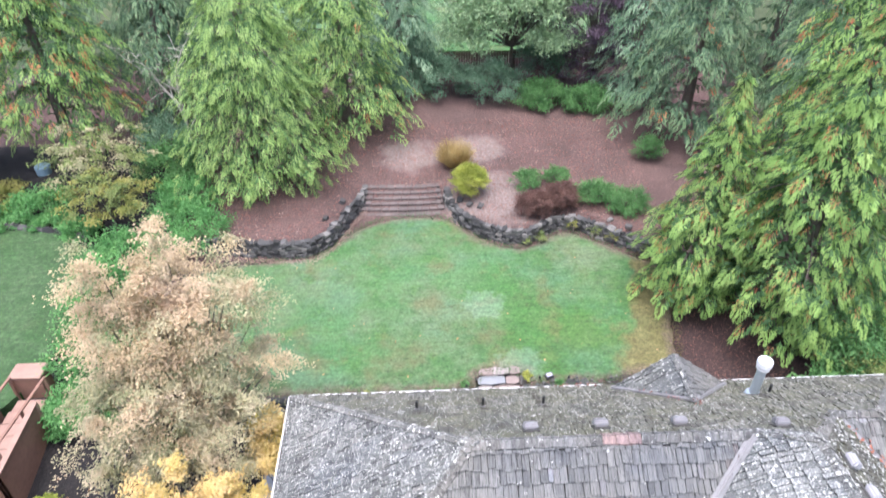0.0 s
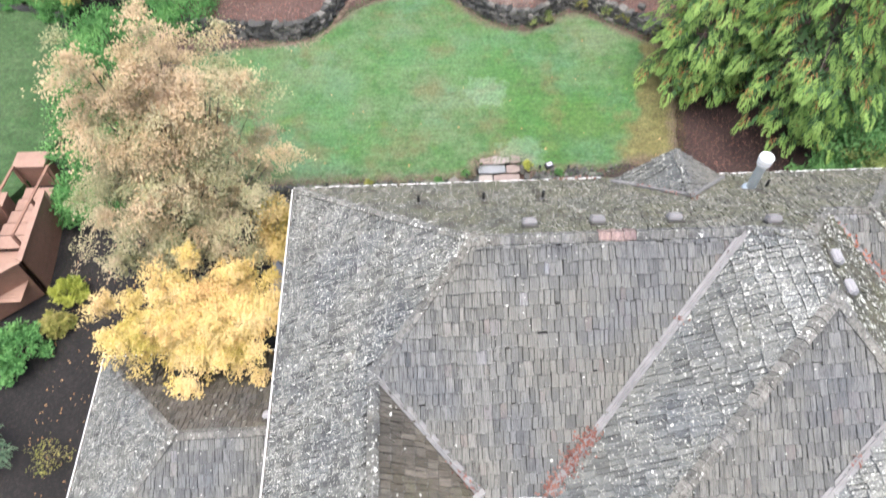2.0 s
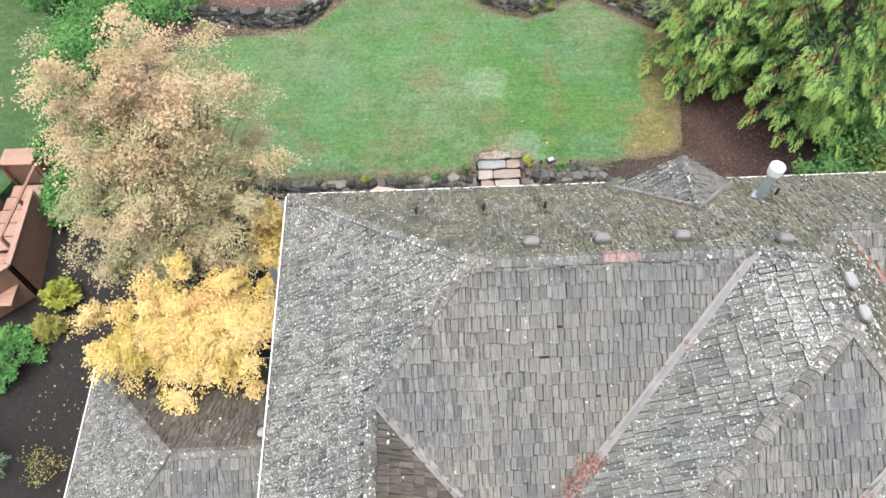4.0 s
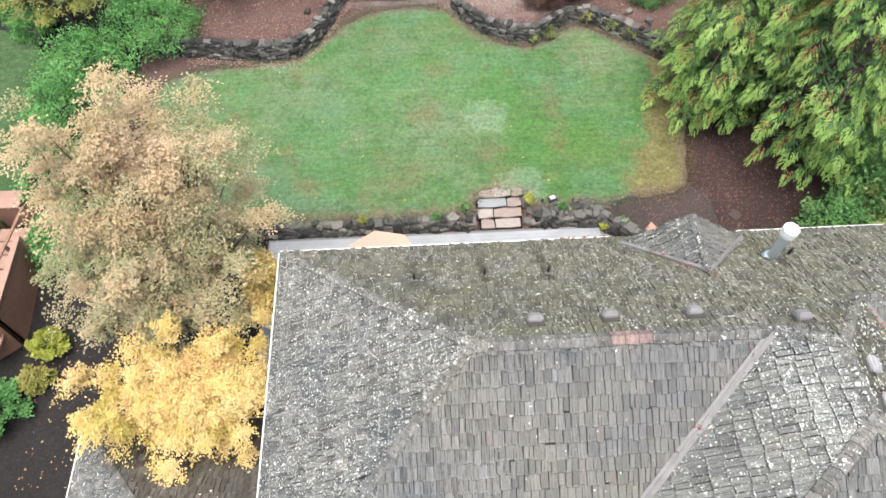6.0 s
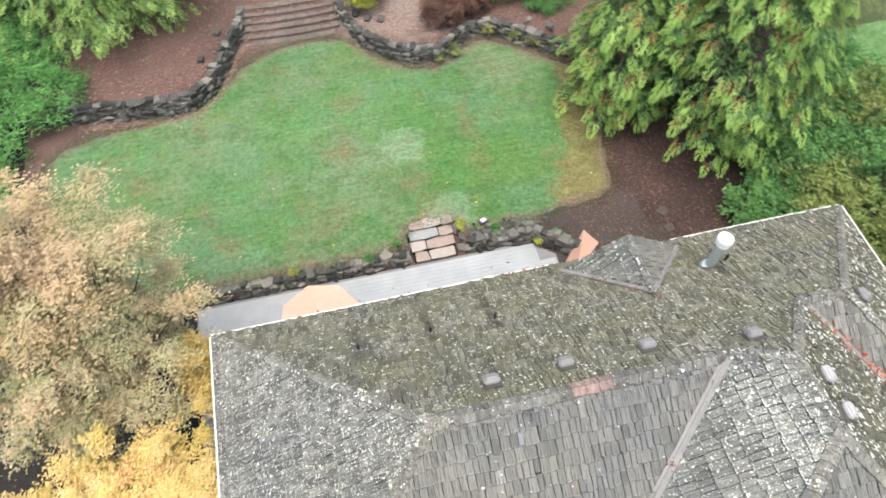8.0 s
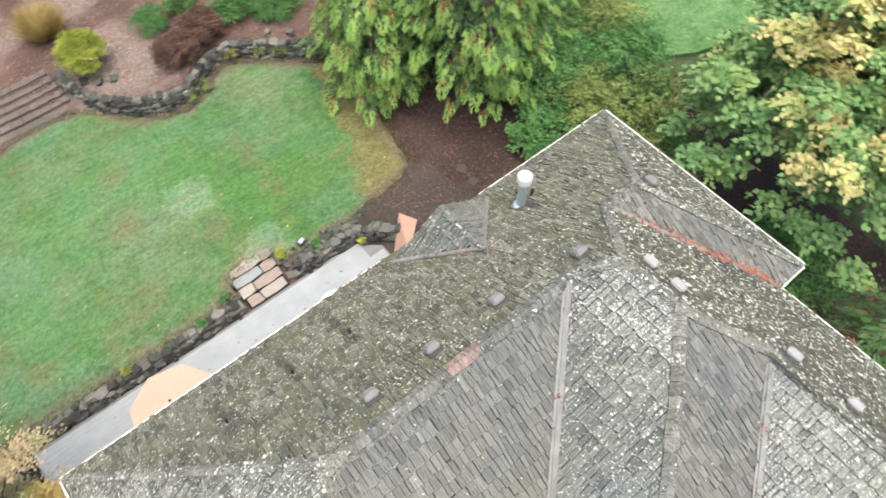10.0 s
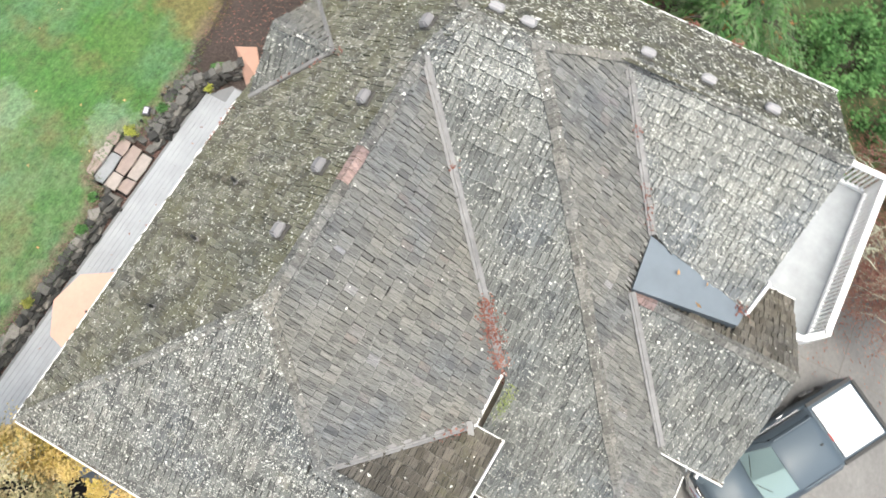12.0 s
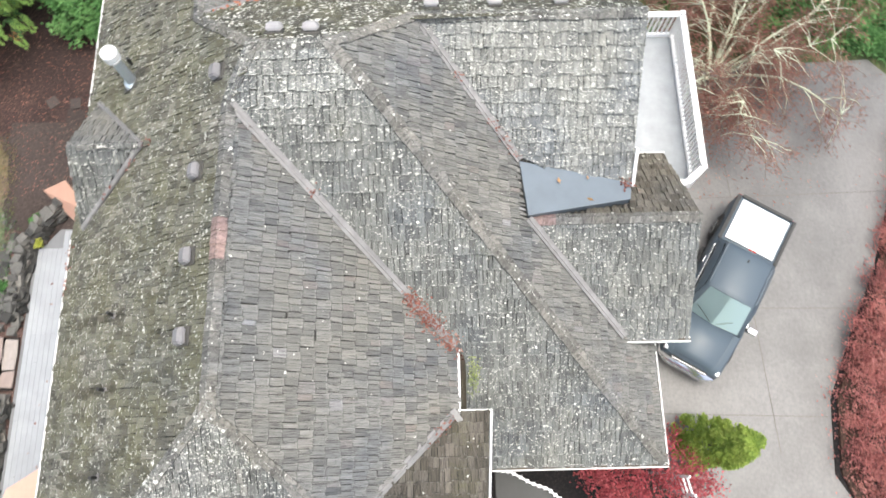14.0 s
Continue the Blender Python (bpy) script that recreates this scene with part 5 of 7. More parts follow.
def tiered(at, height, radii, inner, tips, share, label, shelves=150, per=500, leaf=0.06, wide=0.4, reach=0.6, trunk_r=0.15, base=0.25, rough=0.5, name="tree", tips_label="", droop=0.15, chance_turn=0.35, under=-0.3):
    """A broad tree in shelves: limbs that end in flat fingered sprays of leaves; tips: the sprays that have turned."""
    t = thing(name, at, 0, label, "tree")
    rx, ry, rz = radii
    cz = height - rz
    u = unit(rng.normal(size=(shelves, 3)))
    u[:, 2] = np.where(u[:, 2] < under, -u[:, 2], u[:, 2])
    bumpy = np.array([1 + rough * noise.noise(Vector(v) * 2.3 + Vector((at[0], at[1], 0))) for v in u])
    cs = u * (np.array([rx, ry, rz]) * (bumpy * rng.uniform(0.12, 1.0, shelves) ** 0.5)[:, None]) + np.array([0, 0, cz])
    cs[:, 2] = np.maximum(cs[:, 2], 0.5)
    limbs = bmesh.new()
    fork = Vector((0, 0, height * base))
    tube(limbs, [(0, 0, -0.3), (0.04, 0, height * base * 0.5), fork], [trunk_r * 1.25, trunk_r, trunk_r * 0.8], 8)
    for k in range(min(len(cs), 80)):
        c = Vector(cs[k])
        mid = fork.lerp(c, 0.5) + Vector((0, 0, 0.1 * height * rng.uniform(-0.2, 0.6)))
        tube(limbs, [fork, mid, c], [trunk_r * 0.4, trunk_r * 0.2, 0.008], 4)
    part("trunk", limbs, BARK, t)
    flat = u * np.array([1, 1, 0.25])
    ax = unit(flat + rng.normal(0, 0.25, flat.shape) * np.array([1, 1, 0.3]) + np.array([0, 0, -droop]))
    turned = u[:, 2] + rng.normal(0, chance_turn, shelves)
    turned = turned > np.quantile(turned, 1 - share)
    for pick, mat, nm, lab in ((~turned, inner, "crown", ""), (turned, tips, "turned_foliage", tips_label)):
        k = int(pick.sum())
        if not k:
            continue
        a, c = np.repeat(ax[pick], per, 0), np.repeat(cs[pick], per, 0)
        sd = unit(np.cross(np.array([0, 0, 1.0]), a))
        up = np.cross(a, sd)
        size = np.repeat(reach * rng.uniform(0.65, 1.3, k), per)
        fingers = rng.integers(0, 9, k * per)
        ang = (fingers - 4) * 0.36 + np.repeat(rng.normal(0, 0.12, k), per) + 0.25 * np.sin(fingers * 2.1 + np.repeat(rng.uniform(0, 6, k), per))
        long = size * (1.05 - 0.12 * np.abs(fingers - 4)) * (0.8 + 0.25 * np.sin(fingers * 1.7 + np.repeat(rng.uniform(0, 6, k), per)))
        s = rng.uniform(-0.25, 1.0, k * per)
        d = a * np.cos(ang)[:, None] + sd * np.sin(ang)[:, None]
        spread = (0.17 * size * (1.1 - 0.7 * np.maximum(s, 0)))[:, None]
        b = c + d * (s * long)[:, None] + rng.normal(0, 1, (k * per, 3)) * spread * np.array([1, 1, 0.55]) - np.array([0, 0, 1.0]) * (0.28 * size * np.maximum(s, 0) ** 2)[:, None]
        b[:, 2] = np.maximum(b[:, 2], 0.1)
        h = d + rng.normal(0, 0.55, b.shape) - np.array([0, 0, 0.3])
        part(nm, leaves(nm, b, h, leaf, leaf * wide, 0.12, unit(up + u[pick].repeat(per, 0) * 0.3), 0.4), mat, t, lab)
    return t


def broadleaf(at, height, radii, material, label, clumps=260, per=70, leaf=0.1, trunk_r=0.14, base=0.3, bark=None, category="tree", name="tree", squash=0.55, stretch=0.6, rough=0.4, puff=0.13, stems=1, flat=0.12, gap=0.0):
    """A leafy tree or shrub: forking limbs and a crown of clumps with gaps between."""
    t = thing(name, at, 0, label, category)
    rx, ry, rz = radii
    cz = height - rz
    u = unit(rng.normal(size=(clumps, 3)))
    u[:, 2] = np.where(u[:, 2] < -0.35, -u[:, 2], u[:, 2])
    bumpy = np.array([1 + rough * noise.noise(Vector(v) * 2.1 + Vector((at[0], at[1], 0))) for v in u])
    shell = rng.uniform(0.35, 1.0, clumps) ** squash
    cs = u * (np.array([rx, ry, rz]) * (bumpy * shell)[:, None]) + np.array([0, 0, cz])
    if gap:
        keep = np.array([noise.noise(Vector(c) * 0.8 + Vector((3, at[1], 1))) for c in cs]) > -gap
        cs, u = cs[keep], u[keep]
    cs[:, 2] = np.maximum(cs[:, 2], 0.12)
    limbs = bmesh.new()
    for s in range(stems):
        a0 = s * 2.4
        foot = Vector((math.cos(a0), math.sin(a0), 0)) * (0.12 if stems > 1 else 0)
        fork = Vector((foot.x * 2, foot.y * 2, height * base))
        tube(limbs, [foot + Vector((0, 0, -0.3)), foot * 1.3 + Vector((0, 0, height * base * 0.5)), fork], [trunk_r * 1.25, trunk_r, trunk_r * 0.8], 8)
        for k in range(s, min(len(cs), 70), stems):
            c = Vector(cs[k])
            mid = fork.lerp(c, 0.5) + Vector((0, 0, 0.1 * height * rng.uniform(-0.3, 0.6)))
            tube(limbs, [fork, mid, c], [trunk_r * 0.4, trunk_r * 0.2, 0.008], 4)
    part("trunk", limbs, bark or BARK, t)
    sp = max(rx, ry) * puff + 0.04
    b, h = lobe_leaves(cs, u * 0.8, per, (sp, sp, sp * 0.55), 0.25, 0.8)
    pull = rng.uniform(-0.9, 1.1, len(b))[:, None] * np.repeat(unit(u + np.array([0, 0, -0.25])), per, 0) * sp * stretch
    b = b * 1.0 + pull
    b[:, 2] = np.maximum(b[:, 2], 0.02)
    up = unit(np.repeat(u, per, 0) * 0.6 + np.array([0, 0, 0.8]))
    part("crown", leaves("crown", b, h, leaf, leaf * 0.36, flat, up, 0.42), material, t)
    return t


def shrub(at, height, radii, material, label, clumps=90, per=60, leaf=0.07, **kw):
    return broadleaf(at, height, radii, material, label, clumps, per, leaf, trunk_r=0.03, base=0.25, category="shrub", name="shrub", stems=3, **kw)


# Behind the house: right-hand cedars
cedar((14.7, 9.7, 0.5), 9.6, 2.9, L_CEDAR, "green western cedar with rusty dead sprays", 1.15, rusty=0.34, lobe=0.70, blades=16, ends=76, broad=0.020)
cedar((17.6, 7.6, 0.5), 13.5, 4.0, L_CEDAR, "tall green cedar with orange-brown tips over the mulch", 1.0, rusty=0.34, lobe=0.74, blades=16, ends=76, broad=0.020)
cedar((20.5, 13.5, 0.8), 13.5, 4.2, L_CEDAR, "tall green cedar with rusty sprays", 0.9, rusty=0.32)
cedar((18.2, 22.0, 1.4), 12.5, 4.6, L_CEDAR_DARK, "soft grey-green conifer behind the mulch bank", 0.8, rusty=0.04, lobe=0.95)
cedar((24.0, 20.0, 1.4), 15.0, 4.8, L_CEDAR_DARK, "dark conifer at the back of the yard", 0.7, rusty=0.1, lobe=0.95)
cedar((26.0, 29.0, 1.6), 16.0, 5.0, L_CEDAR_DARK, "tall dark conifer beyond the yard", 0.6, lobe=1.1)
cedar((19.5, 32.0, 1.7), 12.5, 4.4, L_CEDAR_DARK, "dark conifer beyond the back fence", 0.6, lobe=1.1)
cedar((16.6, 26.4, 1.5), 9.0, 3.2, L_BLUE, "soft bluish conifer at the back of the mulch", 0.9, round_top=0.5, lobe=0.85)
# Left-hand cedars
cedar((-4.4, 18.6, 1.3), 9.6, 4.5, L_CEDAR_BRIGHT, "broad bright green cedar above the stone wall", 1.25, round_top=0.36, lobe=0.58, blades=10, ends=30, broad=0.028)
cedar((-0.4, 23.4, 1.6), 11.0, 4.0, L_CEDAR_BRIGHT, "broad green cedar at the back of the bank", 1.0, round_top=0.45, rusty=0.10)
cedar((2.6, 28.6, 1.7), 9.0, 3.4, L_BLUE, "soft bluish conifer by the back fence", 0.8, round_top=0.6, lobe=0.95)
cedar((-14.6, 21.0, 1.0), 14.0, 4.6, L_CEDAR, "tall cedar with rusty sprays and a bare lower trunk", 0.9, low=0.17, rusty=0.28)
cedar((-10.6, 27.5, 1.4), 15.0, 4.8, L_CEDAR_DARK, "tall dark cedar at the back", 0.75, low=0.17, rusty=0.06, lobe=0.95)
cedar((-10.0, 24.4, 1.4), 13.0, 3.8, L_CEDAR_DARK, "dark cedar behind the leafless tree", 0.7, low=0.05, lobe=0.95)
cedar((-20.0, 18.5, 0.8), 13.0, 4.4, L_CEDAR, "tall cedar at the yard's side", 0.8, low=0.12, rusty=0.12, lobe=0.9)
cedar((-5.0, 29.5, 1.6), 14.0, 4.8, L_CEDAR, "tall cedar at the back", 0.75, rusty=0.06, lobe=0.95)
cedar((-18.0, 30.0, 1.4), 15.0, 5.0, L_CEDAR_DARK, "tall dark cedar far back", 0.6, lobe=1.1)
cedar((1.5, 37.0, 1.8), 11.0, 4.4, L_CEDAR_DARK, "dark conifer beyond the back fence", 0.6, lobe=1.1)
# Broad trees
tiered((-3.2, 1.0, 0.05), 9.4, (2.5, 2.5, 4.3), L_TAN, L_PEACH, 0.32, "wide tree in tan and olive autumn leaf beside the patio", 440, 290, 0.064, 0.36, 0.72, 0.17, 0.25, 0.6, chance_turn=0.5, under=-0.62, tips_label="peach-tan turned leaves at the ends of the sprays")
tiered((-2.35, -2.75, -0.05), 5.2, (2.45, 1.55, 1.3), L_YELLOW, L_GOLD_TIP, 0.18, "golden yellow maple leaning over the low roof", 190, 420, 0.060, 0.38, 0.56, 0.12, 0.35, 0.8, name="maple_tree", tips_label="orange-tinted ends of the sprays")
tiered((22.9, -4.1, -0.3), 9.0, (5.3, 4.7, 4.2), L_MAPLE, L_MAPLE_TIP, 0.36, "large maple turning from green to yellow", 430, 120, 0.19, 0.46, 0.85, 0.2, 0.3, 0.6, chance_turn=1.1, name="maple_tree", tips_label="yellow leaves at the branch ends")
broadleaf((9.4, 28.4, 1.7), 8.6, (4.1, 2.7, 4.3), L_PALE, "soft grey-green leafy tree by the back fence", 320, 100, 0.17, 0.12, squash=0.45, rough=0.3)
broadleaf((14.4, 28.0, 1.7), 8.4, (2.3, 2.1, 3.9), L_PURPLE, "dark purple-leaved tree at the back", 120, 150, 0.12, 0.12, squash=0.35)
cedar((18.6, -9.6, -0.9), 5.6, 2.9, L_GREEN, "green shrub conifer with rusty leaves beside the house", 1.0, round_top=0.5, rusty=0.12)
broadleaf((-0.85, 0.3, 0.0), 4.5, (0.55, 1.0, 1.2), L_YELLOW, "slim golden maple against the house corner", 70, 110, 0.085, 0.06, 0.3, name="maple_tree")
tiered((-11.8, 17.3, 0.9), 3.9, (2.6, 2.0, 1.5), L_OLIVE, L_TAN, 0.5, "wispy tan and olive shrub tree below the cedars", 110, 70, 0.10, 0.34, 0.65, 0.06, 0.2, 0.7, chance_turn=0.8, tips_label="tan turned leaves")
tiered((-10.6, 14.8, 0.9), 3.0, (2.2, 1.5, 1.3), L_SPRING, L_OLIVE, 0.4, "olive-yellow shrub above the stone wall", 90, 70, 0.10, 0.36, 0.55, 0.05, 0.2, 0.6, chance_turn=0.8, tips_label="olive leaves")

# Shrubs on the bank
shrub((5.95, 16.4, 1.2), 1.7, (0.88, 0.84, 0.85), L_LIME, "round lime-yellow clipped bush beside the steps", 300, 60, 0.055, rough=0.1, puff=0.09)
shrub((8.8, 16.9, 1.35), 0.95, (0.75, 0.65, 0.5), L_GREEN, "low green bush on the bank", 70, 60, 0.06)
shrub((10.4, 17.2, 1.35), 0.9, (0.7, 0.6, 0.45), L_GREEN, "low dark green bush on the bank", 70, 60, 0.06)
shrub((8.9, 14.8, 1.2), 1.15, (0.88, 0.75, 0.62), L_BROWN, "brown dried bush spilling over the wall", 190, 60, 0.06, rough=0.15, puff=0.10)
shrub((10.2, 15.3, 1.2), 1.25, (0.9, 0.8, 0.68), L_BROWN, "brown dried bush on the bank", 190, 60, 0.06, rough=0.15, puff=0.10)
shrub((12.0, 15.6, 1.3), 1.0, (1.0, 0.75, 0.55), L_GREEN, "spreading green shrub above the wall", 90, 70, 0.07)
shrub((13.4, 14.8, 1.2), 1.0, (1.1, 0.8, 0.55), L_GREEN, "spreading green shrub above the wall", 90, 70, 0.07)
shrub((15.6, 19.4, 1.35), 1.3, (0.75, 0.7, 0.65), L_GREEN, "round dark green bush in the mulch", 80, 70, 0.06)
for x, y, r, h, m, lab in ((5.2, 27.2, 1.8, 2.6, L_BLUE, "loose bluish hedge shrub by the fence"), (8.0, 26.4, 2.0, 2.6, L_BLUE, "loose bluish hedge shrub by the fence"), (11.0, 25.6, 1.6, 1.5, L_GREEN, "low leafy green shrub at the bank's back"),
                           (14.6, 28.6, 2.0, 3.6, L_PURPLE, "dark purple shrub before the back fence"), (11.8, 29.2, 1.9, 3.0, L_BLUE, "loose bluish hedge shrub by the fence"), (3.4, 28.9, 1.6, 3.2, L_BLUE, "loose bluish hedge shrub by the fence"), (13.4, 25.0, 1.7, 1.4, L_GREEN, "low leafy green shrub at the bank's back"), (1.8, 26.6, 1.6, 3.0, L_BLUE, "tall soft green shrub at the back")):
    shrub((x, y, 1.55), h, (r, r * 0.8, h * 0.55), m, lab, 120, 70, 0.1)
# Left side shrubs
for x, y, z, r, h, m, lab in ((-9.4, 12.0, 0.45, 2.0, 1.7, L_GREEN_LIT, "spreading bright green shrub by the lawn"), (-7.0, 13.9, 0.8, 1.9, 1.6, L_GREEN_LIT, "leafy green shrub on the stone wall"), (-9.2, 9.4, 0.4, 1.9, 1.8, L_GREEN_LIT, "dense green shrub between the lawns"),
                              (-8.9, 6.6, 0.3, 1.6, 1.7, L_GREEN_LIT, "dense green shrub beside the wooden deck"), (-8.4, 4.2, 0.2, 1.2, 1.4, L_GREEN_LIT, "green shrub beside the wooden deck"), (-8.3, 0.5, 0.0, 0.5, 0.7, L_LIME, "small lime-green plant by the deck"),
                              (-9.3, -1.5, -0.1, 0.8, 0.9, L_GREEN_LIT, "low green shrub below the deck"), (-8.5, -0.5, -0.1, 0.4, 0.6, L_SPRING, "small yellowing plant by the deck"), (-14.5, 16.6, 0.6, 1.6, 1.4, L_GREEN_LIT, "dark green shrub at the lawn's edge"),
                              (-17.5, 15.5, 0.5, 1.6, 1.6, L_GREEN_LIT, "dark green shrub at the lawn's edge"), (-12.4, 14.9, 0.55, 0.9, 0.7, L_GREEN_LIT, "low green plant along the lawn edge"), (-14.3, 15.6, 0.6, 0.7, 0.6, L_GREEN_LIT, "low green plant along the lawn edge"), (-16.0, 16.0, 0.6, 0.8, 0.6, L_GREEN_LIT, "low green plant along the lawn edge"), (-8.9, 18.6, 1.3, 1.7, 1.8, L_GREEN, "dark green undergrowth beside the bright cedar"), (-9.8, 21.0, 1.4, 1.7, 2.0, L_BLUE, "dark bluish undergrowth under the cedars"), (-7.6, 16.0, 1.3, 1.6, 1.3, L_GREEN_LIT, "ivy-green shrub spilling towards the stone wall"), (-17.0, 17.2, 0.7, 1.3, 1.1, L_SPRING, "round olive-green bush under the cedars")):
    shrub((x, y, z), h, (r, r, h * 0.6), m, lab, int(45 * r + 20), 80, 0.095)
cedar((-9.6, -4.8, -0.1), 3.0, 1.3, L_BLUE, "young blue-green conifer beside the dark path", 0.9, lobe=0.45)
cedar((-10.4, -8.0, -0.3), 3.2, 1.3, L_BLUE, "young blue-green conifer beside the dark path", 0.9, lobe=0.45)
shrub((-7.5, -4.9, -0.1), 0.9, (0.7, 0.5, 0.5), L_SPRING, "sparse olive twiggy shrub on the path edge", 20, 16, 0.06)
# East side shrubs
for x, y, r, h, m in ((17.4, 3.0, 1.3, 2.0, L_GREEN), (19.2, 4.4, 1.8, 2.8, L_GREEN), (20.8, 6.4, 1.8, 2.6, L_GREEN), (18.4, 1.0, 1.5, 2.2, L_OLIVE), (19.8, -0.6, 1.7, 2.4, L_GREEN), (18.3, -3.9, 1.2, 1.8, L_GREEN), (20.6, 1.4, 1.8, 3.0, L_OLIVE), (19.0, 2.8, 1.3, 2.6, L_OLIVE), (22.6, 5.6, 1.7, 3.0, L_OLIVE), (18.0, -6.4, 1.3, 1.5, L_BROWN), (19.6, -5.6, 1.8, 2.4, L_GREEN), (21.6, 3.2, 1.9, 3.0, L_GREEN), (17.6, -2.2, 1.1, 1.4, L_GREEN), (23.0, 8.0, 1.8, 2.2, L_GREEN)):
    shrub((x, y, 0.1 if y > 2 else -0.5), h, (r, r, h * 0.55), m, "loose leafy shrub between the house and the neighbouring lawn", 90, 66, 0.12)
for x, y, r, h in ((19.5, -16.8, 1.5, 1.2), (21.5, -19.0, 1.8, 1.3), (18.4, -20.8, 1.4, 1.0), (21.0, -13.6, 1.8, 1.6), (24.5, -16.0, 2.2, 1.6), (24.5, -10.0, 2.5, 3.0), (19.6, -19.0, 1.6, 1.2), (17.4, -13.6, 1.1, 1.0), (20.2, -21.5, 1.7, 1.2), (17.4, -21.8, 1.2, 0.7), (17.0, -23.6, 1.3, 0.8), (18.0, -19.8, 1.0, 0.6), (18.4, -23.0, 1.3, 0.9), (16.9, -15.2, 0.9, 0.6)):
    shrub((x, y, -1.0), h, (r, r, h * 0.6), L_GREEN, "green groundcover shrub beside the drive", 90, 50, 0.13)

# Bare pale tree whose fallen leaves lie on the drive
bare = thing("bare_tree", (15.6, -17.3, -0.95), 0, "bare pale-barked shrub tree with a few red leaves", "tree")
TWIG = plain("reddish_twig_bark", (0.22, 0.145, 0.11), 0.9, 0, 0.3, 14, 0.3)
LICHEN_BARK = plain("lichen_pale_bark", (0.50, 0.53, 0.40), 0.9, 0, 0.35, 10, 0.5)
tips = []


def twig_path(start, aim, length, steps, sag, wander):
    """A wandering branch: its points from start, heading to aim and sagging towards its end."""
    pts, d = [Vector(start)], Vector(aim).normalized()
    for k in range(steps):
        d = (d + Vector(rng.normal(0, wander, 3)) - Vector((0, 0, sag * (k + 1) / steps))).normalized()
        pts.append(pts[-1] + d * length / steps)
    return pts


for s in range(16):
    a = s * 2.39996
    lean = 0.75 + 0.3 * (s % 3)
    stem = twig_path((0.15 * math.cos(a), 0.15 * math.sin(a), -0.1), (math.cos(a) * lean, math.sin(a) * lean, 1.15), 3.8 + rng.uniform(-0.4, 0.7), 6, 0.16, 0.13)
    bm, tw = bmesh.new(), bmesh.new()
    tube(bm, stem, [0.062, 0.055, 0.045, 0.035, 0.025, 0.014, 0.006], 6)
    for k in range(2, 7):
        for j in range(4):
            d = Vector((math.cos(a), math.sin(a), 0.25)) * 0.8 + Vector(rng.normal(0, 0.75, 3))
            b2 = twig_path(stem[k], d, rng.uniform(0.9, 1.7), 4, 0.38, 0.16)
            tube(bm, b2, [0.018, 0.015, 0.011, 0.008, 0.005], 4)
            for i in range(1, 5):
                for q in range(3):
                    e = twig_path(b2[i], (b2[i] - b2[i - 1]).normalized() + Vector(rng.normal(0, 0.6, 3)), rng.uniform(0.35, 0.8), 2, 0.4, 0.2)
                    tube(tw, e, [0.008, 0.006, 0.004], 3)
                    tips += [tuple(e[1]), tuple(e[2])]
    tagged(part("twig_spray", tw, TWIG, part("branch", bm, LICHEN_BARK, bare)), kind="stuff")
tp = np.repeat(np.array(tips), 4, 0) + rng.normal(0, 0.08, (4 * len(tips), 3))
part("foliage", leaves("foliage", tp, rng.normal(size=tp.shape) - np.array([0, 0, 0.6]), 0.058, 0.021), L_LITTER_RED, bare)
snag = thing("bare_tree", (-8.6, 21.5, 1.4), 40, "grey leafless tree with tangled twigs among the cedars", "tree")
for s in range(7):
    bm = bmesh.new()
    a = s * 0.9
    q = [Vector((0, 0, 1.0 + 0.5 * s))]
    for k in range(1, 5):
        q.append(q[-1] + Vector((math.cos(a) * 0.55 + rng.normal(0, 0.2), math.sin(a) * 0.55 + rng.normal(0, 0.2), 0.75)))
    tube(bm, [(0, 0, -0.2), tuple(q[0]), *[tuple(v) for v in q[1:]]], [0.09, 0.06, 0.045, 0.03, 0.02, 0.008], 5)
    for k in range(1, 5):
        for j in range(4):
            d = Vector((rng.normal(), rng.normal(), rng.uniform(-0.3, 0.6))).normalized() * rng.uniform(0.5, 1.1)
            tube(bm, [q[k], q[k] + d * 0.5 + Vector((0, 0, 0.1)), q[k] + d], [0.016, 0.01, 0.004], 4)
    part("branch", bm, PALE_BARK, snag)

# Front garden: red maple, arborvitae, hedge
broadleaf((2.2, -13.1, -0.95), 3.0, (1.75, 1.7, 1.0), L_RED, "low crimson Japanese maple under the eaves", 110, 110, 0.07, 0.07, 0.4, name="maple_tree", gap=0.25)
arb = thing("arborvitae", (3.5, -15.0, -0.95), 0, "clipped yellow-green conical arborvitae beside the drive", "tree")
part("trunk", tube(bmesh.new(), [(0, 0, -0.1), (0, 0, 2.6)], [0.08, 0.02], 6), BARK, arb)
k = 380
f = rng.uniform(0, 1, k) ** 1.3
a = rng.uniform(0, 2 * math.pi, k)
r = 0.66 * (1 - f) ** 0.7 * (0.86 + 0.2 * np.sin(a * 3 + f * 6))
o = np.stack([np.cos(a), np.sin(a), 0 * a], 1)
b, h, fc, fs = fans(o * r[:, None] + np.stack([0 * f, 0 * f, 0.25 + 4.0 * f], 1), o + np.array([0, 0, 0.9]), np.full(k, 0.3), 46, 0.1)
part("crown", leaves("crown", b, h, 0.075, 0.022, 0.2, fc), leaf_material("arborvitae_foliage", [(0.1, (0.10, 0.17, 0.03)), (0.5, (0.24, 0.33, 0.06)), (1.0, (0.43, 0.49, 0.12))], 2.0), arb)
HEDGE = [(13.4, -23.9), (11.6, -23.5), (9.9, -22.9), (8.3, -22.1), (6.8, -21.2), (5.4, -20.5), (4.0, -20.2), (2.6, -20.3), (1.0, -20.9)]
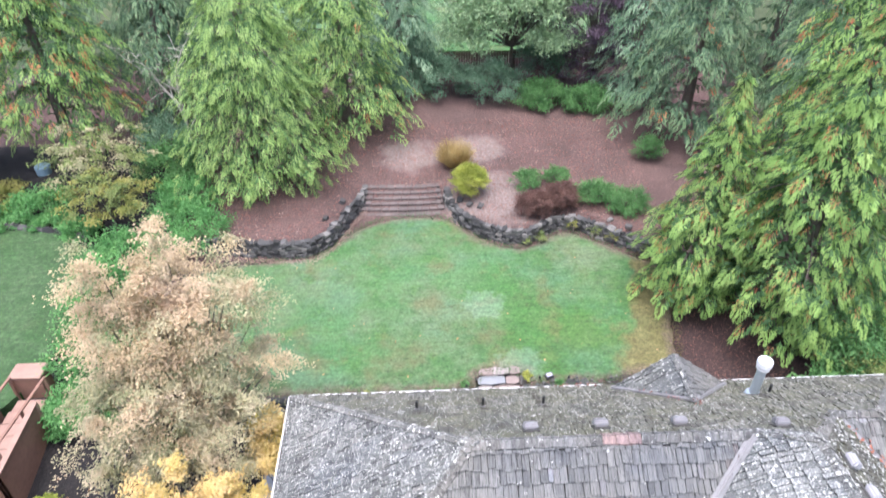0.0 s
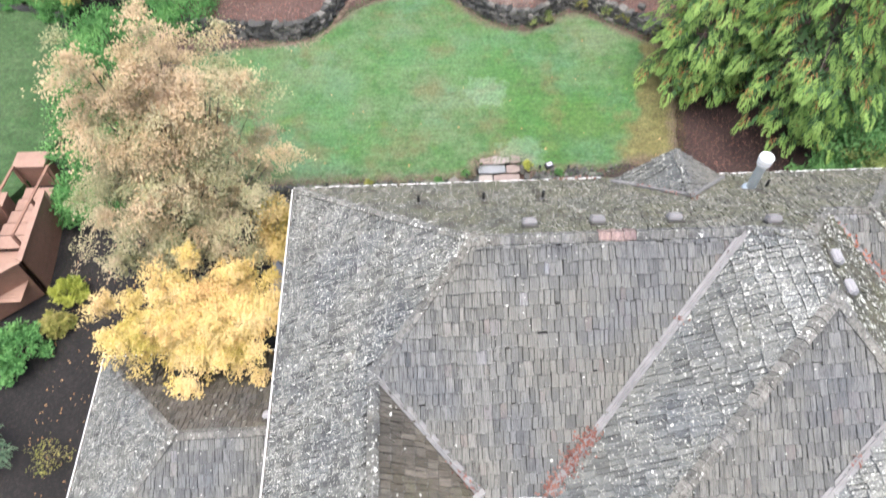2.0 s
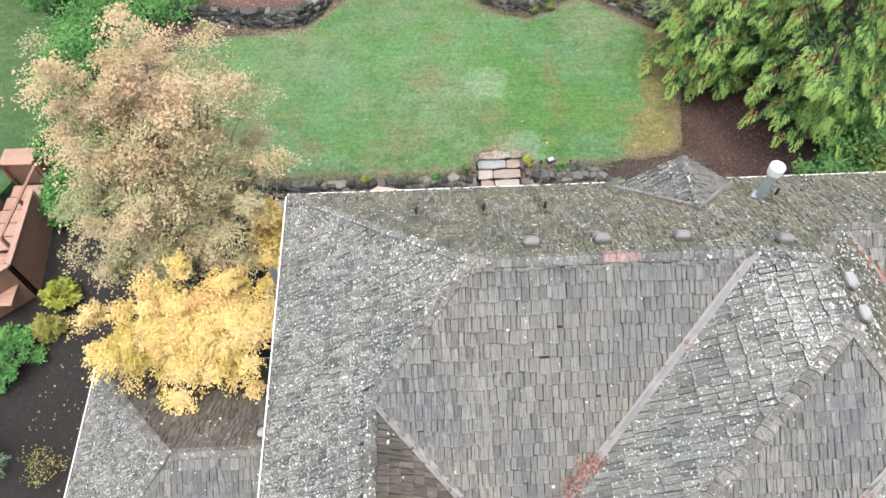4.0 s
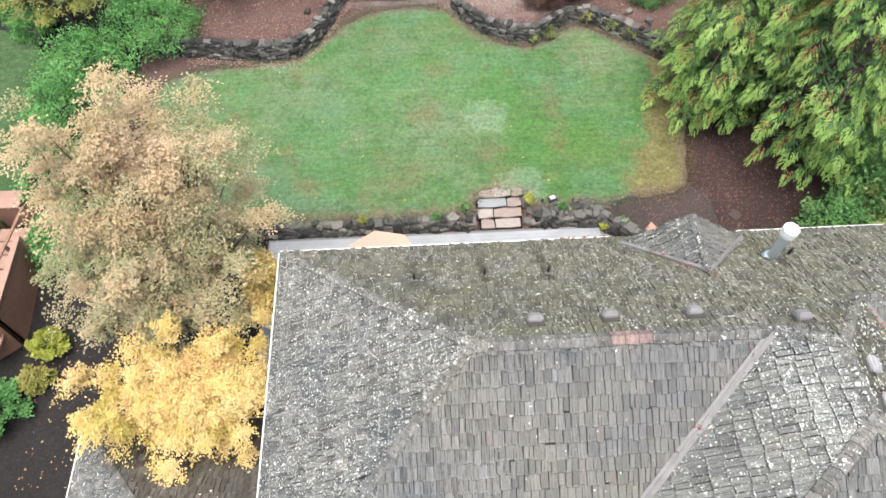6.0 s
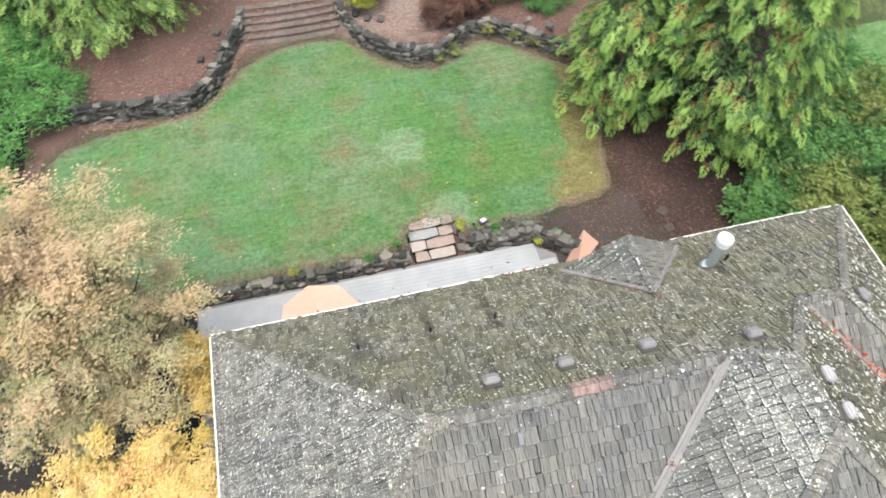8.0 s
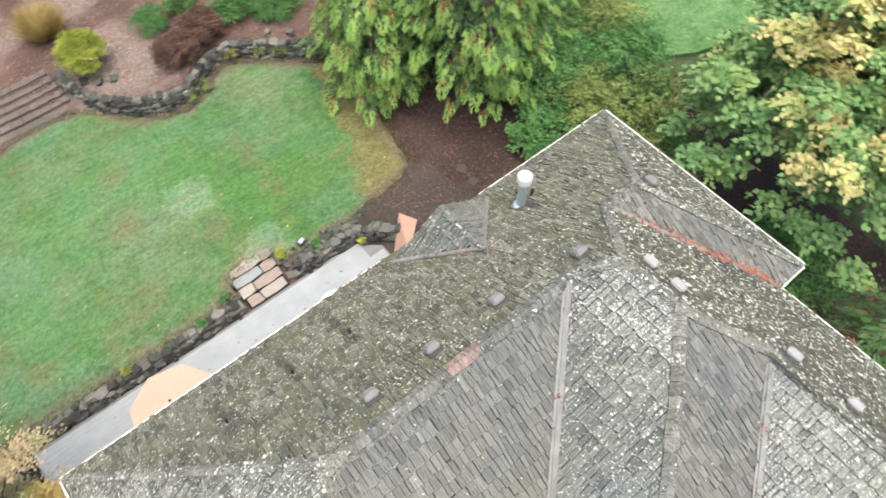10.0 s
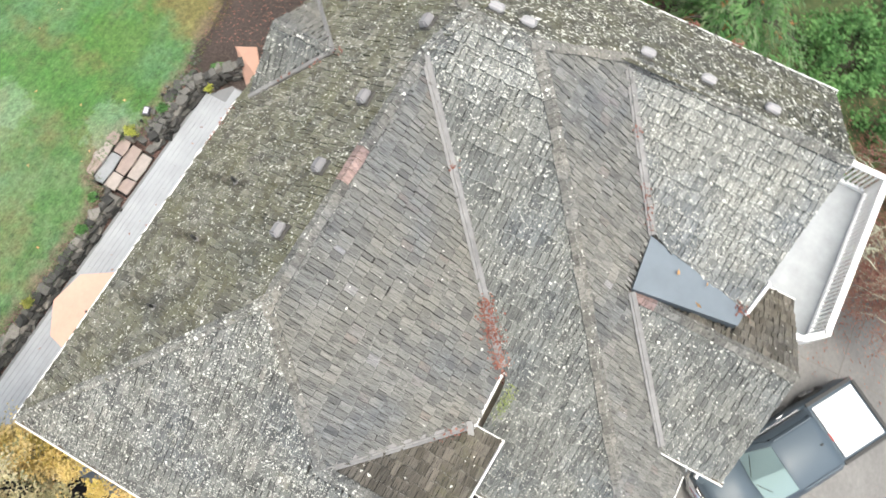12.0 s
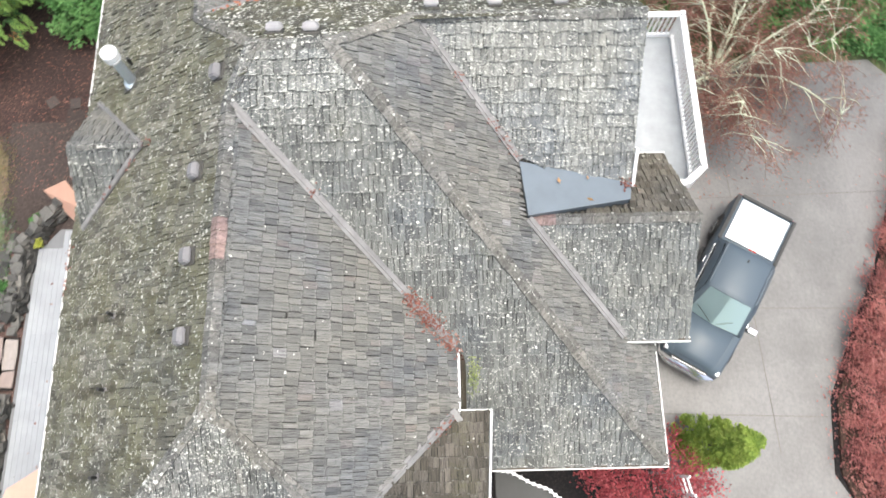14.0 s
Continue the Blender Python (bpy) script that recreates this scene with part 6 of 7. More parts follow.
hp = np.array(HEDGE)
for i, ((x0, y0), (x1, y1)) in enumerate(zip(HEDGE, HEDGE[1:])):
    shrub(((x0 + x1) / 2, (y0 + y1) / 2, -1.0), 1.25, (1.15, 1.0, 0.85), L_ROSE, "rose-red autumn hedge plant along the drive", 120, 55, 0.062)
bm = prism([(14.5, -23.4), (11.3, -22.55), (8.5, -21.4), (6.6, -20.35), (4.7, -19.45), (2.6, -19.2), (0.5, -20.0), (0.5, -22.5), (14.5, -26)], -1.2, -0.85)
tagged(part("planting_bed", bm, MULCH_BED), "mulched bed edging the drive", "planting bed", kind="structure")

# Tan ornamental grass
tuft = thing("ornamental_grass", (5.4, 19.2, 1.35), 0, "clump of dry straw-coloured ornamental grass", "grass clump")
n = 1500
a = rng.uniform(0, 2 * math.pi, n)
o = np.stack([np.cos(a), np.sin(a), rng.uniform(0.8, 2.6, n)], 1)
part("blades", leaves("blades", np.stack([np.cos(a), np.sin(a), 0 * a], 1) * rng.uniform(0, 0.35, n)[:, None], o, 1.2, 0.014), leaf_material("straw", [(0.1, (0.32, 0.22, 0.08)), (0.6, (0.52, 0.40, 0.17)), (1.0, (0.62, 0.52, 0.28))]), tuft)

# ---- stone walls ----
STONE_VARY, nt, bs = nodes_of("dark_fieldstone")
col = mix(nt, 0.7, ramp(nt, chance(nt), [(0.0, (0.030, 0.030, 0.029)), (0.5, (0.080, 0.078, 0.075)), (0.8, (0.140, 0.136, 0.128)), (1.0, (0.23, 0.215, 0.195))]), ramp(nt, noisy(nt, place(nt), 12, 5, 0.7), [(0.25, grey(0.45)), (0.75, grey(1.2))]), "MULTIPLY")
nt.links.new(col, bs.inputs["Base Color"])
bs.inputs["Roughness"].default_value = 0.8
bump(nt, bs, noisy(nt, place(nt), 20, 4, 0.7), 0.6, 0.02)
ROCKS = []
for i in range(12):
    bm = bmesh.new()
    bmesh.ops.create_cube(bm, size=1)
    bmesh.ops.bevel(bm, geom=bm.edges[:], offset=0.13, segments=1, affect="EDGES")
    for v in bm.verts:
        v.co *= 1 + 0.38 * noise.noise(v.co * 2.2 + Vector((i * 7.3, 0, 0)))
        v.co += Vector(rng.normal(0, 0.06, 3))
    me = bpy.data.meshes.new("rock")
    bm.to_mesh(me)
    bm.free()
    me.materials.append(STONE_VARY)
    ROCKS.append(me)


def rock(at, size, turn, parent, name="rock"):
    ob = new(name, ROCKS[int(rng.integers(len(ROCKS)))])
    ob.matrix_basis = Matrix.LocRotScale(at, Euler((rng.normal(0, 0.24), rng.normal(0, 0.24), turn)), size)
    ob.parent = parent
    return ob


def stone_wall(path, foot, height, label, depth=0.3, size=0.3, ragged=0.06):
    """A dry-stone wall of single rocks along a path."""
    w = tagged(new("stone_wall"), label, "stone wall", kind="structure")
    p = np.array(path)
    cum = np.concatenate([[0], np.cumsum(np.linalg.norm(np.diff(p, axis=0), axis=1))])
    z = 0.0
    while z < height:
        ch = size * rng.uniform(0.55, 0.8)
        s = rng.uniform(0, size)
        while s < cum[-1]:
            ln = size * rng.uniform(0.5, 1.7)
            sm = min(cum[-1], s + ln / 2)
            x, y = np.interp(sm, cum, p[:, 0]), np.interp(sm, cum, p[:, 1])
            x2, y2 = np.interp(min(cum[-1], sm + 0.1), cum, p[:, 0]), np.interp(min(cum[-1], sm + 0.1), cum, p[:, 1])
            x1, y1 = np.interp(max(0, sm - 0.1), cum, p[:, 0]), np.interp(max(0, sm - 0.1), cum, p[:, 1])
            a = math.atan2(y2 - y1, x2 - x1)
            back = 0.12 * z / max(height, 0.1) + rng.normal(0, 0.03)
            nx, ny = -math.sin(a), math.cos(a)
            zz = foot(x, y) + z + ch / 2 + rng.normal(0, ragged * 0.3)
            rock((x + nx * back, y + ny * back, zz), (ln * 1.08, depth * rng.uniform(0.7, 1.2), ch * rng.uniform(0.9, 1.35)), a + rng.normal(0, 0.2), w)
            s += ln
        z += ch * 0.95
    return w


stone_wall([(-2.6, 4.43), (0.0, 4.45), (2.5, 4.44), (5.15, 4.46)], lambda x, y: -0.05, 0.5, "dark dry-stone wall between patio and lawn", 0.3, 0.21)
stone_wall([(7.2, 4.44), (8.6, 4.43), (9.6, 4.36), (10.3, 3.95), (10.9, 3.4)], lambda x, y: -0.05, 0.5, "dark dry-stone wall beside the flagstone steps", 0.3, 0.21)
stone_wall([(7.3, 4.75), (8.6, 4.8), (9.8, 4.75)], lambda x, y: 0.35, 0.1, "row of rough edging stones above the patio wall", 0.26, 0.2)
stone_wall(WALL_LEFT[1:], lambda x, y: 0.6, 0.66, "curved dark dry-stone wall holding the mulch bank", 0.28, 0.205)
stone_wall(WALL_RIGHT, lambda x, y: 0.55, 0.66, "winding dark dry-stone wall below the shrubs", 0.28, 0.215)
stone_wall([(-17.5, 15.6), (-15.5, 15.4), (-13.4, 15.0), (-12.0, 14.3)], lambda x, y: 0.5, 0.4, "low mossy stone edging along the side lawn", 0.34, 0.34)
for x, y, s in ((5.45, 15.9, 0.34), (5.9, 15.5, 0.28), (6.4, 15.3, 0.3), (-0.2, 16.0, 0.3), (-0.9, 14.6, 0.28), (12.3, 13.9, 0.25), (13.0, 13.3, 0.3)):
    ob = rock((x, y, ground_height(x, y) + 0.08), (s, s * 0.8, s * 0.6), rng.uniform(0, 3), None, "boulder")
    tagged(ob, "loose grey fieldstone lying in the bed", "stone", "loose stones in the beds")

for x, y, turn in ((14.24, 4.16, 38), (14.2, 3.45, 8)):
    pv = thing("paving_slab", (x, y, ground_height(x, y)), turn, "weathered square paving slab sunk in the dark mulch", "paving slab", "slabs in the mulch")
    part("slab", one_box(-0.18, 0.18, -0.17, 0.17, -0.05, 0.035, bevel=0.02), plain("brown_paving", (0.055, 0.043, 0.040), 0.85, 0, 0.3, 9, 0.3), pv)

# Broad steps up the bank, of rough blocks
BLOCK = plain("weathered_step_block", (0.125, 0.102, 0.093), 0.9, 0, 0.4, 9, 0.5)
stair = tagged(new("garden_stairs"), "broad shallow steps of weathered brown-grey blocks", "stairs", kind="structure")
sb = bmesh.new()
box(sb, -0.5, 0.5, -0.5, 0.5, -0.5, 0.5, bevel=0.06)
BLOCK_ME = bpy.data.meshes.new("step_block")
sb.to_mesh(BLOCK_ME)
sb.free()
BLOCK_ME.materials.append(BLOCK)
for i in range(6):
    y0 = 15.75 + 0.31 * i
    xa, xb = 0.5 + 0.07 * i + max(0, i - 2) * 0.05, 4.75 - 0.04 * i
    x = xa
    while x < xb - 0.1:
        w = min(rng.uniform(0.34, 0.52), xb - x)
        ob = new("step_block", BLOCK_ME)
        ob.matrix_basis = Matrix.LocRotScale((x + w / 2, y0 + 0.16 - 0.12 * math.cos((x - 2.6) * 0.7), 0.62 + 0.125 * i), Euler((rng.normal(0, 0.015), rng.normal(0, 0.02), rng.normal(0, 0.03))), (w - 0.03, 0.32 + rng.normal(0, 0.02), 0.2))
        ob.parent = stair
        x += w

# Flagstone steps from patio to lawn
FLAG = plain("pinkish_flagstone", (0.27, 0.215, 0.195), 0.75, 0, 0.22, 5, 0.35)
FLAG_PALE = plain("pale_flagstone", (0.34, 0.30, 0.28), 0.75, 0, 0.25, 5, 0.35)
FLAG_GREY = plain("grey_flagstone", (0.25, 0.26, 0.275), 0.7, 0, 0.2, 5, 0.35)
steps = tagged(new("flagstone_steps"), "rustic steps of pinkish-grey flagstones up to the lawn", "stairs", kind="structure")
for i, cuts in enumerate(((5.47, 5.98, 6.86), (5.40, 5.92, 6.92), (5.40, 6.42, 6.95), (5.46, 5.98, 6.60, 6.98))):
    y0, z0 = 4.30 + 0.36 * i, 0.12 + 0.125 * i
    for j, (a, b) in enumerate(zip(cuts, cuts[1:])):
        j1, j2, j3, j4 = rng.normal(0, 0.03, 4)
        pts = [(a + 0.012 + j1 * 0.5, y0 + j1), ((a + b) / 2, y0 - 0.02), (b - 0.012, y0 + j2), (b - 0.015 + j3, y0 + 0.36 + j3), ((a + b) / 2 + j4, y0 + 0.40 + 0.8 * abs(j4)), (a + 0.015 - j4, y0 + 0.37 - j1)]
        bm = prism(pts, z0 - 0.055, z0 + rng.normal(0, 0.01))
        bmesh.ops.bevel(bm, geom=[e for e in bm.edges if abs(e.verts[0].co.z - e.verts[1].co.z) < 0.01], offset=0.012, segments=1, affect="EDGES")
        part("flagstone", bm, FLAG_GREY if (i, j) == (2, 0) else FLAG_PALE if (i + j) % 3 == 1 else FLAG, steps)
    # Near-black fill, its colour doubling as the riser shadows between the slabs
    part("riser_fill", one_box(5.42, 6.92, y0 + 0.05, y0 + 0.36, -0.1, z0 - 0.055), SOIL, steps)
    for sx in ((5.16, 7.16) if i < 3 else ()):
        rock((sx + rng.normal(0, 0.04), y0 + 0.2, z0 - 0.04), (0.26, 0.34, 0.24), rng.uniform(0, 3), steps)

for k in range(60):
    x, y = rng.uniform(4.9, 10.6), rng.uniform(4.2, 5.1)
    if 5.3 < x < 7.05:
        continue
    s = rng.uniform(0.07, 0.16)
    rock((x, y, ground_height(x, y) + 0.05), (s, s * 0.8, s * 0.6), rng.uniform(0, 3), steps, "rubble_stone")

# Small plants and fittings by the steps
for x, y, z, r, m in ((7.2, 5.15, 0.45, 0.16, L_LIME), (9.75, 4.1, 0.1, 0.13, L_LIME), (4.9, 4.9, 0.45, 0.12, L_GREEN), (9.0, 13.3, 0.75, 0.27, L_OLIVE), (8.3, 13.1, 0.75, 0.22, L_OLIVE), (11.6, 13.6, 0.8, 0.30, L_OLIVE), (12.3, 13.1, 0.8, 0.3, L_SPRING), (12.9, 12.8, 0.8, 0.25, L_GREEN), (10.6, 14.0, 0.8, 0.26, L_SPRING), (13.6, 12.1, 0.8, 0.24, L_OLIVE), (8.3, 4.75, 0.5, 0.12, L_GREEN), (3.9, 4.6, 0.42, 0.12, L_GREEN), (1.4, 4.6, 0.42, 0.1, L_SPRING), (10.4, 4.2, 0.3, 0.14, L_GREEN)):
    shrub((x, y, z), r * 1.5, (r, r, r * 0.8), m, "small leafy plant among the wall stones", 14, 26, 0.06)
spot = thing("garden_lamp", (8.0, 5.1, 0.5), 20, "small dark square garden spotlight on the stones", "lamp")
part("housing", one_box(-0.14, 0.14, -0.1, 0.1, 0.02, 0.16, bevel=0.015), plain("dark_lamp_metal", (0.06, 0.06, 0.075), 0.4), spot)
part("lens", one_box(-0.10, 0.10, -0.07, 0.07, 0.158, 0.17), plain("frosted_lens", (0.45, 0.44, 0.5), 0.3), spot)
for x, y in ((4.95, 4.75), (7.65, 5.05), (8.7, 5.0)):
    s = thing("path_light", (x, y, 0.42), 0, "little black stake light at the wall's edge", "lamp", "stake lights along the patio wall")
    part("stake", tube(bmesh.new(), [(0, 0, 0), (0, 0, 0.2)], [0.012, 0.012], 6), BLACK, s)
    part("head", tube(bmesh.new(), [(0, 0, 0.18), (0, 0, 0.21), (0, 0, 0.25)], [0.045, 0.05, 0.02], 12), BLACK, s)

# ---- patio furniture ----
u = thing("patio_umbrella", (2.15, 1.85, 0.0), 10, "open peach canvas patio umbrella with a dark finial", "umbrella")
R, n = 1.22, 8
bm = bmesh.new()
top = bm.verts.new((0, 0, 2.52))
rim = [bm.verts.new((R * math.cos(k * 2 * math.pi / n), R * math.sin(k * 2 * math.pi / n), 2.08)) for k in range(n)]
low = [bm.verts.new(v.co * 1.0 + Vector((0, 0, -0.12))) for v in rim]
for k in range(n):
    bm.faces.new((top, rim[k], rim[(k + 1) % n]))
    bm.faces.new((rim[k], low[k], low[(k + 1) % n], rim[(k + 1) % n]))
bmesh.ops.recalc_face_normals(bm, faces=bm.faces)
bmesh.ops.solidify(bm, geom=bm.faces[:], thickness=0.006)
canopy = part("canopy", bm, CANVAS, u)
for k in range(n):
    c = Vector((math.cos(k * 2 * math.pi / n), math.sin(k * 2 * math.pi / n), 0))
    part("rib", tube(bmesh.new(), [c * 0.05 + Vector((0, 0, 2.47)), c * (R - 0.03) + Vector((0, 0, 2.06))], [0.01, 0.008], 5), PALE_BARK, u)
part("pole", tube(bmesh.new(), [(0, 0, 0.02), (0, 0, 2.5)], [0.022, 0.022], 10), PALE_BARK, u)
part("base", tube(bmesh.new(), [(0, 0, 0.0), (0, 0, 0.06), (0, 0, 0.12)], [0.26, 0.25, 0.05], 20), BLACK, u)
part("finial", tube(bmesh.new(), [(0, 0, 2.5), (0, 0, 2.55), (0, 0, 2.6)], [0.025, 0.035, 0.012], 10), BLACK, u)
tb = thing("round_table", (7.55, 2.35, 0.0), 0, "round pale patio table with a dark centre ring", "table")
part("tabletop", tube(bmesh.new(), [(0, 0, 0.70), (0, 0, 0.715), (0, 0, 0.74), (0, 0, 0.745)], [0.5, 0.52, 0.52, 0.5], 32), plain("pale_table", (0.66, 0.60, 0.54), 0.4), tb)
part("centre_ring", tube(bmesh.new(), [(0, 0, 0.745), (0, 0, 0.752)], [0.2, 0.19], 24), plain("dark_ring", (0.10, 0.09, 0.085), 0.5), tb)
for k in range(4):
    c = Vector((math.cos(k * math.pi / 2), math.sin(k * math.pi / 2), 0))
    part("leg", tube(bmesh.new(), [c * 0.34, c * 0.3 + Vector((0, 0, 0.71))], [0.02, 0.02], 8), BLACK, tb)
lp = thing("leaning_panel", (0, 0, 0), 0, "peach-coloured sheet leaning at the patio's end", "panel")
bm = bmesh.new()
q = [Vector(v) for v in ((10.17, 2.91, 0.03), (11.31, 4.05, 0.42), (11.38, 3.11, 1.0), (10.36, 2.25, 0.95))]
nrm = (q[1] - q[0]).cross(q[3] - q[0]).normalized() * 0.012
va, vb = [bm.verts.new(v + nrm) for v in q], [bm.verts.new(v - nrm) for v in q]
bm.faces.new(va)
bm.faces.new(vb[::-1])
for k in range(4):
    bm.faces.new((va[k], vb[k], vb[(k + 1) % 4], va[(k + 1) % 4]))
bmesh.ops.recalc_face_normals(bm, faces=bm.faces)
part("sheet", bm, STUCCO, lp)
part("prop", tube(bmesh.new(), [(11.0, 2.5, 0.0), (10.85, 2.72, 0.9)], [0.02, 0.02], 6), BARK, lp)

# ---- brown wooden deck with stairs and boarded rails ----
WOOD = plain("brown_stained_wood", (0.255, 0.140, 0.098), 0.65, 0, 0.22, 5, 0.25)
WOOD_LIGHT = plain("worn_stained_wood", (0.330, 0.205, 0.155), 0.65, 0, 0.2, 5, 0.25)
dk = thing("wooden_deck", (0, 0, 0), 0, "brown stained wooden deck with boarded rails and stairs", "deck")


def plank_panel(a, b, z0, z1, boards=9):
    """An upright boarded rail between two points, with a cap and a foot rail."""
    a, b = Vector((*a, 0)), Vector((*b, 0))
    d = (b - a).normalized()
    s = Vector((d.y, -d.x, 0))
    for k in range(boards):
        zz0, zz1 = z0 + (z1 - z0) * k / boards, z0 + (z1 - z0) * (k + 1) / boards - 0.006
        part("board", sweep(bmesh.new(), a + Vector((0, 0, zz0)), b + Vector((0, 0, zz0)), [(-0.015, 0), (0.015, 0), (0.015, zz1 - zz0), (-0.015, zz1 - zz0)]), WOOD, dk)
    part("cap_rail", sweep(bmesh.new(), a + Vector((0, 0, z1)), b + Vector((0, 0, z1)), [(-0.09, 0), (0.09, 0), (0.09, 0.045), (-0.09, 0.045)]), WOOD_LIGHT, dk)
    part("foot_rail", sweep(bmesh.new(), a + s * 0.03 + Vector((0, 0, z0 + 0.25)), b + s * 0.03 + Vector((0, 0, z0 + 0.25)), [(-0.03, 0), (0.05, 0), (0.05, 0.1), (-0.03, 0.1)]), WOOD_LIGHT, dk)
    for p in (a, b):
        part("post", one_box(p.x - 0.06, p.x + 0.06, p.y - 0.06, p.y + 0.06, -0.2, z1 + 0.04, bevel=0.008), WOOD_LIGHT, dk)


plank_panel((-9.3, 3.55), (-9.22, 0.75), 0.0, 1.85)
plank_panel((-9.22, 0.75), (-10.6, -0.35), 0.0, 1.85)
plank_panel((-10.6, -0.35), (-12.4, -0.35), 0.0, 1.85)
for k in range(14):
    part("deck_board", one_box(-12.4, -9.35, 0.15 + 0.14 * k - 0.3, 0.15 + 0.14 * k - 0.17, 0.92, 0.95), WOOD_LIGHT, dk)
for k in range(5):
    y0 = 1.75 + 0.62 * k
    part("tread", one_box(-10.75, -9.75, y0, y0 + 0.5, 1.15 - 0.12 * k, 1.2 - 0.12 * k, bevel=0.01), WOOD_LIGHT, dk)
    part("riser", one_box(-10.73, -9.77, y0 + 0.44, y0 + 0.47, 0.4, 1.15 - 0.12 * k), WOOD, dk)
for x in (-10.85, -9.66):
    part("hand_rail", sweep(bmesh.new(), (x, 1.7, 1.95), (x, 4.95, 1.55), [(-0.045, 0), (0.045, 0), (0.045, 0.05), (-0.045, 0.05)]), WOOD, dk)
    for y in (1.7, 3.3, 4.95):
        part("post", one_box(x - 0.045, x + 0.045, y - 0.045, y + 0.045, 0, 1.98 - 0.12 * (y - 1.7), bevel=0.006), WOOD, dk)
for k, y in enumerate((2.2, 3.35)):
    part("bench_top", one_box(-12.0, -11.0, y, y + 0.85, 1.3 - 0.2 * k, 1.35 - 0.2 * k, bevel=0.01), WOOD_LIGHT, dk)
    part("bench_side", one_box(-11.96, -11.04, y + 0.04, y + 0.81, 0.1, 1.3 - 0.2 * k), WOOD, dk)
part("landing", one_box(-10.95, -9.85, 5.0, 5.72, 1.45, 1.52, bevel=0.01), WOOD_LIGHT, dk)
part("landing_frame", one_box(-10.9, -9.9, 5.05, 5.67, 0.1, 1.45), WOOD, dk)

# Blue water butt among the left-hand trees
bb = thing("water_butt", (-15.6, 19.4, 0.95), 0, "pale blue plastic tub under the cedars", "tub")
part("tub", tube(bmesh.new(), [(0, 0, 0), (0, 0, 0.5), (0, 0, 0.85), (0, 0, 0.9)], [0.33, 0.36, 0.38, 0.34], 20), plain("faded_blue_plastic", (0.25, 0.36, 0.42), 0.5), bb)

# ---- back fence ----
FENCE = plain("dark_brown_fence", (0.085, 0.058, 0.048), 0.85, 0, 0.3, 7, 0.3)
fence = tagged(new("fence"), "dark brown picket fence at the back of the yard", "fence", kind="structure")
pm = bpy.data.meshes.new("picket")
pb = prism([(-0.06, 0), (0.06, 0), (0.06, 0.022), (-0.06, 0.022)], 0, 1.3)
pb.to_mesh(pm)
pb.free()
pm.materials.append(FENCE)
for k in range(110):
    ob = new("picket", pm)
    ob.matrix_basis = Matrix.Translation((-2.0 + 0.165 * k, 31.0 + rng.normal(0, 0.004), 1.72))
    ob.parent = fence
for z in (2.0, 2.75):
    part("rail", one_box(-2.1, 16.1, 31.03, 31.08, z, z + 0.09), FENCE, fence)
for k in range(8):
    part("post", one_box(-2.05 + 2.4 * k, -1.95 + 2.4 * k, 31.03, 31.13, 1.4, 3.1), FENCE, fence)

# ---- balcony over the drive ----
bal = thing("balcony", (0, 0, 0), 0, "white railed balcony with a wet grey floor", "balcony")
OUT = [(14.5, -12.0), (14.5, -14.42), (10.1, -14.42), (9.7, -13.95), (9.7, -12.4)]
part("floor", prism([(14.5, -11.45), *OUT[1:], (9.7, -11.45)], 2.75, 3.0), DECKGREY, bal)
for (a, b) in zip(OUT, OUT[1:]):
    A3, B3 = Vector((*a, 0)), Vector((*b, 0))
    for z, hgt, w in ((3.98, 0.06, 0.075), (3.1, 0.06, 0.035)):
        part("rail", sweep(bmesh.new(), A3 + Vector((0, 0, z)), B3 + Vector((0, 0, z)), [(-w, 0), (w, 0), (w, hgt), (-w, hgt)]), WHITE, bal)
    n = int((B3 - A3).length / 0.125)
    for k in range(n):
        p = A3.lerp(B3, (k + 0.5) / n)
        part("baluster", one_box(p.x - 0.022, p.x + 0.022, p.y - 0.022, p.y + 0.022, 3.15, 3.99), WHITE, bal)
    part("post", one_box(B3.x - 0.06, B3.x + 0.06, B3.y - 0.06, B3.y + 0.06, 2.7, 4.1, bevel=0.01), WHITE, bal)
    part("fascia", sweep(bmesh.new(), A3 + Vector((0, 0, 2.72)), B3 + Vector((0, 0, 2.72)), [(-0.03, 0), (0.02, 0), (0.02, 0.3), (-0.03, 0.3)]), WHITE, bal)
for x in (14.3, 10.2):
    part("column", one_box(x - 0.1, x + 0.1, -14.35, -14.15, -0.95, 2.75, bevel=0.01), WHITE, bal)

# Entry porch roof with a white toothed edge
po = thing("entry_porch", (0, 0, 0), 0, "small grey porch roof with a white toothed edge", "porch")
edge = [(3.05, -9.0), (3.0, -9.35), (2.75, -9.8), (2.6, -10.2), (2.35, -10.5), (1.9, -10.75), (1.2, -10.85), (1.2, -9.0)]
# Near-black slab colour paints in the shaded gap behind the toothed edge
part("slab", prism(edge, 2.7, 2.95), plain("shaded_porch_gap", (0.05, 0.051, 0.05), 0.7), po)
for a, b in zip(edge[:6], edge[1:7]):
    part("trim", sweep(bmesh.new(), (*a, 2.9), (*b, 2.9), [(-0.025, 0), (0.025, 0), (0.025, 0.1), (-0.025, 0.1)]), WHITE, po)
    for k in range(3):
        p = Vector((*a, 0)).lerp(Vector((*b, 0)), (k + 0.5) / 3)
        part("tooth", one_box(p.x - 0.04, p.x + 0.04, p.y - 0.04, p.y + 0.04, 3.0, 3.06), WHITE, po)
part("post", one_box(2.1, 2.25, -10.6, -10.45, -0.95, 2.7), WHITE, po)

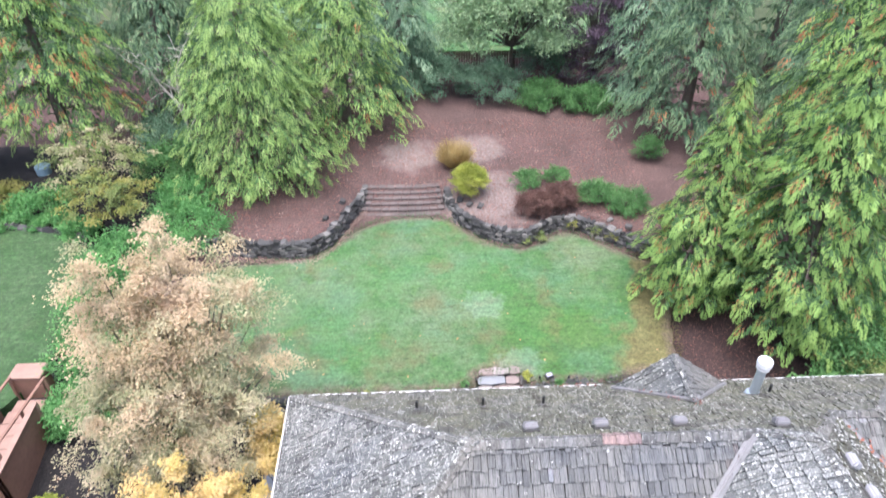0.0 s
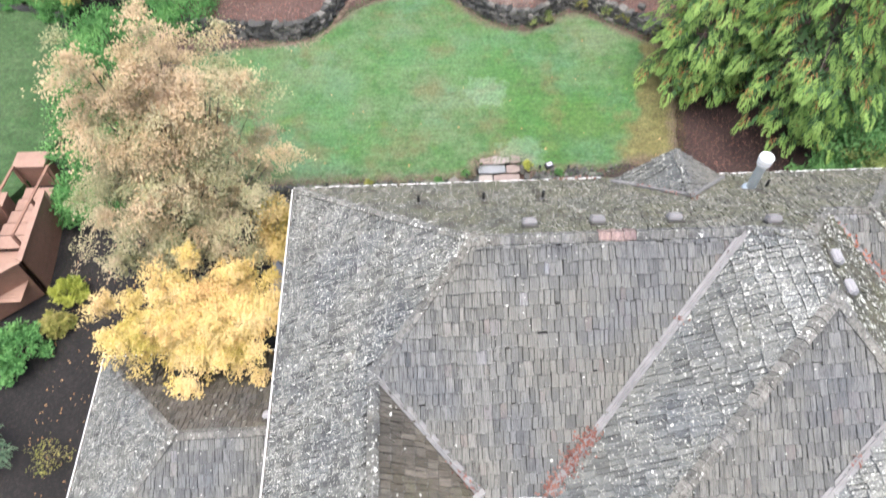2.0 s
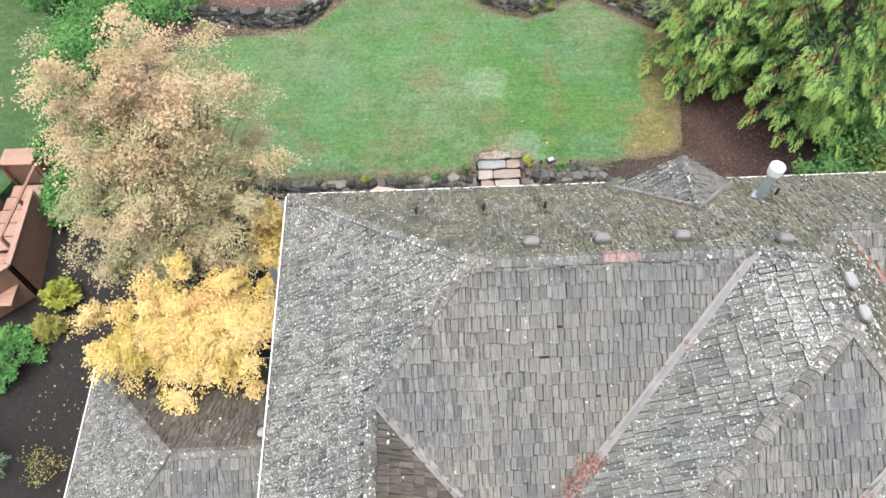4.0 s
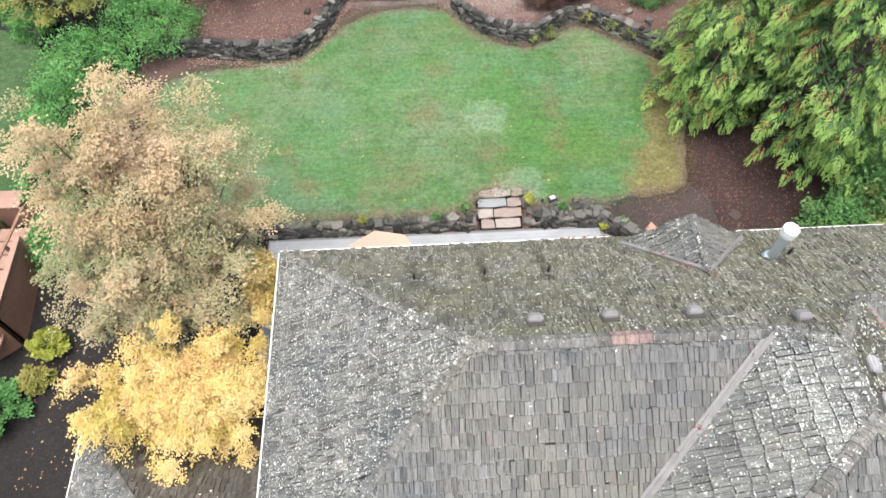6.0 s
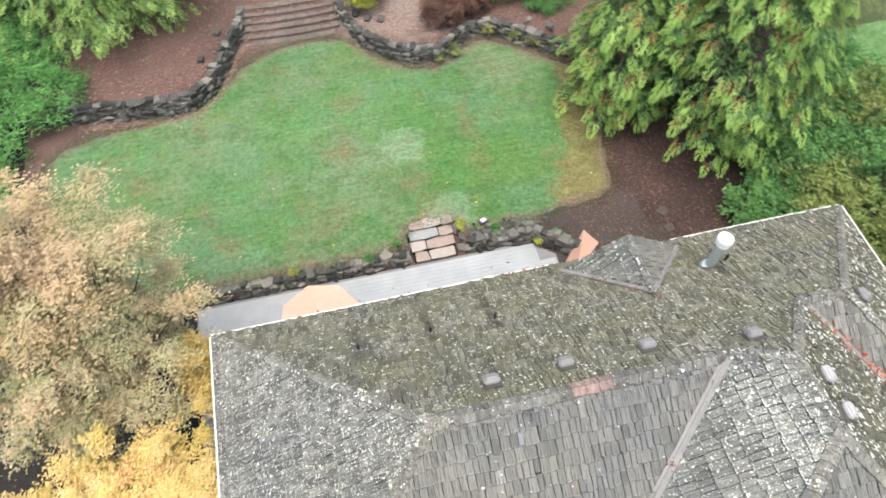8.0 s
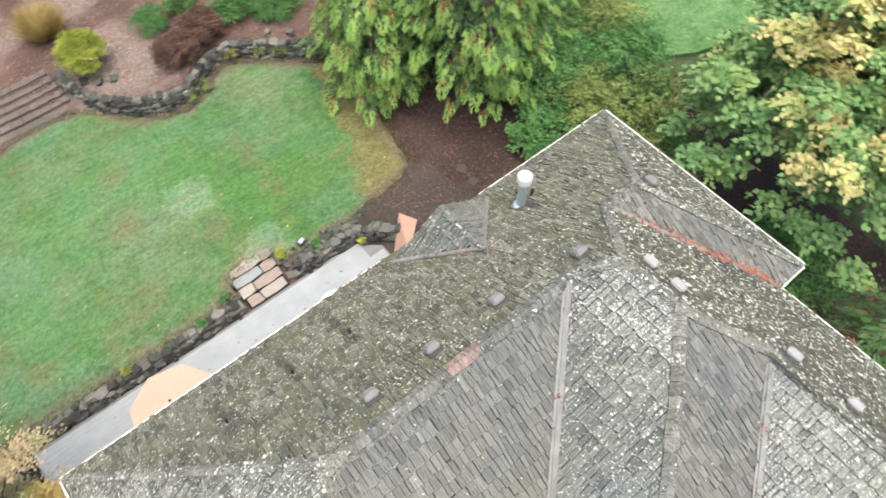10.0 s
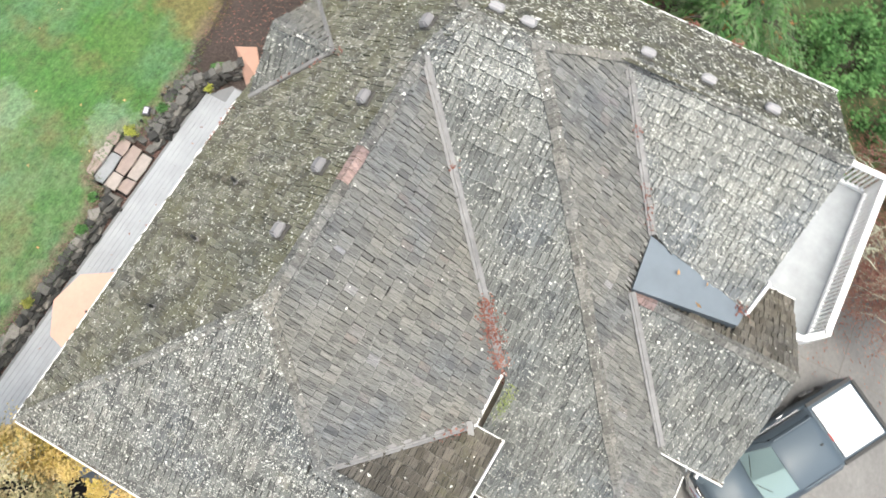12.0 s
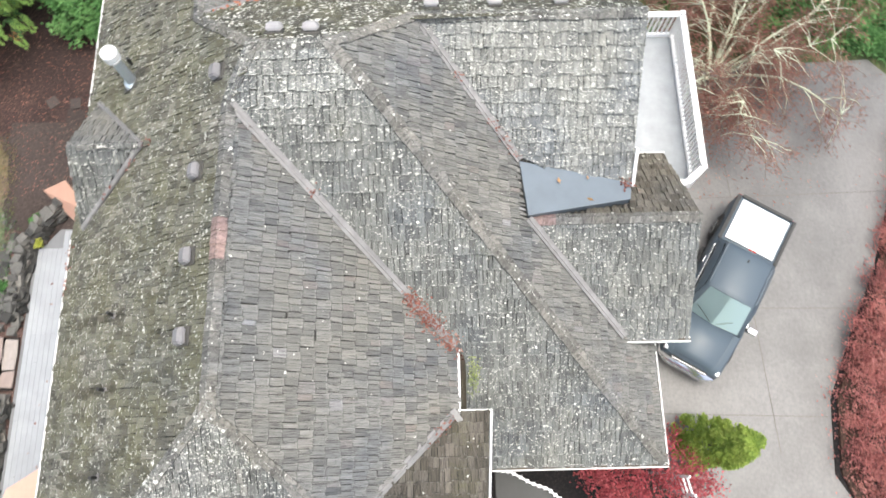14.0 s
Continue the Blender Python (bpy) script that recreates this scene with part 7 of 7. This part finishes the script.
# White trellis by the red maple
tr = thing("garden_trellis", (2.55, -13.75, -0.95), 12, "small white wooden trellis among red leaves", "trellis")
for x in (-0.22, 0.22):
    part("upright", one_box(x - 0.03, x + 0.03, -0.03, 0.03, 0, 3.35, bevel=0.006), WHITE, tr)
for k in range(6):
    part("rung", one_box(-0.25, 0.25, -0.02, 0.02, 1.5 + 0.32 * k, 1.57 + 0.32 * k), WHITE, tr)


# ---- pickup on the drive ----
def build_truck():
    PAINT, nt, b = nodes_of("slate_blue_car_paint")
    b.inputs["Base Color"].default_value = (0.064, 0.088, 0.112, 1)
    b.inputs["Metallic"].default_value, b.inputs["Roughness"].default_value = 0.0, 0.6
    b.inputs["Coat Weight"].default_value = 0.25
    # Windshield: pale teal base colour stands in for the reflected sky
    GLASS, nt, b = nodes_of("sky_teal_glass")
    b.inputs["Base Color"].default_value = (0.26, 0.35, 0.35, 1)
    b.inputs["Roughness"].default_value, b.inputs["Specular IOR Level"].default_value = 0.06, 0.9
    DARKGLASS, nt, b = nodes_of("dark_side_glass")
    b.inputs["Base Color"].default_value = (0.012, 0.014, 0.016, 1)
    b.inputs["Roughness"].default_value = 0.06
    CHROME = plain("chrome", (0.75, 0.76, 0.78), 0.18, 0.9, 0.03, 4, 0)
    COVER = plain("white_bed_cover", (0.82, 0.83, 0.83), 0.5, 0, 0.03, 3, 0.05)
    LAMP = plain("clear_headlamp", (0.7, 0.72, 0.75), 0.1, 0.2, 0.03, 4, 0)
    TAIL = plain("red_tail_lamp", (0.35, 0.02, 0.02), 0.2, 0, 0.05, 4, 0)
    t = thing("pickup_truck", (8.0, -16.32, -0.9), 148, "slate-grey crew-cab pickup with a white bed cover parked on concrete", "truck")

    def loft(sections):
        """Skin over cross sections: (x, half width below, half width above, z below, z above)."""
        bm = bmesh.new()
        rings = []
        for x, w0, w1, z0, z1 in sections:
            zm = z0 + (z1 - z0) * 0.55
            prof = [(-w0 * 0.92, z0), (-w0, z0 + 0.08), (-max(w0, w1), zm), (-w1, z1 - 0.05), (-w1 * 0.93, z1), (w1 * 0.93, z1), (w1, z1 - 0.05), (max(w0, w1), zm), (w0, z0 + 0.08), (w0 * 0.92, z0)]
            rings.append([bm.verts.new((x, y, z)) for y, z in prof])
        for r0, r1 in zip(rings, rings[1:]):
            for k in range(len(r0)):
                bm.faces.new((r0[k], r0[(k + 1) % len(r0)], r1[(k + 1) % len(r0)], r1[k]))
        bm.faces.new(rings[0][::-1])
        bm.faces.new(rings[-1])
        bmesh.ops.recalc_face_normals(bm, faces=bm.faces)
        for f in bm.faces:
            f.smooth = len(f.verts) == 4 and abs(f.normal.x) < 0.5
        return bm

    part("body", loft([(-2.72, 0.90, 0.90, 0.42, 1.12), (-2.6, 0.95, 0.93, 0.38, 1.14), (-0.95, 0.96, 0.93, 0.36, 1.14), (1.3, 0.96, 0.93, 0.36, 1.12), (1.9, 0.96, 0.90, 0.4, 1.10), (2.45, 0.93, 0.84, 0.45, 1.04), (2.68, 0.84, 0.74, 0.5, 0.96)]), PAINT, t)
    part("hood", loft([(1.30, 0.72, 0.70, 1.06, 1.155), (1.9, 0.71, 0.69, 1.05, 1.145), (2.4, 0.66, 0.64, 1.0, 1.085), (2.6, 0.6, 0.55, 0.92, 1.02)]), PAINT, t)
    cab = part("cab", loft([(-1.12, 0.86, 0.74, 1.1, 1.2), (-0.86, 0.87, 0.68, 1.1, 1.74), (-0.6, 0.87, 0.69, 1.1, 1.80), (0.45, 0.87, 0.69, 1.1, 1.80), (0.62, 0.87, 0.68, 1.1, 1.77), (1.35, 0.86, 0.78, 1.09, 1.15)]), PAINT, t)

    def sheet(points, th=0.012):
        bm = bmesh.new()
        v = [bm.verts.new(p) for p in points]
        bm.faces.new(v)
        bmesh.ops.solidify(bm, geom=bm.faces[:], thickness=th)
        bmesh.ops.recalc_face_normals(bm, faces=bm.faces)
        return bm

    part("windshield", sheet([(1.33, -0.76, 1.175), (1.40, 0.0, 1.175), (1.33, 0.76, 1.175), (0.64, 0.62, 1.785), (0.66, 0.0, 1.80), (0.64, -0.62, 1.785)]), GLASS, cab)
    part("rear_window", sheet([(-1.10, -0.66, 1.26), (-1.10, 0.66, 1.26), (-0.875, 0.6, 1.74), (-0.875, -0.6, 1.74)]), DARKGLASS, cab)
    for s in (-1, 1):
        for x0, x1 in ((-0.8, -0.05), (0.0, 1.05)):
            tx = min(x1, 0.58)
            part("side_window", sheet([(x0, s * 0.885, 1.19), (x1, s * 0.885, 1.19), (tx, s * 0.745, 1.68), (x0, s * 0.745, 1.68)]), DARKGLASS, cab)
        part("window_trim", sweep(bmesh.new(), (-0.85, s * 0.905, 1.165), (1.1, s * 0.905, 1.165), [(-0.012, -0.015), (0.012, -0.015), (0.012, 0.015), (-0.012, 0.015)]), CHROME, cab)
        part("roof_rail", sweep(bmesh.new(), (-0.75, s * 0.70, 1.785), (0.5, s * 0.70, 1.785), [(-0.015, 0), (0.015, 0), (0.015, 0.02), (-0.015, 0.02)]), PAINT, cab)
        for x in (-0.35, 0.55):
            part("door_handle", one_box(x - 0.1, x + 0.1, s * 0.965 - 0.015, s * 0.965 + 0.015, 1.0, 1.03, bevel=0.006), CHROME, t)
        m = part("mirror", one_box(0.98, 1.14, s * 1.02 - 0.13 + 0.03 * s, s * 1.02 + 0.13 + 0.03 * s, 1.16, 1.36, bevel=0.03), CHROME, t)
        part("mirror_arm", one_box(1.02, 1.1, min(s * 0.86, s * 0.97), max(s * 0.86, s * 0.97), 1.16, 1.22), BLACK, m)
        part("running_board", one_box(-0.95, 1.25, s * 0.98 - 0.07, s * 0.98 + 0.07, 0.36, 0.41, bevel=0.012), BLACK, t)
        part("headlight", one_box(2.42, 2.62, s * 0.72 - 0.13, s * 0.72 + 0.13, 0.80, 0.98, bevel=0.04), LAMP, t)
        part("tail_light", one_box(-2.76, -2.68, s * 0.85 - 0.06, s * 0.85 + 0.06, 0.72, 1.08, bevel=0.015), TAIL, t)
        part("bed_rail", one_box(-2.7, -1.12, s * 0.88 - 0.055, s * 0.88 + 0.055, 1.12, 1.17, bevel=0.015), BLACK, t)
        for x in (-1.75, 1.78):
            arch = part("wheel_arch", tube(bmesh.new(), [(x, s * 0.90, 0.40), (x, s * 0.975, 0.40)], [0.47, 0.45], 24), BLACK, t)
            w = part("wheel", tube(bmesh.new(), [(x, s * 0.80, 0.39), (x, s * 0.84, 0.39), (x, s * 1.0, 0.39), (x, s * 1.02, 0.39)], [0.36, 0.39, 0.39, 0.35], 28), BLACK, t)
            part("rim", tube(bmesh.new(), [(x, s * 1.0, 0.39), (x, s * 1.03, 0.39)], [0.25, 0.23], 20), CHROME, w)
            for k in range(5):
                a = k * 2 * math.pi / 5
                part("spoke_gap", tube(bmesh.new(), [(x + 0.14 * math.cos(a), s * 1.02, 0.39 + 0.14 * math.sin(a)), (x + 0.14 * math.cos(a), s * 1.037, 0.39 + 0.14 * math.sin(a))], [0.055, 0.05], 8), BLACK, w)
    part("bed_cover", one_box(-2.58, -1.22, -0.75, 0.75, 1.15, 1.20, bevel=0.02), COVER, t, "white vinyl bed cover")
    part("tailgate", one_box(-2.76, -2.66, -0.80, 0.80, 0.55, 1.17, bevel=0.02), BLACK, t)
    part("front_bumper", loft([(2.5, 0.95, 0.92, 0.42, 0.66), (2.72, 0.88, 0.86, 0.42, 0.68), (2.86, 0.6, 0.58, 0.44, 0.66)]), CHROME, t)
    part("rear_bumper", one_box(-2.86, -2.7, -0.9, 0.9, 0.45, 0.66, bevel=0.03), CHROME, t)
    g = part("grille", one_box(2.6, 2.72, -0.55, 0.55, 0.68, 0.96, bevel=0.02), BLACK, t)
    for k in range(3):
        part("grille_bar", one_box(2.71, 2.735, -0.53, 0.53, 0.72 + 0.08 * k, 0.745 + 0.08 * k), CHROME, g)
    for k in (-1, 1):
        part("wiper", tube(bmesh.new(), [(1.36, 0.1 * k, 1.19), (1.14, 0.55 * k - 0.1, 1.39)], [0.012, 0.008], 5), BLACK, cab)
    part("brake_light", one_box(-0.98, -0.94, -0.12, 0.12, 1.67, 1.70), TAIL, cab)
    part("antenna_base", one_box(-0.6, -0.52, -0.02, 0.02, 1.81, 1.85, bevel=0.008), BLACK, cab)


build_truck()


# ---- fallen leaves ----
def litter(name, pts, size, material, label, lift=0.01):
    base = np.array(pts) + np.array([0, 0, lift])
    h = rng.normal(size=base.shape) * np.array([1, 1, 0.25])
    tagged(part(name, leaves(name, base, h, size, size * 0.36, -0.15), material), label, "leaves", kind="stuff")


def scatter(n, xr, yr, height):
    x, y = rng.uniform(*xr, n), rng.uniform(*yr, n)
    return [(a, b, height(a, b)) for a, b in zip(x, y)]


litter("lawn_leaf_litter", scatter(46, (-5, 13), (5.2, 12), lawn_height), 0.10, L_LITTER, "scattered dry leaves on the lawn")
litter("bank_leaf_litter", [p for p in scatter(1500, (-6, 15), (12.8, 24), ground_height) if p[2] > 1.0], 0.08, L_LITTER_PALE, "leaf litter over the mulch bank", 0.03)
litter("bank_leaf_litter", [p for p in scatter(9000, (-6, 15), (12.8, 24), ground_height) if p[2] > 1.0], 0.075, L_LITTER_RED, "reddish-brown leaves thick over the mulch bank", 0.03)
FOOT = np.array(WALL_LEFT[2:])
ft = np.linspace(0, len(FOOT) - 1.001, 1300)
litter("wall_foot_litter", [(x + rng.normal(0, 0.05) + 0.15, y - 0.42 + rng.normal(0, 0.16), lawn_height(x, y) - 0.02) for x, y in zip(np.interp(ft, range(len(FOOT)), FOOT[:, 0]), np.interp(ft, range(len(FOOT)), FOOT[:, 1]))], 0.065, L_LITTER_PALE, "fallen leaves along the foot of the stone wall")
litter("mulch_leaf_litter", scatter(3600, (11, 17), (1.0, 12), ground_height), 0.055, L_LITTER_RED, "reddish leaves on the mulch", 0.03)
litter("drive_leaf_litter", [(16.4 + rng.normal(0, 2.3), -16.6 + rng.normal(0, 1.9), -0.88) for _ in range(8000)], 0.06, L_LITTER_RED, "red-brown leaves drifted on the drive", 0.02)
litter("hedge_leaf_litter", [(x + rng.normal(0, 0.25), y + 0.9 + rng.normal(0, 0.25), -0.85) for x, y in zip(np.interp(np.linspace(0, 1, 500), np.linspace(0, 1, len(hp)), hp[:, 0]), np.interp(np.linspace(0, 1, 500), np.linspace(0, 1, len(hp)), hp[:, 1]))], 0.07, L_ROSE, "pinkish leaves along the hedge foot")
litter("path_leaf_litter", scatter(260, (-8.5, -5.7), (-9, 2), ground_height), 0.07, L_LITTER, "small leaves on the dark path", 0.02)
litter("patio_leaf_litter", scatter(40, (-1.5, 9.8), (1.5, 4.0), lambda x, y: 0.015), 0.09, L_LITTER_RED, "few leaves on the patio boards")


def along(a, b, n, spread, lift, bias=1.0):
    a, b = np.array(a), np.array(b)
    return [tuple(a + (b - a) * (rng.uniform() ** bias) + np.array([rng.normal(0, spread), rng.normal(0, spread), lift + rng.uniform(0, 0.05)])) for _ in range(n)]


ORANGE_DRIFT = along((11.9, -3.55, 8.1), (14.75, -6.42, 5.8), 380, 0.075, 0.05, 0.75)
RED_DRIFT = along((6.5, -7.08, 6.78), (5.45, -8.05, 5.98), 520, 0.13, 0.05) + along((9.9, -8.85, 7.2), (9.25, -9.45, 6.7), 90, 0.06, 0.05) + along((3.6, -7.45, 6.4), (4.2, -8.05, 5.96), 70, 0.06, 0.05)
RED_DRIFT += along((10.6, -8.2, 7.8), (10.5, -8.3, 7.7), 14, 0.05, 0.06) + along((8.75, -11.7, 6.3), (8.7, -11.8, 6.3), 30, 0.08, 0.12) + along((7.0, -10.6, 5.6), (6.9, -10.7, 5.6), 10, 0.04, 0.06) + along((8.1, -5.5, 8.05), (8.0, -5.6, 7.97), 12, 0.04, 0.06)
RED_DRIFT += along((9.3, -2.0, 7.3), (8.6, -0.9, 6.5), 14, 0.05, 0.06) + along((9.42, -2.2, 7.45), (9.4, -2.2, 7.45), 12, 0.06, 0.05) + along((14.85, -8.3, 5.78), (14.85, -8.5, 5.78), 26, 0.05, 0.02) + along((14.85, -9.4, 5.78), (14.85, -9.6, 5.78), 36, 0.05, 0.02) + along((15.85, -1.5, 5.75), (15.85, -3.2, 5.75), 30, 0.03, 0.02)
RED_DRIFT += along((6.8, 0.05, 5.73), (7.9, 0.05, 5.73), 26, 0.03, 0.01)
litter("valley_leaf_litter", ORANGE_DRIFT, 0.07, L_LITTER_ORANGE, "orange-red leaves piled in the corner valley", 0.01)
litter("valley_leaf_litter", RED_DRIFT, 0.06, L_LITTER_RED, "orange-red leaves caught in the roof valleys and gutters", 0.01)
litter("roof_moss", [(x, -8.37 + rng.normal(0, 0.04) - 0.16 * rng.uniform(), w2_height(x, 0) + 0.05) for x in np.clip(rng.normal(5.0, 0.2, 300), 4.45, 5.3)], 0.03, L_OLIVE, "yellow-green moss cushions along the gutter", 0.01)
litter("membrane_leaf_litter", [(8.7, -10.3, 6.63), (8.35, -11.0, 6.53), (8.9, -10.9, 6.56)], 0.13, L_LITTER, "large dead leaves on the flat membrane", 0.02)
